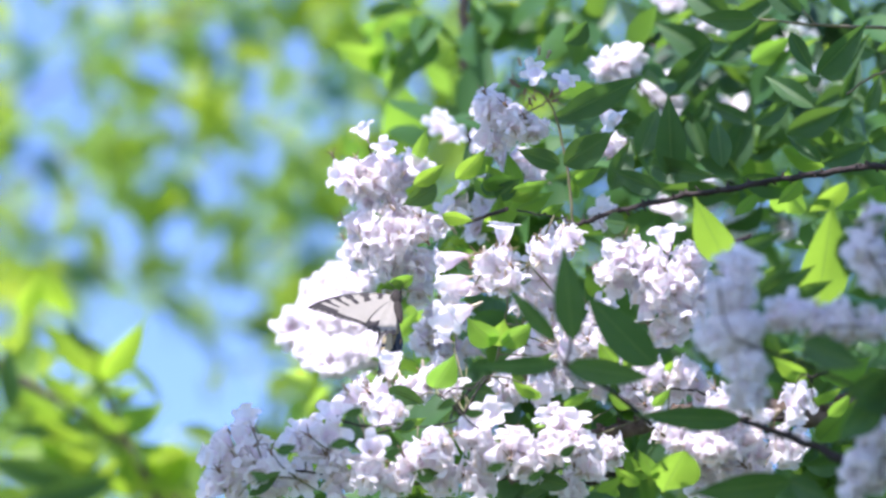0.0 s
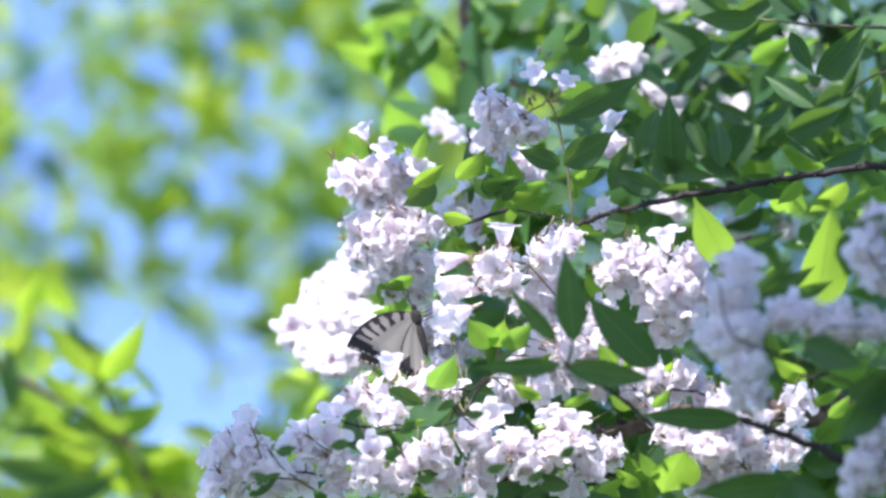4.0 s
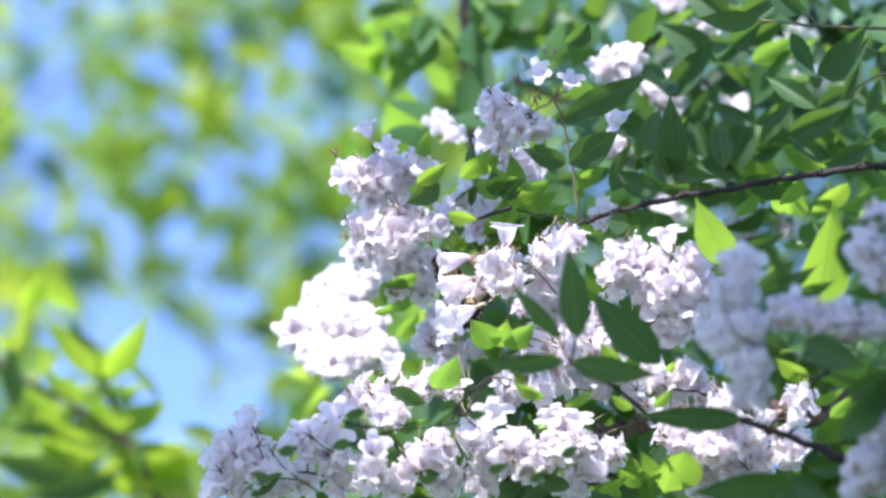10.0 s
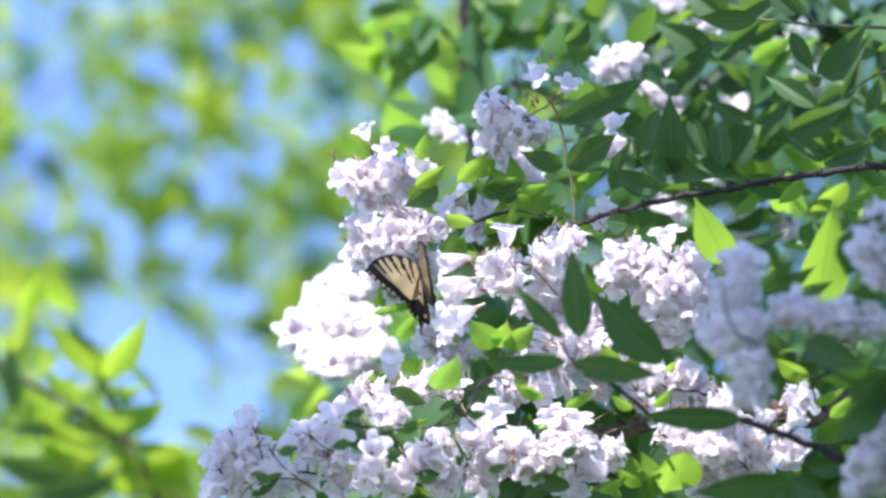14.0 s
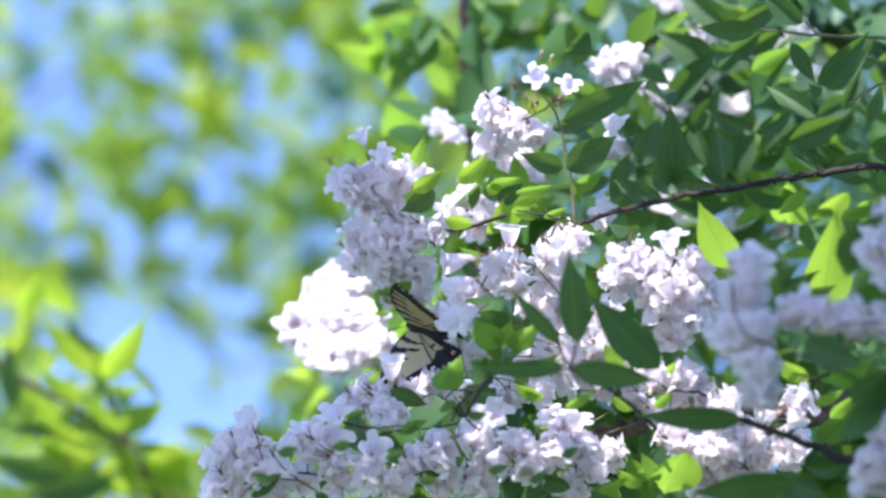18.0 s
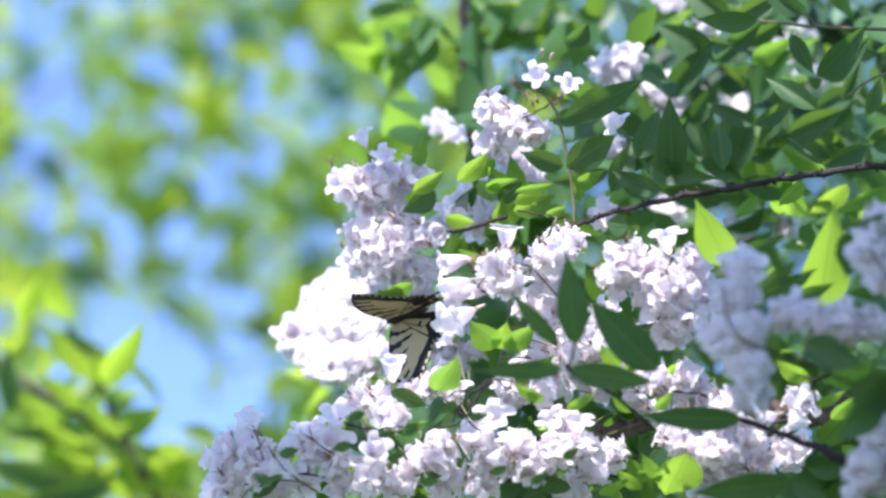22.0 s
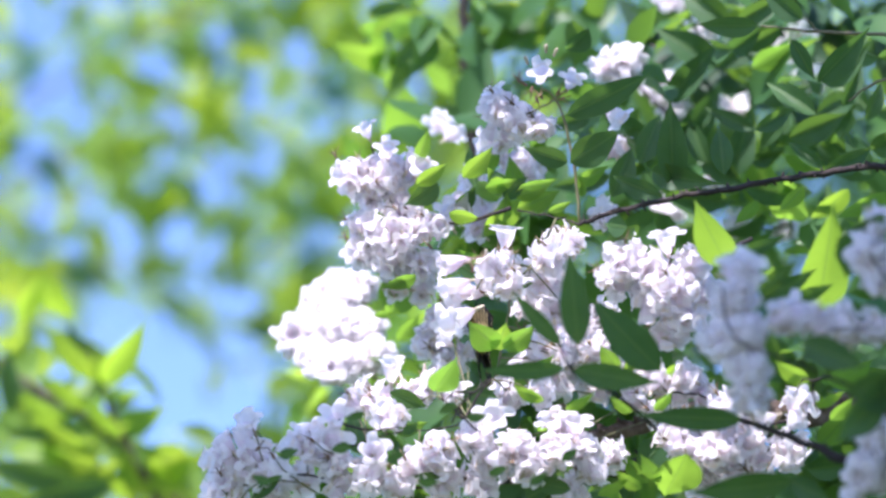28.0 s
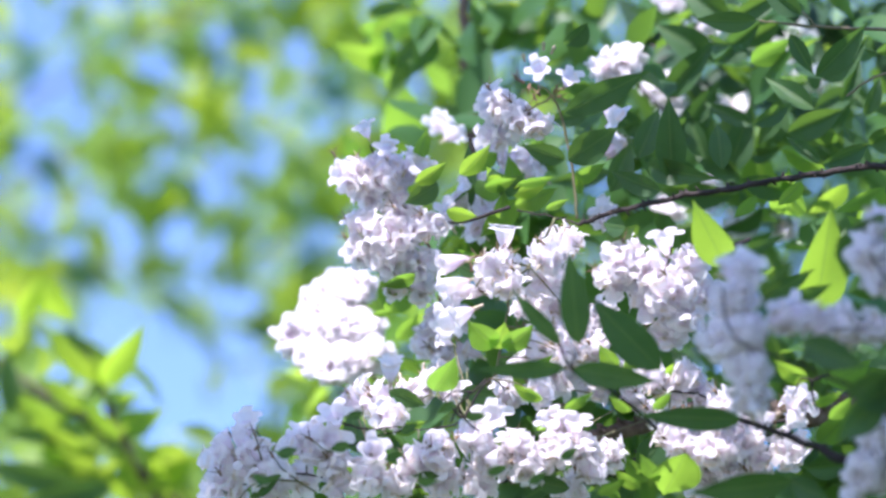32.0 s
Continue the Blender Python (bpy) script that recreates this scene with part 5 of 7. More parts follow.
# added out of view, sunward of the clusters that they shade
shading_bough("over_low", [(Vector((-0.0098, 2.8195, 2.4787)) + SUNWARD * 0.6, 0.042, 22), (Vector((-0.0916, 2.8181, 2.4826)) + SUNWARD * 0.6, 0.042, 22), (Vector((-0.0507, 2.8223, 2.4711)) + SUNWARD * 0.6, 0.042, 22), (Vector((0.0311, 2.8223, 2.4711)) + SUNWARD * 0.6, 0.042, 22), (Vector((0.0719, 2.8209, 2.4749)) + SUNWARD * 0.6, 0.042, 22), (Vector((-0.0670, 2.8307, 2.4480)) + SUNWARD * 0.6, 0.042, 22), (Vector((0.0065, 2.8307, 2.4480)) + SUNWARD * 0.6, 0.042, 22)], 51)
shading_bough("over_tall", [(Vector((-0.0397, 2.8630, 2.6515)) + SUNWARD * 0.6, 0.045, 22), (Vector((-0.0524, 2.8486, 2.6912)) + SUNWARD * 0.6, 0.045, 22), (Vector((-0.0270, 2.8717, 2.6277)) + SUNWARD * 0.6, 0.045, 22)], 52)
shading_bough("over_top", [(Vector((0.0448, 2.8341, 2.7309)) + SUNWARD * 0.6, 0.04, 18), (Vector((0.0744, 2.8226, 2.7627)) + SUNWARD * 0.6, 0.04, 18)], 53)

body_rng = random.Random(31)
body = []
for _ in range(100):
    a, h = body_rng.uniform(0, 2 * math.pi), body_rng.uniform(0.35, 1.75)
    r = 0.25 + 0.55 * math.sqrt(body_rng.random()) * (0.5 + h / 2.2)
    body.append((ROOT + Vector((0.12 + r * math.cos(a), 0.05 + 0.8 * r * math.sin(a), h)), 0.16, 30))
for _ in range(24):
    body.append((ROOT + Vector((body_rng.uniform(0.25, 0.8), body_rng.uniform(-0.5, 0.5), body_rng.uniform(1.7, 2.6))), 0.14, 20))
foliage(bush, body, 32, 0.06, LEAF_MASS, label="green leaves of the lower branches")
for k in range(9):
    a = 2 * math.pi * k / 9
    limb([ROOT + Vector((0.06 * math.cos(a), 0.06 * math.sin(a), 0)), ROOT + Vector((0.25 * math.cos(a) + 0.1, 0.25 * math.sin(a), 0.9)), ROOT + Vector((0.55 * math.cos(a) + 0.15, 0.4 * math.sin(a), 1.6 + 0.1 * (k % 3)))], 0.012, 0.003, 40 + k)

# limbs added out of view to carry the shading branches
OVER = Vector((0.1982, 2.4817, 2.4419)) + SUNWARD * 0.62
limb([ROOT, (0.75, 3.1, 1.2), (0.80, 2.75, 2.4), Vector((0.2745, 2.4942, 2.4077)) + SUNWARD * 0.72, OVER, Vector((0.0877, 2.5902, 2.4947)) + SUNWARD * 0.60], 0.014, 0.003, 6)
limb([ROOT, (0.85, 3.35, 1.4), (0.70, 3.1, 2.8), Vector((0.2745, 2.8048, 2.7237)) + SUNWARD * 0.5, Vector((0.1230, 2.7834, 2.7241)) + SUNWARD * 0.55, Vector((-0.1105, 2.8964, 2.4721)) + SUNWARD * 0.74, Vector((-0.1544, 2.8921, 2.4839)) + SUNWARD * 0.72], 0.014, 0.003, 7)

# ---------------------------------------------------------------- the shrub beside it
SIDE_ROOT = Vector((-0.3, 4.3, 0.0))
side = thing("green_shrub", SIDE_ROOT, "young shrub with upright shoots of yellow-green leaves", "shrub")
stem_v, stem_f = merge([tube(smooth_path([SIDE_ROOT, (-0.29, 4.2, 1.2), (-0.1992, 3.8632, 2.5349), (-0.2485, 3.8164, 2.6635), (-0.2841, 3.7902, 2.7355), (-0.3196, 3.7678, 2.7972)], 8, 0, 0.002, 1), (0.012, 0.0035), 8, 0.3, 1, 0.4),
                        tube(smooth_path([SIDE_ROOT + Vector((-.05, .05, 0)), (-0.5, 4.2, 1.3), (-0.5151, 3.8643, 2.6197), (-0.4820, 3.8077, 2.7752), (-0.4510, 3.7490, 2.8486)], 8, 0, 0.002, 2), (0.010, 0.003), 8, 0.3, 2, 0.4),
                        tube(smooth_path([(-0.2529, 3.8650, 2.7347), (-0.3043, 3.8268, 2.7811), (-0.3496, 3.7964, 2.8063), (-0.3973, 3.7664, 2.8301), (-0.4455, 3.7462, 2.8563)], 8, 0, 0.002, 3), (0.0045, 0.002), 7, 0.3, 3), tube(smooth_path([(-0.3043, 3.8268, 2.7811), (-0.3256, 3.8031, 2.8171), (-0.3342, 3.7794, 2.8529)], 8, 0, 0.002, 4), (0.003, 0.0014), 7, 0.3, 4)])
part("stem", mesh_of("stem", [q - SIDE_ROOT for q in stem_v], stem_f, (BARK,)), side, Matrix.Translation(SIDE_ROOT))
shoot = spray_of(side, (-0.3196, 3.7678, 2.7972), [([(-0.2841, 3.7902, 2.7355), (-0.3196, 3.7678, 2.7972), (-0.3295, 3.7547, 2.8332), (-0.3470, 3.7416, 2.8692)], 0.003, 0.0012), ([(-0.4510, 3.7490, 2.8486), (-0.3963, 3.7584, 2.8229), (-0.3580, 3.7644, 2.8065), (-0.3196, 3.7752, 2.7766)], 0.002, 0.002)], name="leafy_shoot")
SWAYS["shoot"] = shoot
for row in (((-0.3898, 3.7134, 2.9173), (-0.4171, 3.7283, 2.8762), 0.4, -5), ((-0.3871, 3.7115, 2.9224), (-0.3598, 3.7274, 2.8788), 0.4, -8), ((-0.3470, 3.7509, 2.8435), (-0.3625, 3.7265, 2.8814), 0.35, 30), ((-0.3306, 3.7547, 2.8332), (-0.3853, 3.7378, 2.8795), 0.3, 0),
            ((-0.3279, 3.7565, 2.8281), (-0.3361, 3.7453, 2.8589), 0.4, -5), ((-0.3243, 3.7433, 2.8352), (-0.2888, 3.7302, 2.8711), 0.4, -8), ((-0.3196, 3.7640, 2.8075), (-0.2950, 3.7584, 2.8229), 0.4, 30), ((-0.3142, 3.7715, 2.7869), (-0.2676, 3.7659, 2.8023), 0.5, 0),
            ((-0.3196, 3.7696, 2.7921), (-0.3470, 3.7678, 2.7972), 0.5, 0), ((-0.3498, 3.7429, 2.7779), (-0.4210, 3.7247, 2.7693), 0.22, 30)):
    add_leaf(shoot, *row)
for row in (((-0.3462, 3.7212, 2.7204), (-0.4354, 3.6965, 2.7297), 0.32, 32), ((-0.3140, 3.7212, 2.7204), (-0.3979, 3.7094, 2.6945), 0.3, 32), ((-0.3634, 3.7790, 2.7663), (-0.4280, 3.7676, 2.7685), 0.4, -5), ((-0.3040, 3.7886, 2.7693), (-0.2656, 3.7961, 2.7487), 0.6, -5),
            ((-0.3314, 3.7923, 2.7590), (-0.3753, 3.7886, 2.7693), 0.5, -5), ((-0.2890, 3.8190, 2.7441), (-0.2338, 3.8077, 2.7752), 0.5, -5), ((-0.4118, 3.7173, 2.7897), (-0.4151, 3.6780, 2.8391), 0.3, 30), ((-0.3362, 3.7258, 2.8249), (-0.3672, 3.7109, 2.8657), 0.3, -5), ((-0.3270, 3.7265, 2.8228), (-0.2810, 3.6901, 2.8643), 0.34, -5), ((-0.3145, 3.7382, 2.7907), (-0.2605, 3.7167, 2.7912), 0.3, 0)) + (((-0.3254, 3.7317, 2.8085), (-0.2835, 3.7299, 2.8136), 0.36, -5), ((-0.3389, 3.7354, 2.7983), (-0.3878, 3.7243, 2.8289), 0.3, 0), ((-0.3835, 3.6901, 2.9229), (-0.4118, 3.6879, 2.8704), 0.26, -5), ((-0.3824, 3.6905, 2.9218), (-0.3545, 3.6898, 2.8653), 0.28, -5), ((-0.3661, 3.7391, 2.7881), (-0.4150, 3.7299, 2.8136), 0.32, 0), ((-0.3389, 3.7484, 2.7626), (-0.3933, 3.7391, 2.7881), 0.3, -5), ((-0.3091, 3.7447, 2.7728), (-0.3444, 3.7317, 2.8085), 0.3, 0), ((-0.2955, 3.7484, 2.7626), (-0.2466, 3.7503, 2.7575), 0.35, 0), ((-0.3095, 3.8036, 2.7280), (-0.3040, 3.7886, 2.7693), 0.5, 0), ((-0.3953, 3.7564, 2.7993), (-0.3680, 3.7657, 2.7736), 0.4, -5)):
    add_leaf(shoot, *row)
foliage(side, [((-0.4013, 3.8268, 2.7811), 0.0443, 10), ((-0.3514, 3.8344, 2.7603), 0.0443, 11), ((-0.2904, 3.8363, 2.7551), 0.0443, 11), ((-0.3237, 3.8230, 2.7915), 0.0277, 5), ((-0.4175, 3.8440, 2.8802), 0.0281, 2), ((-0.3839, 3.8363, 2.9013), 0.0224, 2), ((-0.3165, 3.8440, 2.8802), 0.0224, 2), ((-0.3839, 3.8862, 2.7642), 0.0505, 7), ((-0.3165, 3.8881, 2.7590), 0.0505, 8), ((-0.2579, 3.9342, 2.7786), 0.0454, 7), ((-0.4231, 3.8631, 2.8275), 0.0337, 2), ((-0.2941, 3.8747, 2.7959), 0.0281, 4), ((-0.4340, 3.8759, 2.9388), 0.0341, 2)],
        15, 0.062, TREE_LEAF, label="yellow-green leaves")


# ---------------------------------------------------------------- trees beyond
# openings of the sky between the boughs: across the view, up it, half width and half height, in hundredths of its depth
SKY_GAPS = ((-10.10, 5.49, 1.45, 1.11), (-9.09, 3.48, 1.11, 0.69), (-9.96, 1.54, 1.36, 0.83), (-10.72, 2.51, 0.62, 0.90), (-8.26, 2.58, 0.42, 0.39), (-6.43, 3.34, 0.53, 0.69), (-6.71, 4.52, 0.39, 0.39),
            (-6.29, 2.20, 0.53, 0.39), (-4.42, 3.34, 0.53, 0.86), (-4.21, 4.56, 0.53, 0.50), (-3.73, 5.49, 0.72, 0.58), (-7.19, 0.15, 1.16, 1.03), (-7.81, -0.82, 0.69, 0.83)) + ((-5.94, -0.68, 0.53, 0.50),
            (-8.78, -1.86, 0.76, 0.97), (-9.06, -3.38, 0.76, 0.69), (-6.71, -3.52, 1.75, 1.39), (-5.60, -4.00, 0.62, 0.83), (-6.64, -2.41, 0.83, 0.62), (-4.91, -2.06, 0.55, 0.44), (-5.25, 1.40, 0.39, 0.58),
            (-2.97, 2.54, 0.33, 0.39), (-3.73, 0.57, 0.39, 0.30), (-10.31, -2.62, 0.62, 0.42), (-7.54, -1.72, 0.55, 0.69), (-7.40, 4.86, 0.48, 0.30), (-2.00, 5.28, 0.42, 0.55))
# the shaded depths of the crowns, put into the leaf colour, in the same measure
SHADE_SPOTS = ((-6.57, 1.79, 0.47, 0.30), (-5.39, 4.31, 0.42, 0.76), (-4.77, 3.03, 0.36, 0.33), (-7.12, 2.85, 0.30, 0.83), (-9.92, 2.67, 0.47, 0.30), (-5.18, 5.35, 0.36, 0.55), (-3.03, 4.03, 0.69, 0.69),
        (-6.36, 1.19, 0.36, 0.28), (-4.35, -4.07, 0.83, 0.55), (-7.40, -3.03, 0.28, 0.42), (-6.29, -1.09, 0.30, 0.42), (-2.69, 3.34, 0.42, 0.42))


def lies_in(spots, x, z):
    return any(((x - cx) / rx) ** 2 + ((z - cz) / rz) ** 2 < 0.88 for cx, cz, rx, rz in spots)


def tree(place, lean, height, radius, west, east, seed, label, depth, dim=0.32, length=0.082):
    """A tree whose boughs fill the stretch from west to east, with gaps where the sky shows through."""
    ob = thing("tree", place, label, "tree", "trees beyond the shrubs")
    base = Vector(place)
    head = Vector(lean)
    rng = random.Random(seed)
    sunny, deep = [], []
    step = 0.62
    for i in range(int((east - west) / step)):
        for k in range(22):
            x, z = west + (i + rng.uniform(0, 1)) * step, -6.6 + (k + rng.uniform(0, 1)) * step
            if lies_in(SKY_GAPS, x, z) and rng.random() < 0.985:
                continue
            if rng.random() < 0.07:
                continue
            d = depth * rng.uniform(0.94, 1.08)
            spot = EYE - BACK * d + RIGHT * (x * 0.01 * d) + UP * (z * 0.01 * d)
            # these spots and some random ones take the leaf colour with shade in it
            if lies_in(SHADE_SPOTS, x, z) or noise.noise(Vector((x * 0.8, z * 0.8, seed))) > dim:
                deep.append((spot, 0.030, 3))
            else:
                sunny.append((spot, 0.034, 4))
    path = smooth_path([base, base.lerp(head, 0.5) + Vector((0.2, 0.1, 0)), head, head + Vector((0, 0.3, height))], 8, 0, 0.03, seed)
    v, f = tube(path, (radius, radius * 0.3), 12, 0.15, seed)
    part("trunk", mesh_of("trunk", [q - base for q in v], f, (TREE_BARK,)), ob, Matrix.Translation(base))
    for j, (c, r, n) in enumerate((sunny + deep)[::16]):
        v, f = tube(smooth_path([head + Vector((0, 0, -0.2 + 0.1 * (j % 7))), head.lerp(c, 0.6) + Vector((0, 0.4, 0.1)), c], 6, 0, 0.02, j), (radius * 0.07, 0.003), 7, 0.2, j)
        part("limb", mesh_of("limb", [q - base for q in v], f, (TREE_BARK,)), ob, Matrix.Translation(base))
    higher = []
    for _ in range(46):
        a, r = rng.uniform(0, 2 * math.pi), rng.uniform(0.2, 1.5)
        higher.append((head + Vector((r * math.cos(a), 0.6 + abs(r * math.sin(a)), rng.uniform(1.1, 3.0))), 0.45, 30))
    foliage(ob, sunny + higher, seed, length, TREE_LEAF, "crown")
    foliage(ob, deep, seed + 3, length, TREE_LEAF_SHADED, "inner_leaves", "crown leaves with shade in their colour")
    return ob


tree((-2.6, 6.9, 0.0), (-2.3, 6.7, 3.6), 1.6, 0.09, -11.6, -4.4, 21, "tree with bright yellow-green spring leaves", 6.2)
tree((0.5, 7.0, 0.0), (0.42, 6.9, 3.4), 1.6, 0.09, -4.4, 1.6, 22, "tree with bright yellow-green spring leaves", 5.9)
tree((1.7, 7.4, 0.0), (1.5, 7.2, 3.6), 1.8, 0.1, 1.6, 11.6, 23, "tree with dense green spring leaves", 6.3, -0.3)


# ---------------------------------------------------------------- the butterfly
def along_line(points, s):
    """A point at the share s of a line of points."""
    pts = [Vector(p) for p in points]
    x = s * (len(pts) - 1)
    i = min(int(x), len(pts) - 2)
    f = x - i
    p0, p1, p2, p3 = pts[max(i - 1, 0)], pts[i], pts[i + 1], pts[min(i + 2, len(pts) - 1)]
    return 0.5 * ((2 * p1) + (p2 - p0) * f + (2 * p0 - 5 * p1 + 4 * p2 - p3) * f * f + (3 * p1 - p0 - 3 * p2 + p3) * f ** 3)


def wing_mesh(name, lead, trail, colour, sign, edge, nu=56, nv=36):
    """A wing between its leading and trailing lines, from the body outwards; colour tells the scale colour at (u, v)."""
    verts, faces, index, under = [], [], [], []
    for i in range(nu + 1):
        u = i / nu
        a, b = along_line(lead, u), along_line(trail, u)
        for k in range(nv + 1):
            v = k / nv
            p = a.lerp(b, v)
            push = edge(v) * u ** 6
            d = (p - Vector((0, -0.5))) .normalized() if p.length > 0.1 else Vector((1, 0))
            p = p + d * push
            z = (-0.09 if name == "hindwing" else 0.0) + 0.10 * math.sin(math.pi * min(u, 1.0)) - 0.16 * u * u + 0.03 * math.sin(14 * v) * u
            verts.append((sign * p.x * 0.0114, p.y * 0.0114, z * 0.01))
    for i in range(nu):
        for k in range(nv):
            a = i * (nv + 1) + k
            q = (a, a + 1, a + nv + 2, a + nv + 1)
            faces.append(q if sign > 0 else q[::-1])
            u, v = (i + 0.5) / nu, (k + 0.5) / nv
            index.append(colour(u, v))
            dark = index[-1] == 1 and (v < 0.42 or u > 0.86 or u < 0.1)
            under.append(5 if dark else 4)
    n = len(verts)
    verts += [(x, y, z - 0.0003) for x, y, z in verts]
    faces += [tuple(j + n for j in reversed(q)) for q in faces]
    index += under
    return mesh_of(name, verts, faces, (WING_YELLOW, WING_BLACK, WING_PALE, WING_ORANGE, WING_UNDER, WING_UNDER_DARK), index)


def forewing_colour(u, v):
    if v < 0.05 or u < 0.06:
        return 1
    if u > 0.93:
        return 2 if 0.945 < u < 0.975 and 0.25 < (v * 8.5) % 1.0 < 0.8 else 1
    if u > 0.83 - 0.03 * v:
        return 1
    for at, wide, reach, slant in ((0.19, 0.042, 1.0, 0.10), (0.36, 0.044, 0.86, 0.10), (0.51, 0.034, 0.58, 0.06), (0.63, 0.031, 0.40, 0.04), (0.745, 0.028, 0.34, 0.02)):
        w = wide * (1 - 0.6 * v / reach) * (1 + 0.25 * math.sin(20 * v))
        if v < reach and abs(u - at - slant * v * (1 if at > 0.3 else 1.6)) < w:
            return 1
    if v > 0.97:
        return 1
    return 0


def hindwing_colour(u, v):
    if v > 0.80 - 0.08 * u:
        return 3 if u > 0.84 and v < 0.86 and u < 0.90 else 1
    if u > 0.93:
        return 2 if 0.945 < u < 0.98 and 0.3 < (v * 5.5) % 1.0 < 0.75 else 1
    if u > 0.68 + 0.05 * math.sin(9 * v):
        return 3 if v > 0.82 and 0.84 < u < 0.90 else 1
    if v < 0.05 or u < 0.05:
        return 1
    if abs(v - 0.42 - 0.05 * u) < 0.028 * (1 - u) + 0.008 and u < 0.62:
        return 1
    if 0.48 < u < 0.53 and 0.44 < v < 0.66:
        return 1
    return 0


FORE_LEAD = [(0.15, 0.35), (1.0, 0.62), (2.4, 0.62), (3.9, 0.22), (5.1, -0.45), (5.95, -1.25)]
FORE_TRAIL = [(0.15, -0.15), (0.6, -0.75), (1.1, -1.45), (1.55, -2.15), (1.9, -2.7), (2.25, -3.05)]
HIND_LEAD = [(0.15, -0.10), (0.75, -0.55), (1.35, -1.2), (1.85, -1.95), (2.2, -2.65), (2.40, -3.2)]
HIND_TRAIL = [(0.12, -0.4), (0.14, -1.0), (0.16, -1.7), (0.22, -2.5), (0.28, -3.3), (0.35, -4.0)]


def hind_edge(v):
    tail = 1.25 * math.exp(-((v - 0.60) / 0.055) ** 2)
    return tail + 0.35 * math.sin(math.pi * v) + 0.07 * math.cos(2 * math.pi * 5.5 * v)


def fore_edge(v):
    return 0.10 * math.sin(math.pi * v) + 0.02 * math.cos(2 * math.pi * 8.5 * v)


HOME = Vector((-0.0284, 2.8876, 2.6131))
butterfly = thing("butterfly", HOME, "yellow and black striped swallowtail butterfly fluttering at the flowers", "butterfly")
wings = {}
for side_name, sign in (("left", -1), ("right", 1)):
    fw = part("forewing", wing_mesh("forewing", FORE_LEAD, FORE_TRAIL, forewing_colour, sign, fore_edge), butterfly, PLACES["butterfly"].copy(), "yellow forewing with black tiger stripes")
    hw = part("hindwing", wing_mesh("hindwing", HIND_LEAD, HIND_TRAIL, hindwing_colour, sign, hind_edge), butterfly, PLACES["butterfly"].copy(), "yellow hindwing with scalloped black tail")
    wings[side_name] = (fw, hw)


def insect_body(profile, name, label=""):
    verts, faces = [], []
    n = 12
    for y, r, z in profile:
        for k in range(n):
            a = 2 * math.pi * k / n
            verts.append((math.cos(a) * r * 0.01, y * 0.01, (math.sin(a) * r + z) * 0.01))
    for i in range(len(profile) - 1):
        for k in range(n):
            a, b = i * n + k, i * n + (k + 1) % n
            faces.append((a, b, b + n, a + n))
    faces.append(tuple(range(n))[::-1])
    faces.append(tuple((len(profile) - 1) * n + k for k in range(n)))
    return part(name, mesh_of(name, verts, faces, (FUR,)), butterfly, PLACES["butterfly"].copy(), label)


insect_body([(1.05, 0.06, -0.02), (0.93, 0.20, 0.0), (0.78, 0.25, 0.0), (0.62, 0.17, 0.0)], "head")
insect_body([(0.66, 0.14, 0.0), (0.48, 0.38, 0.03), (0.15, 0.47, 0.05), (-0.25, 0.43, 0.03), (-0.6, 0.27, 0.0)], "thorax")
insect_body([(-0.5, 0.25, 0.0), (-1.0, 0.36, 0.0), (-1.7, 0.34, -0.03), (-2.5, 0.24, -0.06), (-3.0, 0.06, -0.08)], "abdomen")
for sign in (-1, 1):
    av, af = tube([(0.0006 * sign, 0.0085, 0), (0.004 * sign, 0.014, 0.002), (0.0075 * sign, 0.019, 0.003), (0.0095 * sign, 0.022, 0.003)], (0.00025, 0.0004), 5)
    part("antenna", mesh_of("antenna", av, af, (FUR,)), butterfly, PLACES["butterfly"].copy())
for sign in (-1, 1):
    for y in (0.003, 0.0, -0.003):
        lv, lf = tube([(0.001 * sign, y, -0.003), (0.006 * sign, y + 0.001, -0.006), (0.008 * sign, y + 0.002, -0.012)], (0.0004, 0.0002), 5)
        part("leg", mesh_of("leg", lv, lf, (FUR,)), butterfly, PLACES["butterfly"].copy())

VIEW = Matrix((RIGHT, UP, BACK)).transposed().to_4x4()


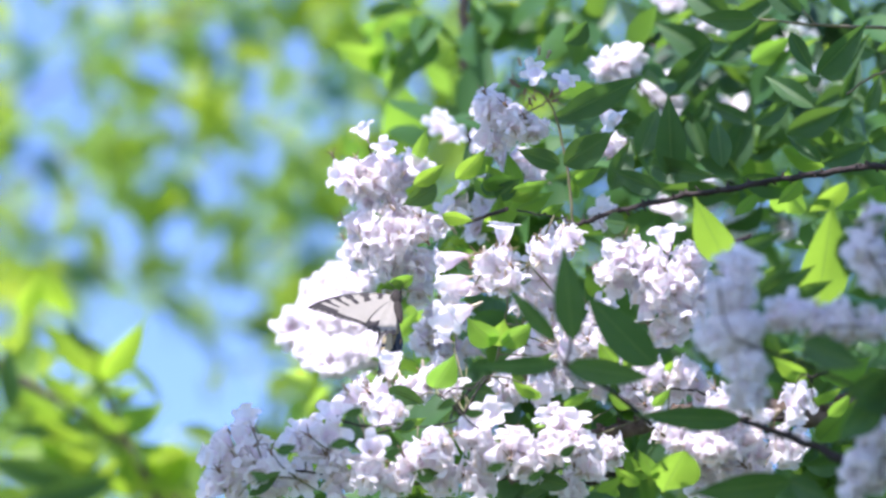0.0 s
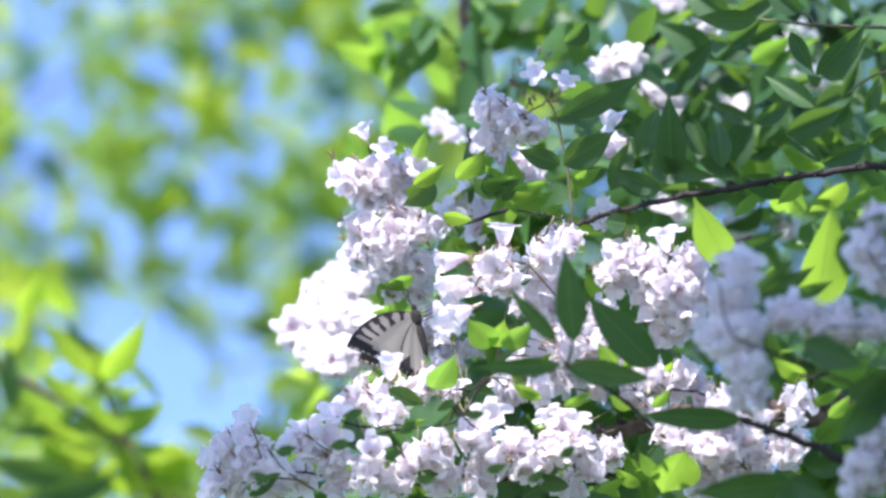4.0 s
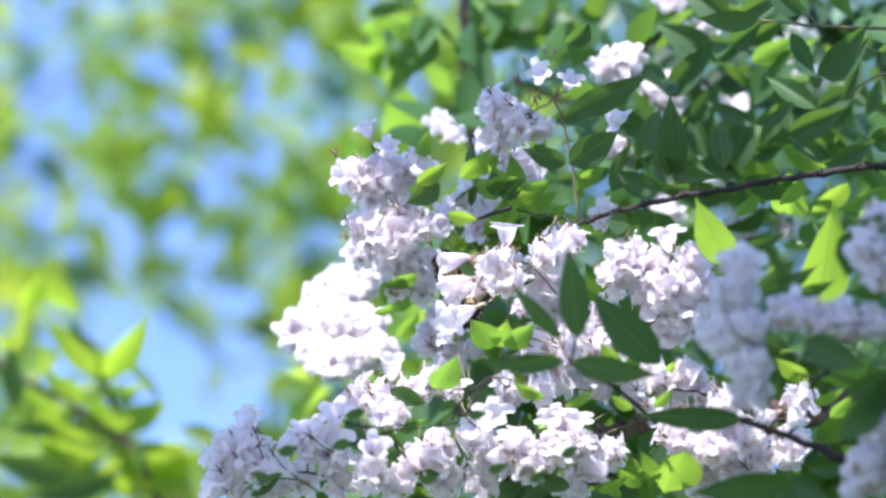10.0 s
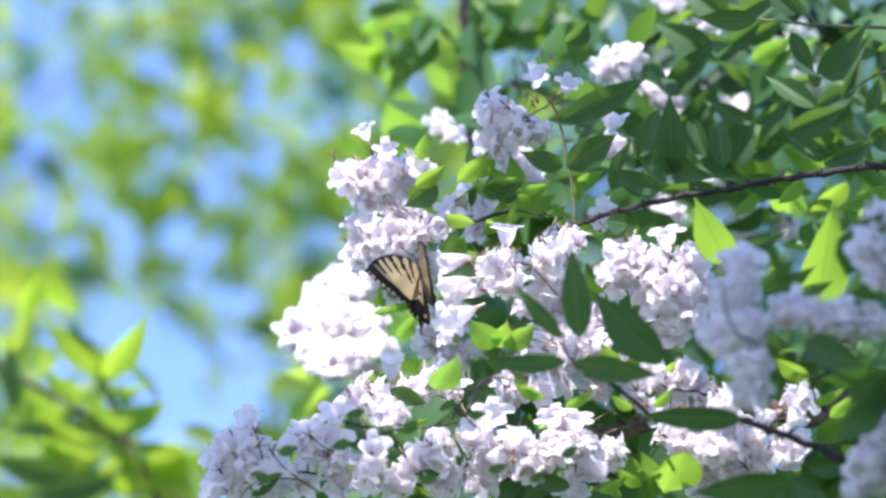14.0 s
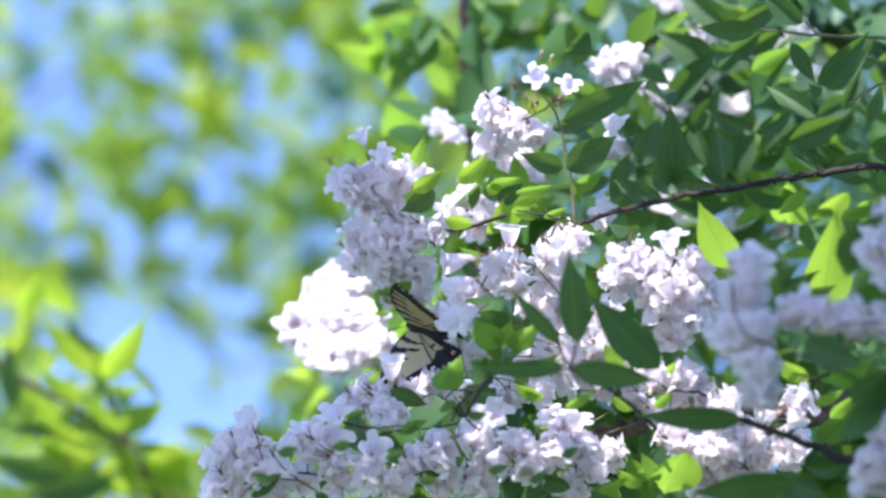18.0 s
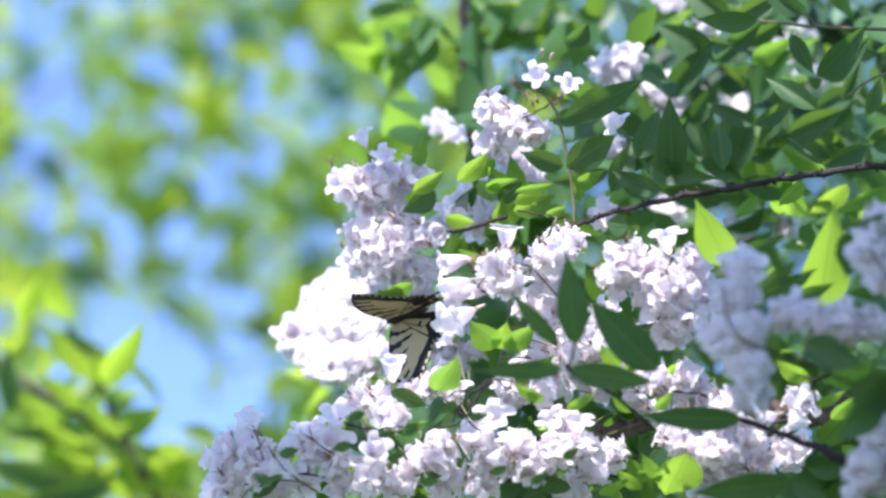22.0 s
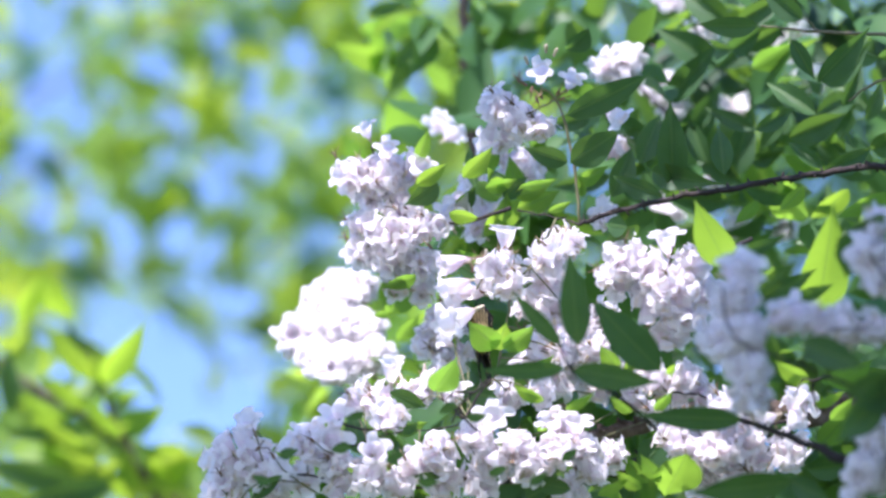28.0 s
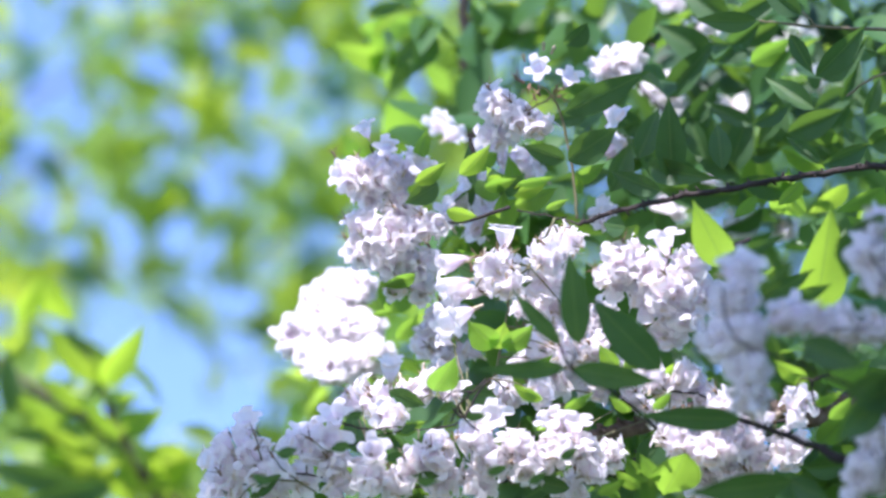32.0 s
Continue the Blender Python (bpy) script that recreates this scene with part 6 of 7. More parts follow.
def motions():
    # seconds, place, heading (clockwise from upright), nod, roll of the body, lift of the left and the right wing,
    # and where it is swept forwards: twist and sweep of the left forewing
    rows = [
        (0, (-0.0345, 2.8694, 2.6050), -8, -52, -103, 34, 66),
        (0.2, (-0.0350, 2.8698, 2.6040), -10, -48, -102, 38, 66),
        (0.4, (-0.0362, 2.8716, 2.5986), -30, -25, -100, 75, 78),
        (0.6, (-0.0303, 2.8716, 2.5986), -50, -45, -70, 45, 65),
        (0.8, (-0.0236, 2.8709, 2.6006), -75, -58, -45, 35, 66),
        (1, (-0.0118, 2.8751, 2.5891), -30, -59, -9, 50, 80, -9, 24),
        (1.2, (-0.0291, 2.8716, 2.5986), -55, -45, -65, 50, 62),
        (1.4, (-0.0291, 2.8731, 2.5946), -40, -35, -90, 60, 60),
        (1.6, (-0.0278, 2.8738, 2.5926), -25, -20, -110, 70, 75),
        (1.8, (-0.0270, 2.8735, 2.5934), -20, -15, -120, 78, 80),
        (2, (-0.0206, 2.8728, 2.5954), -11, 6, -150, 75, 87),
        (2.2, (-0.0236, 2.8731, 2.5946), -40, -35, -95, 55, 55),
        (2.4, (-0.0206, 2.8738, 2.5926), -20, -10, -130, 40, 35),
        (2.6, (-0.0206, 2.8738, 2.5926), -20, -10, -130, 45, 32),
        (2.8, (-0.0206, 2.8741, 2.5918), -22, -10, -130, 45, 38),
        (3, (-0.0206, 2.8731, 2.5946), -38, -33, -130, 44, 24),
        (3.2, (-0.0219, 2.8735, 2.5934), -30, -15, -125, 48, 40),
        (3.5, (-0.0194, 2.8745, 2.5907), -20, -10, -130, 50, 35),
        (4.2, (-0.0206, 2.8738, 2.5926), -12, -10, -80, 60, 50),
        (4.8, (-0.0249, 2.8702, 2.6025), -5, -8, -40, 50, 45),
        (5.5, (-0.0261, 2.8693, 2.6049), -2, -7, -2, 11, 69),
        (5.6, (-0.0215, 2.8659, 2.6144), -5, -18, -10, 45, 60),
        (5.8, (-0.0215, 2.8652, 2.6164), 0, -18, 0, 70, 75),
        (6, (-0.0080, 2.8653, 2.6160), -14, -5, 8, 28, 20),
        (6.2, (-0.0135, 2.8640, 2.6196), 0, -18, -5, 32, 40),
        (6.4, (-0.0135, 2.8702, 2.6025), 0, -18, -3, 20, 30),
        (6.6, (-0.0164, 2.8666, 2.6124), 2, -18, -5, 20, 35),
        (6.8, (-0.0152, 2.8623, 2.6243), 0, -18, 10, 65, 80),
        (7, (-0.0160, 2.8652, 2.6164), -9, -17, 12, 57, 57),
        (7.2, (-0.0152, 2.8608, 2.6283), 0, -18, 5, 76, 78),
        (7.4, (-0.0135, 2.8580, 2.6362), 0, -18, 0, 70, 75),
        (7.6, (-0.0152, 2.8577, 2.6370), 0, -18, 0, 75, 78),
        (7.8, (-0.0110, 2.8652, 2.6164), 0, -18, 0, 68, 70),
        (8, (-0.0042, 2.8656, 2.6152), -3, -23, -1, 57, 50),
        (8.2, (-0.0067, 2.8637, 2.6203), 2, -18, 0, 50, 30),
        (8.4, (-0.0067, 2.8680, 2.6085), 2, -18, 0, 40, 32),
        (8.6, (0.0067, 2.8652, 2.6164), 5, -18, 10, 60, 40),
        (8.8, (0.0118, 2.8623, 2.6243), 5, -18, 10, 65, 45),
        (9, (0.0131, 2.8623, 2.6243), 5, -18, 10, 62, 42),
        (9.4, (0.0131, 2.8623, 2.6243), 5, -18, 10, 60, 42),
        (9.8, (0.0118, 2.8623, 2.6243), 5, -18, 10, 65, 50),
        (10.2, (0.0118, 2.8623, 2.6243), 0, -18, 0, 70, 60),
        (10.6, (0.0320, 2.8536, 2.6481), 0, -18, 0, 70, 70),
        (10.9, (-0.0010, 2.8590, 2.6330), 0, -18, 0, 30, 30),
        (11, (-0.0038, 2.8594, 2.6322), 0, -18, 0, 64, 62),
        (11.1, (-0.0080, 2.8615, 2.6265), -5, -18, 0, 96, 94),
        (11.2, (-0.0122, 2.8634, 2.6211), -10, -18, 0, 40, 35),
        (11.4, (-0.0185, 2.8584, 2.6350), -20, -18, 0, 65, 68),
        (11.6, (-0.0101, 2.8613, 2.6271), -25, -18, 0, 50, 55),
        (11.8, (-0.0185, 2.8649, 2.6172), -5, -18, -3, 20, 40),
        (12, (-0.0143, 2.8601, 2.6302), -12, -27, 4, 41, 40),
        (12.2, (-0.0164, 2.8642, 2.6192), -5, -18, 0, 28, 35),
        (12.4, (-0.0143, 2.8649, 2.6172), -10, -18, 0, 62, 55),
        (12.6, (-0.0249, 2.8627, 2.6231), -14, -18, -3, 10, 30),
        (12.8, (-0.0240, 2.8634, 2.6211), -28, -18, 8, 0, 20),
        (13, (-0.0249, 2.8607, 2.6287), -32, -34, 9, 41, 66),
        (13.2, (-0.0122, 2.8627, 2.6231), -30, -18, 0, 68, 68),
        (13.4, (-0.0206, 2.8634, 2.6211), -25, -18, -3, 15, 45),
        (13.6, (-0.0291, 2.8634, 2.6211), -32, -18, -3, 15, 20),
        (13.8, (-0.0278, 2.8634, 2.6211), -22, -18, -3, 8, 30),
        (14, (-0.0164, 2.8620, 2.6251), -16, -25, -10, 66, 74),
        (14.2, (-0.0177, 2.8640, 2.6196), -28, -18, -3, 25, 30),
        (14.5, (-0.0291, 2.8676, 2.6097), -30, -18, -3, 8, 22),
        (15.2, (-0.0227, 2.8680, 2.6085), -32, -18, 0, 40, 40),
        (16, (-0.0206, 2.8600, 2.6012), -35, -18, 0, 50, 55),
        (16.6, (-0.0206, 2.8644, 2.5894), -38, -18, 0, 62, 66),
        (16.8, (-0.0143, 2.8658, 2.5854), -50, -18, 0, 68, 72),
        (17, (-0.0126, 2.8646, 2.5886), -46, -25, -14, 28, 41),
        (17.2, (-0.0143, 2.8665, 2.5835), -60, -28, -5, 27, 55),
        (17.4, (-0.0176, 2.8672, 2.5815), -75, -28, 8, 25, 70),
        (17.6, (-0.0206, 2.8674, 2.5811), -78, -30, 14, 23, 78),
        (17.8, (-0.0197, 2.8674, 2.5811), -75, -33, 8, 24, 74),
        (18, (-0.0193, 2.8674, 2.5811), -72, -36, 4, 25, 71),
        (18.2, (-0.0260, 2.8658, 2.5854), -50, -45, -50, 45, 60),
        (18.4, (-0.0248, 2.8658, 2.5854), -40, -40, -70, 55, 62),
        (18.6, (-0.0319, 2.8651, 2.5874), -30, -35, -85, 60, 62),
        (18.8, (-0.0206, 2.8651, 2.5874), -60, -42, -50, 45, 62),
        (19, (-0.0076, 2.8684, 2.5783), -6, -54, -37, 76, 75, -7, 20),
        (19.2, (-0.0290, 2.8629, 2.5933), -70, -50, -50, 40, 58),
        (19.4, (-0.0302, 2.8632, 2.5925), -40, -50, -80, 45, 58),
        (19.6, (-0.0290, 2.8644, 2.5894), -30, -30, -95, 75, 78),
        (19.8, (-0.0277, 2.8644, 2.5894), -50, -42, -70, 75, 62),
        (19.9, (-0.0330, 2.8620, 2.5945), -70, -54, -35, 38, 48),
        (20, (-0.0350, 2.8613, 2.5960), -78, -58, -25, 66, 70),
        (20.1, (-0.0330, 2.8618, 2.5955), -74, -57, -35, 88, 90),
        (20.2, (-0.0269, 2.8626, 2.5941), -60, -55, -55, 50, 55),
        (20.4, (-0.0344, 2.8618, 2.5965), -20, -35, -92, 55, 60),
        (20.6, (-0.0353, 2.8615, 2.5973), -10, -25, -96, 58, 61),
        (20.8, (-0.0374, 2.8605, 2.6000), 6, -6, -101, 60, 61),
        (21, (-0.0344, 2.8608, 2.5992), -5, -25, -95, 50, 62),
        (21.2, (-0.0344, 2.8622, 2.5953), -12, -40, -88, 40, 62),
        (21.4, (-0.0361, 2.8628, 2.5937), -17, -47, -82, 36, 62),
        (21.6, (-0.0302, 2.8636, 2.5913), -50, -58, -70, 28, 55),
        (21.8, (-0.0310, 2.8639, 2.5900), -85, -50, -30, 24, 60),
        (22, (-0.0340, 2.8650, 2.5880), -108, -36, 4, 25, 71),
        (22.2, (-0.0310, 2.8638, 2.5900), -80, -50, -45, 35, 60),
        (22.4, (-0.0302, 2.8646, 2.5886), -30, -42, -95, 70, 74),
        (22.6, (-0.0302, 2.8646, 2.5886), -15, -38, -100, 60, 72),
        (22.8, (-0.0327, 2.8646, 2.5886), -4, -61, -108, 20, 62),
        (23, (-0.0336, 2.8646, 2.5886), 0, -61, -109, 12, 61),
        (23.2, (-0.0319, 2.8644, 2.5894), -2, -62, -109, 12, 61),
        (23.4, (-0.0319, 2.8652, 2.5870), 0, -63, -109, 12, 61),
        (23.6, (-0.0327, 2.8651, 2.5874), 0, -63, -109, 12, 61),
        (23.8, (-0.0319, 2.8644, 2.5894), 0, -62, -109, 12, 61),
        (24, (-0.0340, 2.8639, 2.5906), 0, -62, -109, 11, 60),
        (24.2, (-0.0290, 2.8655, 2.5862), 2, -63, -109, 12, 60),
        (24.4, (-0.0311, 2.8644, 2.5894), -2, -65, -106, 12, 60),
        (24.6, (-0.0302, 2.8644, 2.5894), -2, -65, -105, 12, 60),
        (24.8, (-0.0319, 2.8641, 2.5902), 0, -67, -102, 10, 60),
        (25, (-0.0332, 2.8634, 2.5921), 3, -70, -98, 8, 59),
        (25.2, (-0.0277, 2.8638, 2.5909), -50, -55, -72, 38, 58),
        (25.5, (-0.0294, 2.8655, 2.5862), -40, -45, -85, 65, 70),
        (26.2, (-0.0101, 2.8687, 2.5775), -30, -28, -45, 60, 60),
        (26.9, (0.0090, 2.9258, 2.5961), -20, -20, 0, 55, 50),
        (27.5, (0.0197, 2.9237, 2.6017), -12, -16, 5, 58, 76),
        (27.8, (0.0223, 2.9233, 2.6029), -11, -16, 8, 82, 86),
        (28, (0.0227, 2.9234, 2.6025), -11, -16, 8, 82, 86),
        (28.4, (0.0231, 2.9240, 2.6009), -11, -16, 8, 82, 86),
        (28.8, (0.0248, 2.9255, 2.5969), -12, -16, 8, 82, 86),
        (29.2, (0.0282, 2.9175, 2.5897), -12, -16, 8, 70, 66),
        (29.6, (0.0420, 3.0800, 2.5950), -14, -10, 4, 78, 76),
        (30.3, (0.1845, 3.2905, 2.6466), -20, -5, 0, 84, 84),
        (32, (0.1855, 3.2905, 2.6466), -20, -5, 0, 84, 84),
    ]
    body, lefts, rights = [], [], []
    fronts = []
    for t, place, heading, nod, roll, lift_l, lift_r, *swept in rows:
        twist, sweep = swept or (0, 0)
        m = VIEW @ pose(0, 0, 0, 0, 0, -heading) @ pose(0, 0, 0, nod, 0, 0) @ pose(0, 0, 0, 0, roll, 0)
        m.translation = Vector(place)
        body.append((t, m))
        lefts.append((t, pose(0, 0, 0, 0, lift_l, 0)))
        fronts.append((t, pose(0, 0, 0, 0, lift_l, 0) @ pose(0, 0, 0, 0, 0, -sweep) @ pose(0, 0, 0, twist, 0, 0)))
        rights.append((t, pose(0, 0, 0, 0, -lift_r, 0)))
    walk(butterfly, body)
    walk(wings["left"][0], fronts)
    walk(wings["left"][1], lefts)
    for wing in wings["right"]:
        walk(wing, rights)
    # the wind: seconds, metres to the right, metres up
    sway("tall", [(0, -0.0010, 0.0009), (3.5, -0.0010, 0.0009), (5.5, -0.0020, -0.0015), (6, -0.0007, -0.0001), (6.5, -0.0026, -0.0047), (7, -0.0007, -0.0001), (7.5, 0.0000, 0.0018), (8, -0.0026, -0.0034), (8.5, -0.0020, -0.0034), (9, 0.0000, -0.0021), (9.5, 0.0006, -0.0001), (10, 0.0013, 0.0018), (10.5, 0.0006, 0.0018), (11, 0.0020, 0.0032), (11.5, 0.0026, 0.0044), (12, 0.0006, 0.0012), (12.5, 0.0000, 0.0005), (13, 0.0006, 0.0005), (13.5, -0.0007, -0.0015), (14, 0.0000, -0.0001), (14.5, -0.0033, -0.0054), (16.5, -0.0012, -0.0032), (17, -0.0018, -0.0046), (17.5, -0.0018, -0.0039), (18, -0.0025, -0.0039), (18.5, 0.0008, 0.0007), (19, 0.0008, 0.0013), (19.5, -0.0005, -0.0000), (20, 0.0002, 0.0013), (20.5, 0.0002, 0.0007), (21, 0.0008, 0.0013), (21.5, 0.0002, -0.0006), (22, -0.0018, -0.0046), (22.5, -0.0012, -0.0039), (23, -0.0012, -0.0052), (23.5, -0.0025, -0.0105), (24, -0.0012, -0.0058), (24.5, -0.0025, -0.0078), (25, -0.0031, -0.0072), (25.5, -0.0038, -0.0078), (27.5, 0.0008, 0.0013), (28, 0.0008, 0.0013), (28.5, 0.0002, 0.0007), (29, 0.0008, 0.0020), (29.5, 0.0002, -0.0000), (30, 0.0002, 0.0007), (30.5, 0.0008, 0.0020), (31, 0.0008, 0.0026), (31.5, 0.0008, 0.0026), (32, 0.0002, 0.0020)])
    sway("middle", [(0, -0.0019, 0.0012), (0.5, -0.0013, 0.0012), (1, -0.0019, 0.0006), (1.5, -0.0013, 0.0006), (2, -0.0013, 0.0006), (2.5, -0.0013, 0.0006), (3, -0.0013, 0.0006), (3.5, -0.0019, 0.0006), (5.5, -0.0013, 0.0006), (6, -0.0006, 0.0006), (6.5, -0.0006, -0.0000), (7, -0.0006, 0.0006), (7.5, -0.0006, 0.0006), (8, -0.0006, 0.0006), (8.5, 0.0006, -0.0000), (9, 0.0006, -0.0000), (9.5, 0.0006, -0.0000), (10, 0.0000, 0.0006), (10.5, -0.0006, 0.0006), (11, 0.0013, 0.0006), (11.5, 0.0013, 0.0006), (12, 0.0006, 0.0006), (12.5, 0.0000, 0.0006), (13, 0.0006, -0.0000), (13.5, 0.0000, -0.0000), (14, 0.0000, -0.0000), (14.5, 0.0000, -0.0000), (16.5, 0.0000, -0.0007), (17, 0.0032, -0.0013), (17.5, 0.0019, -0.0007), (18, 0.0025, -0.0000), (18.5, 0.0006, -0.0000), (19, -0.0013, 0.0006), (19.5, 0.0000, 0.0012), (20, -0.0006, 0.0012), (20.5, -0.0006, 0.0012), (21, 0.0000, 0.0006), (21.5, 0.0006, -0.0000), (22, 0.0000, -0.0007), (22.5, 0.0000, -0.0007), (23, 0.0006, -0.0019), (23.5, 0.0019, -0.0032), (24, 0.0000, -0.0013), (24.5, 0.0032, -0.0025), (25, 0.0006, -0.0019), (25.5, -0.0006, -0.0013), (27.5, 0.0000, -0.0007), (28, -0.0006, -0.0013), (28.5, 0.0000, -0.0013), (29, 0.0006, -0.0013), (29.5, 0.0013, -0.0019), (30, 0.0000, -0.0019), (30.5, -0.0006, -0.0019), (31, -0.0013, -0.0007), (31.5, -0.0019, -0.0007), (32, -0.0013, -0.0007)])
    sway("top", [(0, -0.0032, -0.0000), (5.5, -0.0032, -0.0000), (6, -0.0012, -0.0006), (6.5, -0.0038, -0.0038), (7, -0.0006, 0.0006), (7.5, 0.0000, 0.0025), (8, -0.0025, 0.0013), (8.5, -0.0025, -0.0019), (9, -0.0006, -0.0032), (9.5, 0.0026, -0.0025), (10, 0.0007, 0.0006), (10.5, 0.0007, 0.0019), (11, -0.0006, -0.0000), (11.5, 0.0013, 0.0038), (12, -0.0012, 0.0013), (12.5, 0.0000, 0.0019), (13, -0.0006, -0.0006), (13.5, -0.0012, -0.0013), (14, -0.0012, -0.0019), (14.5, -0.0038, -0.0019), (16.5, -0.0019, -0.0019), (17, 0.0000, -0.0006), (17.5, -0.0006, -0.0019), (18, -0.0012, -0.0032), (18.5, -0.0025, -0.0025), (19, 0.0013, -0.0000), (19.5, -0.0012, -0.0000), (20, -0.0006, 0.0013), (20.5, 0.0000, 0.0013), (21, 0.0013, 0.0019), (21.5, 0.0013, 0.0006), (22, -0.0012, -0.0019), (22.5, 0.0013, -0.0013), (23, 0.0051, -0.0032), (23.5, 0.0007, -0.0070), (24, 0.0032, -0.0019), (24.5, 0.0044, -0.0006), (25, 0.0013, -0.0006), (25.5, 0.0000, -0.0006), (27.5, 0.0019, 0.0013), (28, 0.0019, 0.0013), (28.5, 0.0019, -0.0006), (29, 0.0013, 0.0019), (29.5, 0.0007, 0.0006), (30, 0.0007, 0.0013), (30.5, 0.0007, 0.0025), (31, 0.0007, 0.0025), (31.5, 0.0000, 0.0032), (32, 0.0000, 0.0032)])
    sway("bright", [(0, -0.0006, 0.0013), (0.5, -0.0006, 0.0007), (1, -0.0006, 0.0007), (1.5, -0.0006, 0.0007), (2, -0.0013, 0.0007), (2.5, -0.0006, 0.0007), (3, -0.0006, 0.0007), (3.5, -0.0006, 0.0007), (5.5, -0.0006, 0.0007), (6, -0.0006, -0.0000), (6.5, 0.0000, -0.0000), (7, 0.0000, 0.0007), (7.5, -0.0006, 0.0007), (8, -0.0006, 0.0007), (8.5, 0.0000, -0.0000), (9, 0.0000, -0.0006), (9.5, 0.0013, -0.0006), (10, 0.0006, 0.0007), (10.5, -0.0006, 0.0007), (11, 0.0006, 0.0007), (11.5, 0.0006, -0.0000), (12, 0.0006, -0.0006), (12.5, 0.0000, -0.0000), (13, 0.0006, -0.0000), (13.5, 0.0000, -0.0000), (14, 0.0000, 0.0007), (14.5, 0.0000, -0.0000), (16.5, 0.0006, -0.0012), (17, 0.0019, -0.0012), (17.5, 0.0006, -0.0038), (18, 0.0025, -0.0019), (18.5, 0.0000, -0.0000), (19, 0.0000, 0.0019), (19.5, -0.0006, 0.0007), (20, 0.0000, 0.0013), (20.5, 0.0000, 0.0013), (21, 0.0006, 0.0013), (21.5, 0.0006, 0.0007), (22, 0.0006, -0.0006), (22.5, 0.0000, -0.0006), (23, 0.0006, -0.0012), (23.5, 0.0013, -0.0019), (24, 0.0006, -0.0000), (24.5, 0.0019, -0.0019), (25, 0.0006, -0.0025), (25.5, 0.0000, -0.0006), (27.5, -0.0006, -0.0006), (28, 0.0000, -0.0012), (28.5, -0.0006, -0.0012), (29, -0.0006, -0.0012), (29.5, 0.0000, -0.0019), (30, -0.0006, -0.0025), (30.5, 0.0000, -0.0019), (31, -0.0006, -0.0012), (31.5, -0.0013, -0.0006), (32, -0.0013, -0.0012)])
    sway("low", [(0, -0.0013, 0.0010), (0.5, -0.0013, 0.0010), (1, -0.0013, 0.0003), (1.5, -0.0013, 0.0003), (2, -0.0013, 0.0003), (2.5, -0.0013, 0.0003), (3, -0.0013, 0.0003), (3.5, -0.0013, 0.0003), (5.5, -0.0007, 0.0003), (6, -0.0007, 0.0003), (6.5, -0.0007, 0.0003), (7, -0.0007, 0.0003), (7.5, -0.0007, 0.0003), (8, -0.0007, 0.0003), (8.5, 0.0000, -0.0003), (9, 0.0006, -0.0003), (9.5, 0.0006, -0.0003), (10, 0.0000, 0.0003), (10.5, 0.0000, 0.0003), (11, 0.0006, 0.0003), (11.5, 0.0006, 0.0003), (12, 0.0006, 0.0003), (12.5, 0.0000, 0.0003), (13, 0.0006, -0.0003), (13.5, 0.0000, -0.0003), (14, 0.0000, 0.0003), (14.5, 0.0000, -0.0003), (16.5, 0.0000, -0.0010), (17, 0.0006, -0.0010), (17.5, 0.0000, -0.0003), (18, 0.0000, -0.0003), (18.5, -0.0013, 0.0003), (19, -0.0007, 0.0003), (19.5, -0.0007, 0.0003), (20, -0.0007, 0.0010), (20.5, -0.0007, 0.0010), (21, 0.0000, 0.0003), (21.5, 0.0000, 0.0003), (22, 0.0006, -0.0010), (22.5, 0.0000, -0.0010), (23, 0.0006, -0.0016), (23.5, 0.0019, -0.0029), (24, 0.0006, -0.0016), (24.5, 0.0025, -0.0029), (25, 0.0006, -0.0016), (25.5, 0.0000, -0.0016), (27.5, -0.0007, -0.0010), (28, 0.0000, -0.0016), (28.5, 0.0000, -0.0016), (29, -0.0007, -0.0016), (29.5, 0.0006, -0.0022), (30, 0.0000, -0.0022), (30.5, 0.0000, -0.0022), (31, -0.0007, -0.0016), (31.5, -0.0013, -0.0010), (32, -0.0007, -0.0010)])
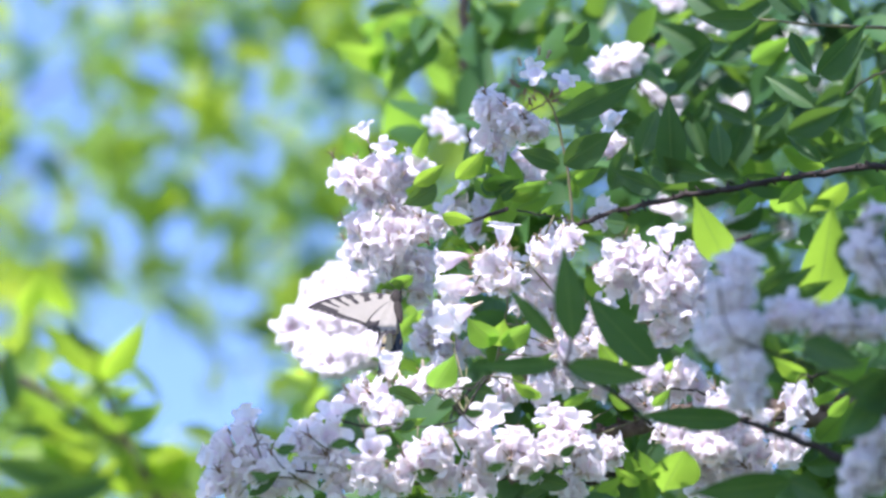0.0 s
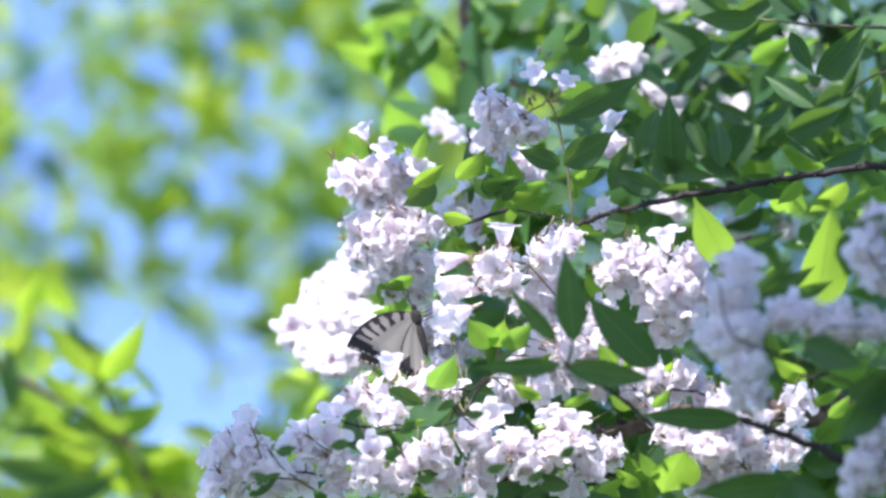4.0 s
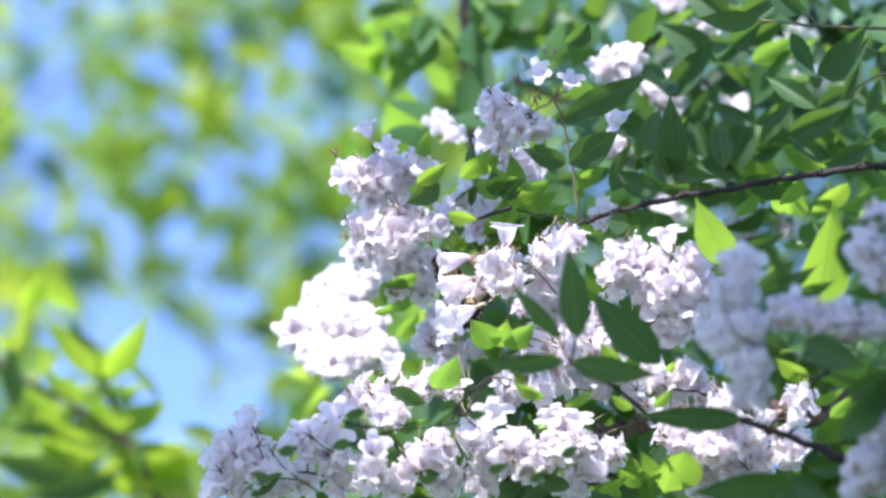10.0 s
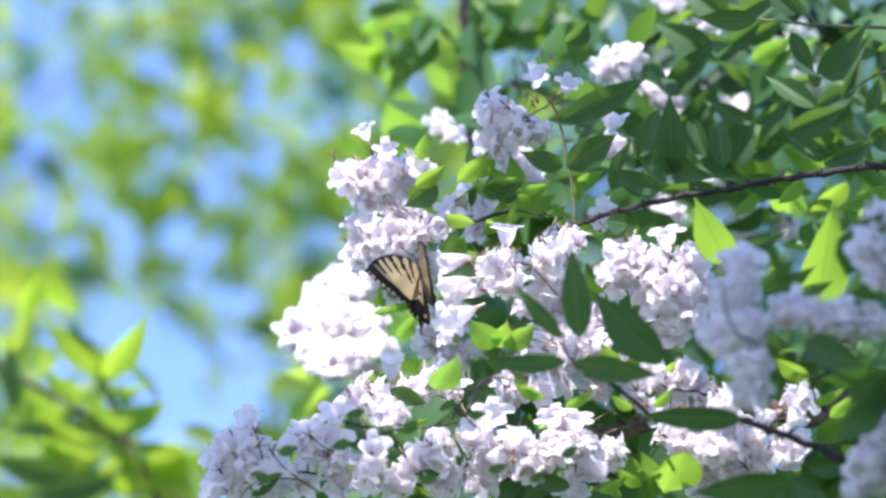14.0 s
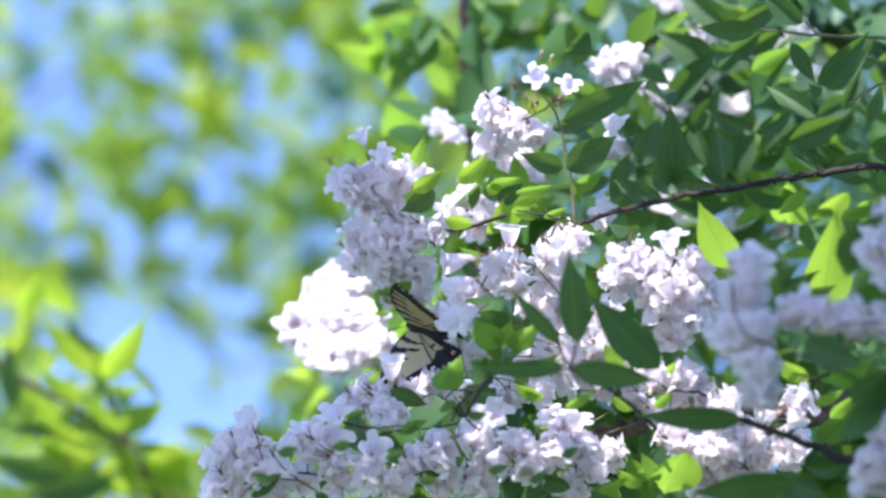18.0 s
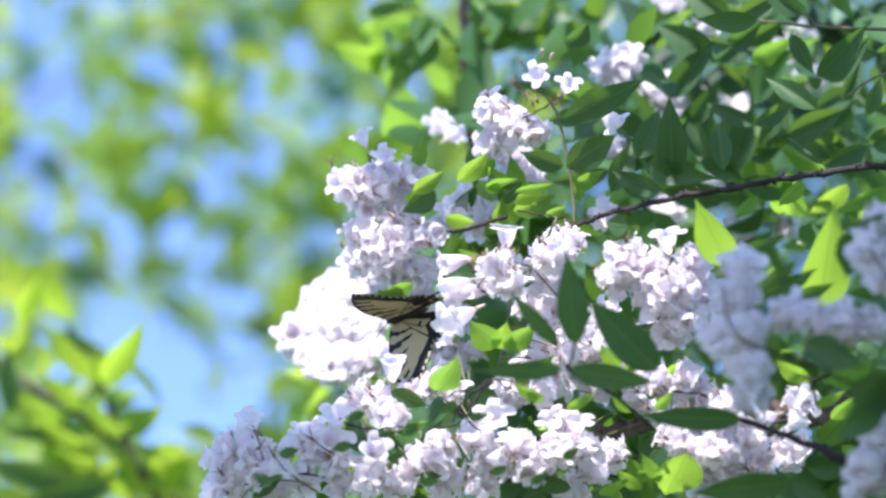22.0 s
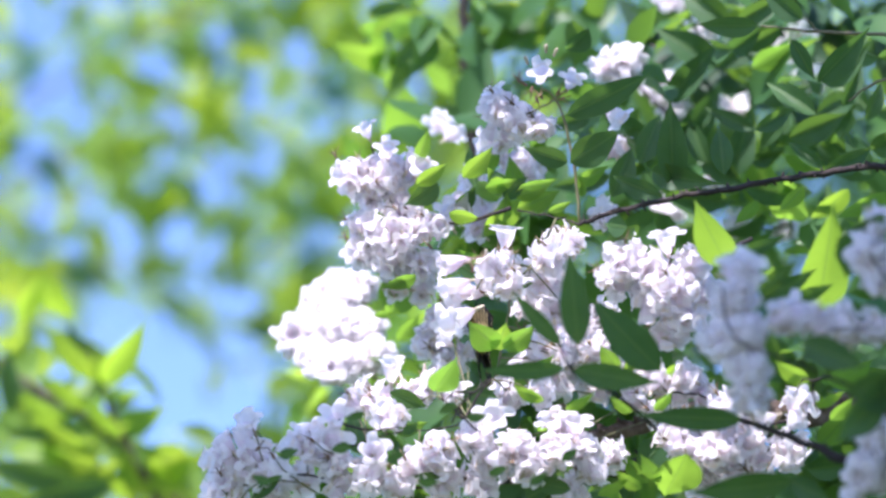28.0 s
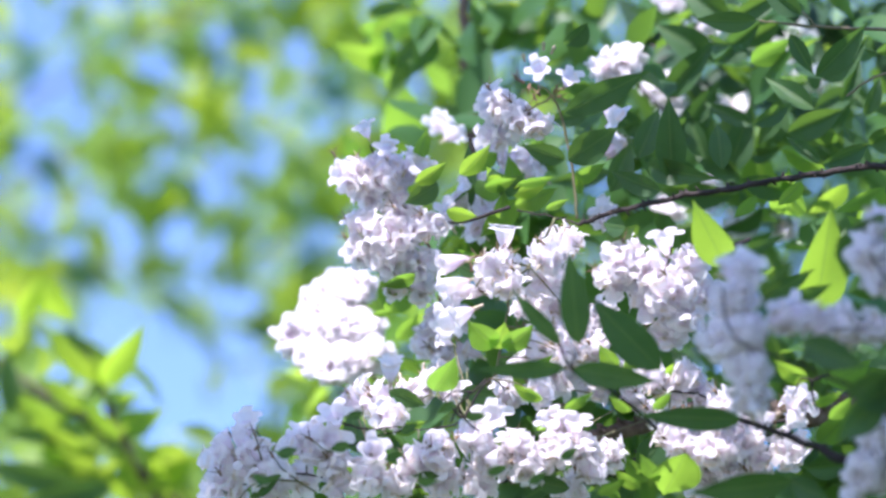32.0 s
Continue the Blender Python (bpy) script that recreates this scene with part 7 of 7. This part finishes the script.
    sway("below", [(0, -0.0013, 0.0010), (0.5, -0.0013, 0.0010), (1, -0.0013, 0.0003), (1.5, -0.0013, 0.0003), (2, -0.0013, 0.0003), (2.5, -0.0013, 0.0003), (3, -0.0013, 0.0003), (3.5, -0.0013, 0.0003), (5.5, -0.0007, 0.0003), (6, -0.0007, 0.0003), (6.5, -0.0007, 0.0003), (7, -0.0007, 0.0003), (7.5, -0.0007, 0.0003), (8, -0.0007, 0.0003), (8.5, 0.0000, -0.0003), (9, 0.0006, -0.0003), (9.5, 0.0006, -0.0003), (10, 0.0000, 0.0003), (10.5, 0.0000, 0.0003), (11, 0.0006, 0.0003), (11.5, 0.0006, 0.0003), (12, 0.0006, 0.0003), (12.5, 0.0000, 0.0003), (13, 0.0006, -0.0003), (13.5, 0.0000, -0.0003), (14, 0.0000, 0.0003), (14.5, 0.0000, -0.0003), (16.5, 0.0000, -0.0010), (17, 0.0006, -0.0010), (17.5, 0.0000, -0.0003), (18, 0.0000, -0.0003), (18.5, -0.0013, 0.0003), (19, -0.0007, 0.0003), (19.5, -0.0007, 0.0003), (20, -0.0007, 0.0010), (20.5, -0.0007, 0.0010), (21, 0.0000, 0.0003), (21.5, 0.0000, 0.0003), (22, 0.0006, -0.0010), (22.5, 0.0000, -0.0010), (23, 0.0006, -0.0016), (23.5, 0.0019, -0.0029), (24, 0.0006, -0.0016), (24.5, 0.0025, -0.0029), (25, 0.0006, -0.0016), (25.5, 0.0000, -0.0016), (27.5, -0.0007, -0.0010), (28, 0.0000, -0.0016), (28.5, 0.0000, -0.0016), (29, -0.0007, -0.0016), (29.5, 0.0006, -0.0022), (30, 0.0000, -0.0022), (30.5, 0.0000, -0.0022), (31, -0.0007, -0.0016), (31.5, -0.0013, -0.0010), (32, -0.0007, -0.0010)])
    sway("near", [(0, -0.0031, 0.0031), (0.5, -0.0024, 0.0036), (1, -0.0031, 0.0036), (1.5, -0.0024, 0.0024), (2, -0.0024, 0.0024), (2.5, -0.0024, 0.0024), (3, -0.0024, 0.0024), (3.5, -0.0024, 0.0024), (5.5, -0.0018, 0.0018), (6, -0.0018, 0.0018), (6.5, -0.0018, 0.0018), (7, -0.0018, 0.0018), (7.5, -0.0018, 0.0037), (8, -0.0010, 0.0037), (8.5, 0.0001, 0.0041), (9, -0.0007, 0.0041), (9.5, 0.0001, 0.0037), (10, 0.0001, 0.0048), (10.5, 0.0016, 0.0048), (11, 0.0016, 0.0041), (11.5, 0.0035, 0.0052), (12, 0.0035, 0.0048), (12.5, 0.0028, 0.0048), (13, 0.0024, 0.0041), (13.5, 0.0005, 0.0041), (14, 0.0016, 0.0048), (14.5, 0.0016, 0.0048), (16.5, -0.0006, 0.0012), (17, 0.0024, 0.0024), (17.5, 0.0006, 0.0012), (18, 0.0000, 0.0012), (18.5, -0.0006, 0.0006), (19, 0.0018, 0.0031), (19.5, 0.0018, 0.0031), (20, 0.0024, 0.0036), (20.5, 0.0000, 0.0036), (21, 0.0012, 0.0042), (21.5, 0.0000, 0.0024), (22, -0.0012, -0.0000), (22.5, -0.0031, -0.0030), (23, -0.0024, -0.0018), (23.5, -0.0031, -0.0042), (24, -0.0091, -0.0139), (24.5, -0.0040, -0.0040), (25, -0.0030, -0.0018), (25.5, -0.0040, -0.0040), (27.5, 0.0012, 0.0012), (28, 0.0006, -0.0000), (28.5, 0.0006, -0.0012), (29, 0.0000, -0.0000), (29.5, 0.0006, -0.0012), (30, 0.0006, -0.0006), (30.5, 0.0000, 0.0006), (31, 0.0031, 0.0031), (31.5, 0.0031, 0.0031), (32, 0.0006, 0.0006)])
    sway("shade", [(0, -0.0024, -0.0006), (0.5, -0.0030, -0.0006), (1, -0.0030, -0.0006), (1.5, -0.0030, -0.0006), (2, -0.0024, -0.0006), (2.5, -0.0024, -0.0006), (3, -0.0018, -0.0006), (3.5, -0.0018, -0.0006), (5.5, -0.0012, -0.0006), (6, -0.0012, -0.0006), (6.5, -0.0012, -0.0006), (7, -0.0018, -0.0006), (7.5, -0.0018, -0.0006), (8, -0.0018, 0.0006), (8.5, -0.0006, 0.0012), (9, 0.0000, -0.0006), (9.5, 0.0000, -0.0006), (10, -0.0006, 0.0006), (10.5, 0.0006, 0.0031), (11, -0.0006, 0.0012), (11.5, 0.0012, 0.0031), (12, 0.0025, 0.0036), (12.5, 0.0006, 0.0018), (13, 0.0006, 0.0025), (13.5, 0.0006, 0.0025), (14, 0.0000, 0.0012), (14.5, 0.0006, 0.0018), (16.5, 0.0018, 0.0012), (17, 0.0012, 0.0006), (17.5, 0.0036, 0.0018), (18, 0.0055, 0.0012), (18.5, 0.0055, 0.0025), (19, 0.0031, 0.0018), (19.5, 0.0018, 0.0012), (20, 0.0000, 0.0025), (20.5, -0.0006, 0.0012), (21, 0.0000, 0.0025), (21.5, 0.0000, -0.0000), (22, 0.0000, -0.0006), (22.5, -0.0006, -0.0012), (23, -0.0006, -0.0018), (23.5, 0.0000, -0.0018), (24, -0.0012, -0.0006), (24.5, 0.0018, -0.0000), (25, 0.0000, -0.0012), (25.5, -0.0006, -0.0024), (32, -0.0006, -0.0024)])
    sway("glare", [(0, -0.0007, 0.0007), (0.5, -0.0007, 0.0007), (1, 0.0000, 0.0007), (1.5, 0.0000, 0.0007), (2, 0.0000, 0.0007), (2.5, 0.0000, 0.0007), (3, 0.0000, 0.0007), (3.5, 0.0000, 0.0007), (5.5, 0.0007, 0.0014), (6, 0.0007, 0.0014), (6.5, 0.0007, 0.0014), (7, 0.0007, 0.0014), (7.5, 0.0007, 0.0014), (8, 0.0007, 0.0014), (8.5, 0.0007, 0.0014), (9, 0.0021, -0.0021), (9.5, 0.0007, -0.0000), (10, 0.0014, -0.0014), (10.5, 0.0014, 0.0007), (11, 0.0007, 0.0007), (11.5, 0.0007, 0.0007), (12, 0.0007, 0.0007), (12.5, 0.0014, -0.0028), (13, 0.0014, 0.0007), (13.5, 0.0007, -0.0000), (14, 0.0014, -0.0014), (14.5, 0.0000, -0.0007), (16.5, 0.0007, -0.0014), (17, 0.0014, -0.0014), (17.5, 0.0000, 0.0021), (18, 0.0014, 0.0028), (18.5, 0.0007, 0.0014), (19, 0.0007, 0.0021), (19.5, -0.0007, 0.0007), (20, -0.0007, 0.0007), (20.5, 0.0000, -0.0000), (21, 0.0000, 0.0007), (21.5, -0.0007, -0.0021), (22, 0.0000, -0.0048), (22.5, -0.0007, -0.0035), (23, 0.0000, -0.0042), (23.5, 0.0000, -0.0062), (24, 0.0000, -0.0069), (24.5, 0.0000, -0.0069), (25, -0.0007, -0.0056), (25.5, -0.0007, -0.0042), (27.5, 0.0000, -0.0042), (28, 0.0000, -0.0048), (28.5, 0.0000, -0.0062), (29, -0.0014, -0.0042), (29.5, -0.0007, -0.0042), (30, -0.0014, -0.0035), (30.5, -0.0014, -0.0028), (31, -0.0014, -0.0028), (31.5, -0.0014, -0.0028), (32, -0.0007, -0.0048)])
    sway("crown", [(0, -0.0006, 0.0010), (0.5, -0.0006, 0.0010), (1, -0.0006, 0.0010), (1.5, -0.0006, 0.0010), (2, -0.0006, 0.0010), (2.5, -0.0006, 0.0010), (3, -0.0006, 0.0010), (3.5, -0.0006, 0.0010), (5.5, 0.0000, 0.0010), (6, 0.0000, 0.0010), (6.5, 0.0000, 0.0010), (7, 0.0000, -0.0003), (7.5, 0.0000, 0.0016), (8, -0.0006, 0.0022), (8.5, 0.0000, 0.0003), (9, 0.0013, -0.0022), (9.5, 0.0025, -0.0067), (10, 0.0006, 0.0003), (10.5, 0.0000, 0.0010), (11, 0.0000, 0.0016), (11.5, 0.0000, 0.0016), (12, 0.0006, -0.0003), (12.5, 0.0006, 0.0003), (13, 0.0013, -0.0029), (13.5, 0.0006, -0.0022), (14, 0.0000, 0.0010), (14.5, 0.0000, -0.0010), (16.5, 0.0000, -0.0010), (17, 0.0006, -0.0016), (17.5, 0.0013, -0.0048), (18, 0.0006, -0.0067), (18.5, -0.0006, 0.0003), (19, 0.0000, -0.0003), (19.5, -0.0006, 0.0016), (20, -0.0006, 0.0016), (20.5, -0.0006, 0.0003), (21, 0.0000, -0.0003), (21.5, 0.0000, -0.0003), (22, 0.0000, -0.0003), (22.5, 0.0013, -0.0048), (23, 0.0013, -0.0054), (23.5, 0.0013, -0.0054), (24, 0.0006, -0.0041), (24.5, 0.0000, -0.0022), (25, 0.0000, -0.0010), (25.5, -0.0006, -0.0010), (27.5, 0.0000, -0.0022), (28, 0.0006, -0.0041), (28.5, 0.0006, -0.0041), (29, 0.0006, -0.0022), (29.5, -0.0006, -0.0003), (30, -0.0013, 0.0010), (30.5, -0.0006, 0.0003), (31, -0.0006, 0.0010), (31.5, -0.0006, 0.0010), (32, -0.0006, -0.0003)])
    sway("shoot", [(0, 0.0000, -0.0000), (0.5, 0.0000, -0.0000), (1, 0.0000, -0.0000), (1.5, 0.0000, -0.0000), (2, 0.0000, -0.0000), (2.5, 0.0000, -0.0000), (3, 0.0000, -0.0000), (3.5, 0.0007, -0.0000), (5.5, 0.0007, 0.0008), (6, 0.0007, 0.0008), (6.5, 0.0014, 0.0008), (7, 0.0007, 0.0008), (7.5, 0.0007, 0.0015), (8, 0.0014, 0.0008), (8.5, 0.0036, 0.0030), (9, 0.0044, 0.0030), (9.5, 0.0022, 0.0015), (10, 0.0029, 0.0022), (10.5, 0.0022, 0.0022), (11, 0.0022, 0.0015), (11.5, 0.0029, 0.0022), (12, 0.0014, -0.0000), (12.5, 0.0007, 0.0008), (13, 0.0036, 0.0030), (13.5, 0.0022, 0.0015), (14, 0.0022, 0.0015), (14.5, 0.0014, -0.0000), (16.5, 0.0014, 0.0022), (17, 0.0029, 0.0037), (17.5, 0.0014, 0.0030), (18, 0.0007, 0.0015), (18.5, 0.0014, 0.0022), (19, 0.0014, 0.0015), (19.5, 0.0000, -0.0000), (20, 0.0000, -0.0000), (20.5, 0.0007, 0.0008), (21, 0.0000, -0.0007), (21.5, 0.0000, -0.0014), (22, -0.0007, -0.0029), (22.5, -0.0015, -0.0044), (23, -0.0015, -0.0051), (23.5, -0.0015, -0.0058), (24, 0.0000, -0.0029), (24.5, -0.0022, -0.0065), (25, -0.0015, -0.0058), (25.5, 0.0000, -0.0044), (27.5, 0.0000, -0.0029), (28, 0.0000, -0.0029), (28.5, 0.0000, -0.0029), (29, -0.0007, -0.0036), (29.5, -0.0015, -0.0029), (30, 0.0000, -0.0029), (30.5, 0.0000, -0.0022), (31, -0.0007, -0.0022), (31.5, -0.0007, -0.0022), (32, -0.0007, -0.0044)])

    # the shading boughs: seconds and the share of the way that each is carried off the flowers
    aside = Vector((SUNWARD.x, SUNWARD.y, 0.0)).normalized() * -SUNWARD.z + Vector((0.0, 0.0, math.hypot(SUNWARD.x, SUNWARD.y)))
    for name, way, rows in (("over_low", -0.17, ((0, 1.0), (3.5, 1.0), (5.5, 0.58), (7, 0.62), (8.5, 0.92), (11.5, 1.0), (13.3, 0.85), (14.5, 0.65), (16.5, 0.0), (20.3, 0.0), (21.1, 0.35), (22.3, 1.0), (29, 1.0), (30.5, 0.95), (32, 0.75))),
                            ("over_tall", 0.15, ((0, 0.95), (3.5, 0.95), (5.5, 0.72), (7.5, 0.8), (11, 0.85), (12, 0.95), (15, 0.95), (16.2, 0.4), (17, 0.0), (20.3, 0.0), (21.2, 0.5), (22.5, 0.82), (25, 0.88), (28, 0.92), (30, 0.84), (32, 0.82))),
                            ("over_top", 0.14, ((0, 0.0), (9, 0.05), (17.2, 0.0), (18.5, 0.9), (24.5, 1.0), (26.5, 0.4), (28, 0.35), (32, 0.4)))):
        rest = SWAYS[name].matrix_basis.copy()
        walk(SWAYS[name], [(t, Matrix.Translation(aside * (way * share)) @ rest) for t, share in rows])


def sway(name, rows):
    ob = SWAYS[name]
    rest = ob.matrix_basis.copy()
    walk(ob, [(t, Matrix.Translation(RIGHT * dx + UP * dz) @ rest) for t, dx, dz in rows])


motions()
